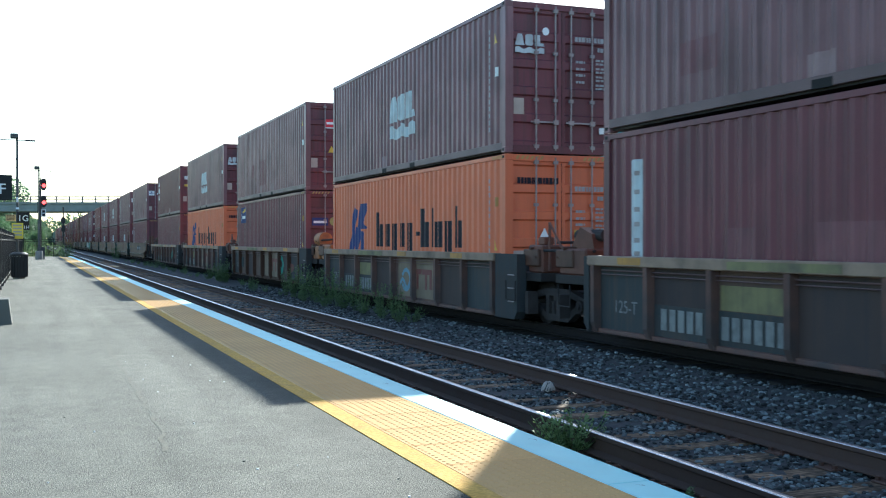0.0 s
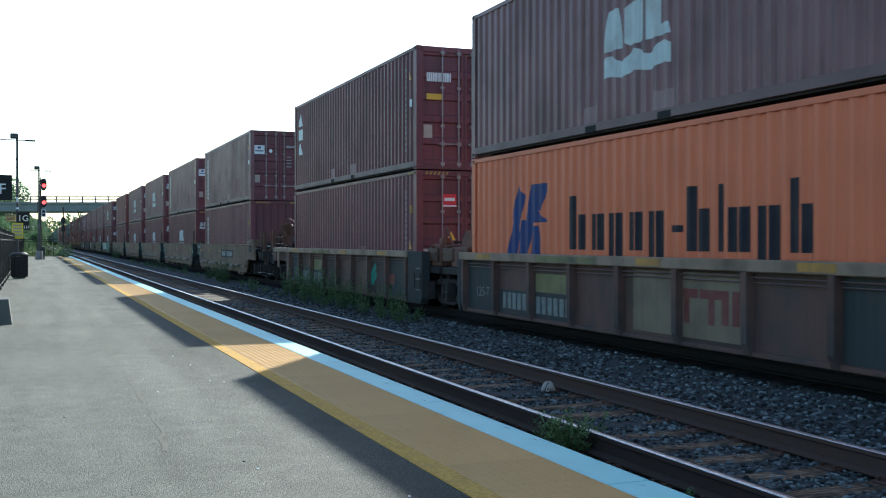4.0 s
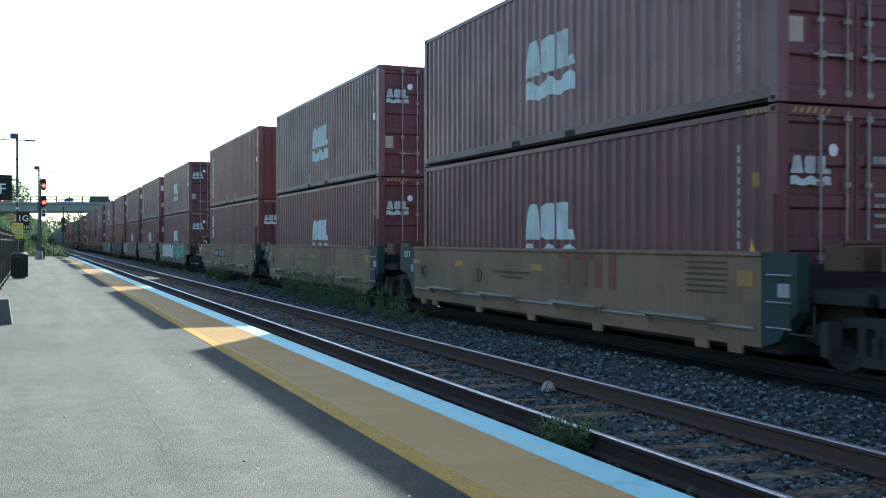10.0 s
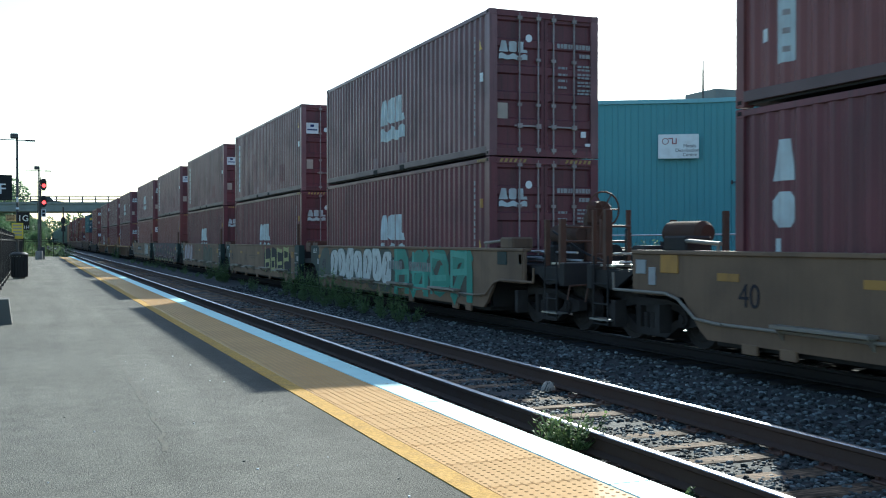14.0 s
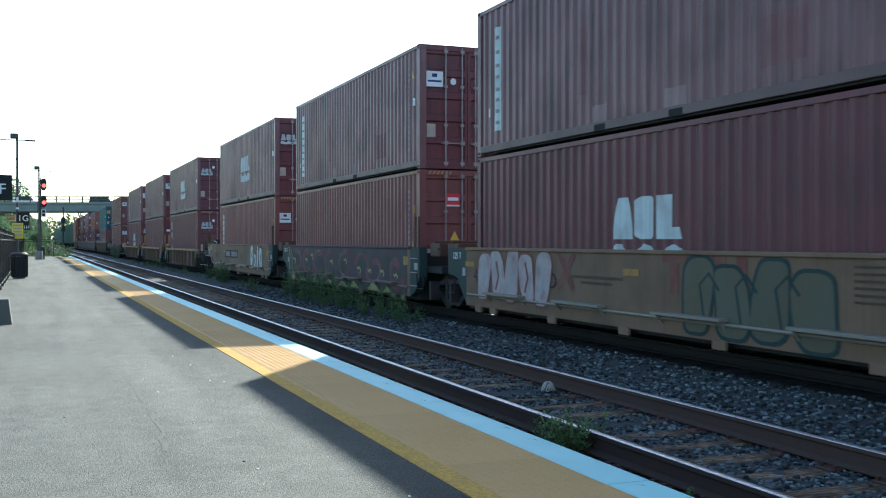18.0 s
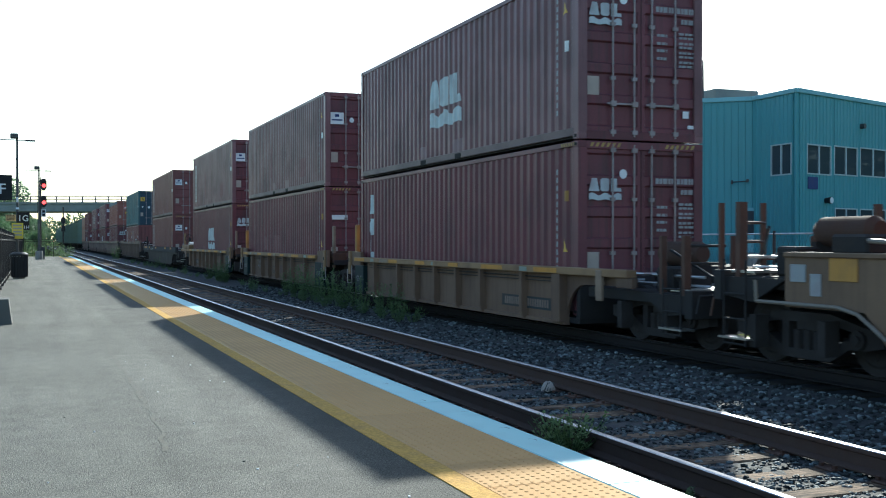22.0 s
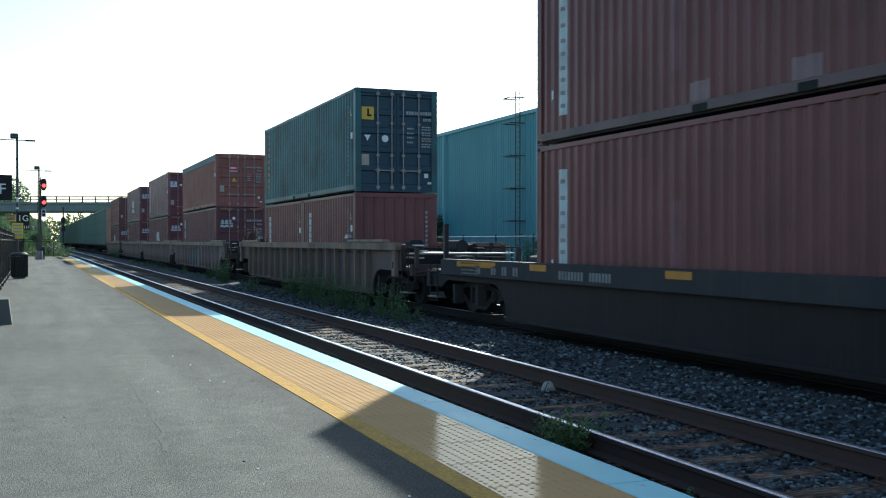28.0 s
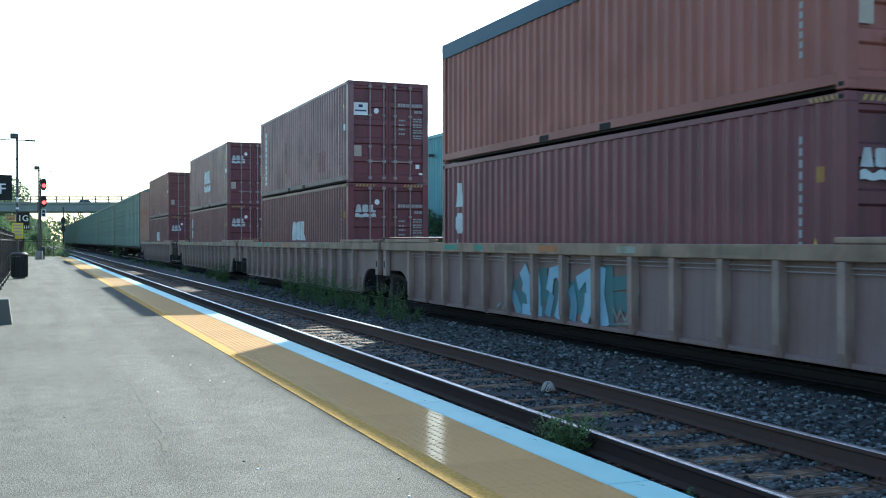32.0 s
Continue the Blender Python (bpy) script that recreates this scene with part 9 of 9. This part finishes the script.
for x, y, k in ((2.4, 98, 2.0), (1.6, 99, 2.2), (3.0, 99.5, 1.8), (0.7, 98, 2.2), (2.8, 104, 2.2), (2.0, 108, 2.4), (-0.3, 100, 2.4), (3.1, 112, 2.0), (24.3, 66.5, 2.6), (24.4, 67.6, 2.4), (24.2, 49.6, 2.2), (20, 36, 1.8), (21, 33, 1.7), (18.5, 28, 1.4), (23.2, 26.0, 1.75), (23.7, 26.4, 1.5), (24.8, 26.0, 1.6), (25.3, 26.3, 1.35), (21.7, 26.0, 1.3), (22.6, 26.5, 1.2)):
    copy_thing(TALL, pose(x, y, -0.6 if x < 10 else 0.1, 0, 0, wr.uniform(0, 360)) @ Matrix.Diagonal((k, k, k, 1)))

# ---- small things on the tracks ----
pale = thing("pale_rock", "pale striped rock lying beside the rail", "rock", m=pose(5.42, 10.55, -0.17))
dome = Shape()
prof = [(0.085, 0.0), (0.082, 0.035), (0.062, 0.075), (0.028, 0.095)]
for r0, z0 in prof:
    dome.v += [(r0 * math.cos(a * 0.5236), 0.8 * r0 * math.sin(a * 0.5236), z0 + 0.01 * math.sin(a * 2.1)) for a in range(12)]
dome.f = [(12 * j + i, 12 * j + (i + 1) % 12, 12 * j + 12 + (i + 1) % 12, 12 * j + 12 + i) for j in range(3) for i in range(12)] + [tuple(range(36, 48))]
part("body", dome, CREAM, pale)
for k in (-0.055, -0.025, 0.005, 0.035, 0.06):
    part("stripe", Shape().rod((k - 0.02, -0.074 + abs(k) * 0.4, 0.005), (k * 0.6 + 0.015, -0.03, 0.090), 0.007, n=5), TAR, pale)

# ---- wooden ties ----
tie_rng = random.Random(2)
tie_meshes = []
for k in range(5):
    s = Shape()
    a = [tie_rng.uniform(-0.012, 0.012) for _ in range(4)]
    s.box(-1.28, 1.28, -0.112, 0.112, -0.2, 0.0, 0.012)
    s.v = [(x, y + a[0] * x, z + (a[1] * x + a[2] * y * 4 if z > -0.05 else 0)) for x, y, z in s.v]
    tie_meshes.append((s.mesh("tie", TIE), s.mesh("tie", TIE_SHADED)))
plate = Shape().box(-0.17, 0.17, -0.095, 0.095, 0.0, 0.016, 0.004)
for k, j in ((-0.12, -0.07), (-0.12, 0.07), (0.12, -0.07), (0.12, 0.07)):
    plate.box(k - 0.014, k + 0.014, j - 0.014, j + 0.014, 0.016, 0.042)
plate_mesh = plate.mesh("tie_plate", RUSTY)
for top, x, n, z in ((near_track, TRACK, 190, -0.196), (train_track, TRAIN, 120, -0.178)):
    for i in range(n):
        y = 1.2 + 0.56 * (i - 26)
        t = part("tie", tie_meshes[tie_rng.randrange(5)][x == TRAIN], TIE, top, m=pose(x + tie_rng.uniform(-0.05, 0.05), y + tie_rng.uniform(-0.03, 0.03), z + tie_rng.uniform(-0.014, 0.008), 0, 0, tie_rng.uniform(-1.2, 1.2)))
        if 26 <= i < 78 and x == TRACK:
            for k in (-0.7525, 0.7525):
                part("tie_plate", plate_mesh, RUSTY, t, m=pose(k, 0, 0.001))

# ---- movement ----
GONE = [(0, 0.0), (3, 31.53), (6, 63.10), (9, 94.98), (12, 126.85), (14.5, 153.35), (17, 179.75), (20, 211.72), (23, 243.72), (26, 275.82), (29, 307.80), (32, 339.68)]


def motions():
    for ob, along, z in moving:
        walk(ob, [(t, pose(TRAIN, along - d, z)) for t, d in GONE])
    wheels = [o for o in scene.objects if o.name.startswith("wheelset")]
    first = {}
    for ob in wheels:
        y = round(ob.location.y, 3)
        if y not in first:
            walk(ob, [(t / 30, pose(0, y, 0.42, math.degrees(10.6 * t / 30 / 0.42))) for t in range(961)])
            first[y] = ob.animation_data
        else:
            keys = ob.animation_data_create()
            ob.rotation_mode = "QUATERNION"
            keys.action = first[y].action
            keys.action_slot = first[y].action_slot
    for ob, rows in traffic:
        walk(ob, rows)


motions()
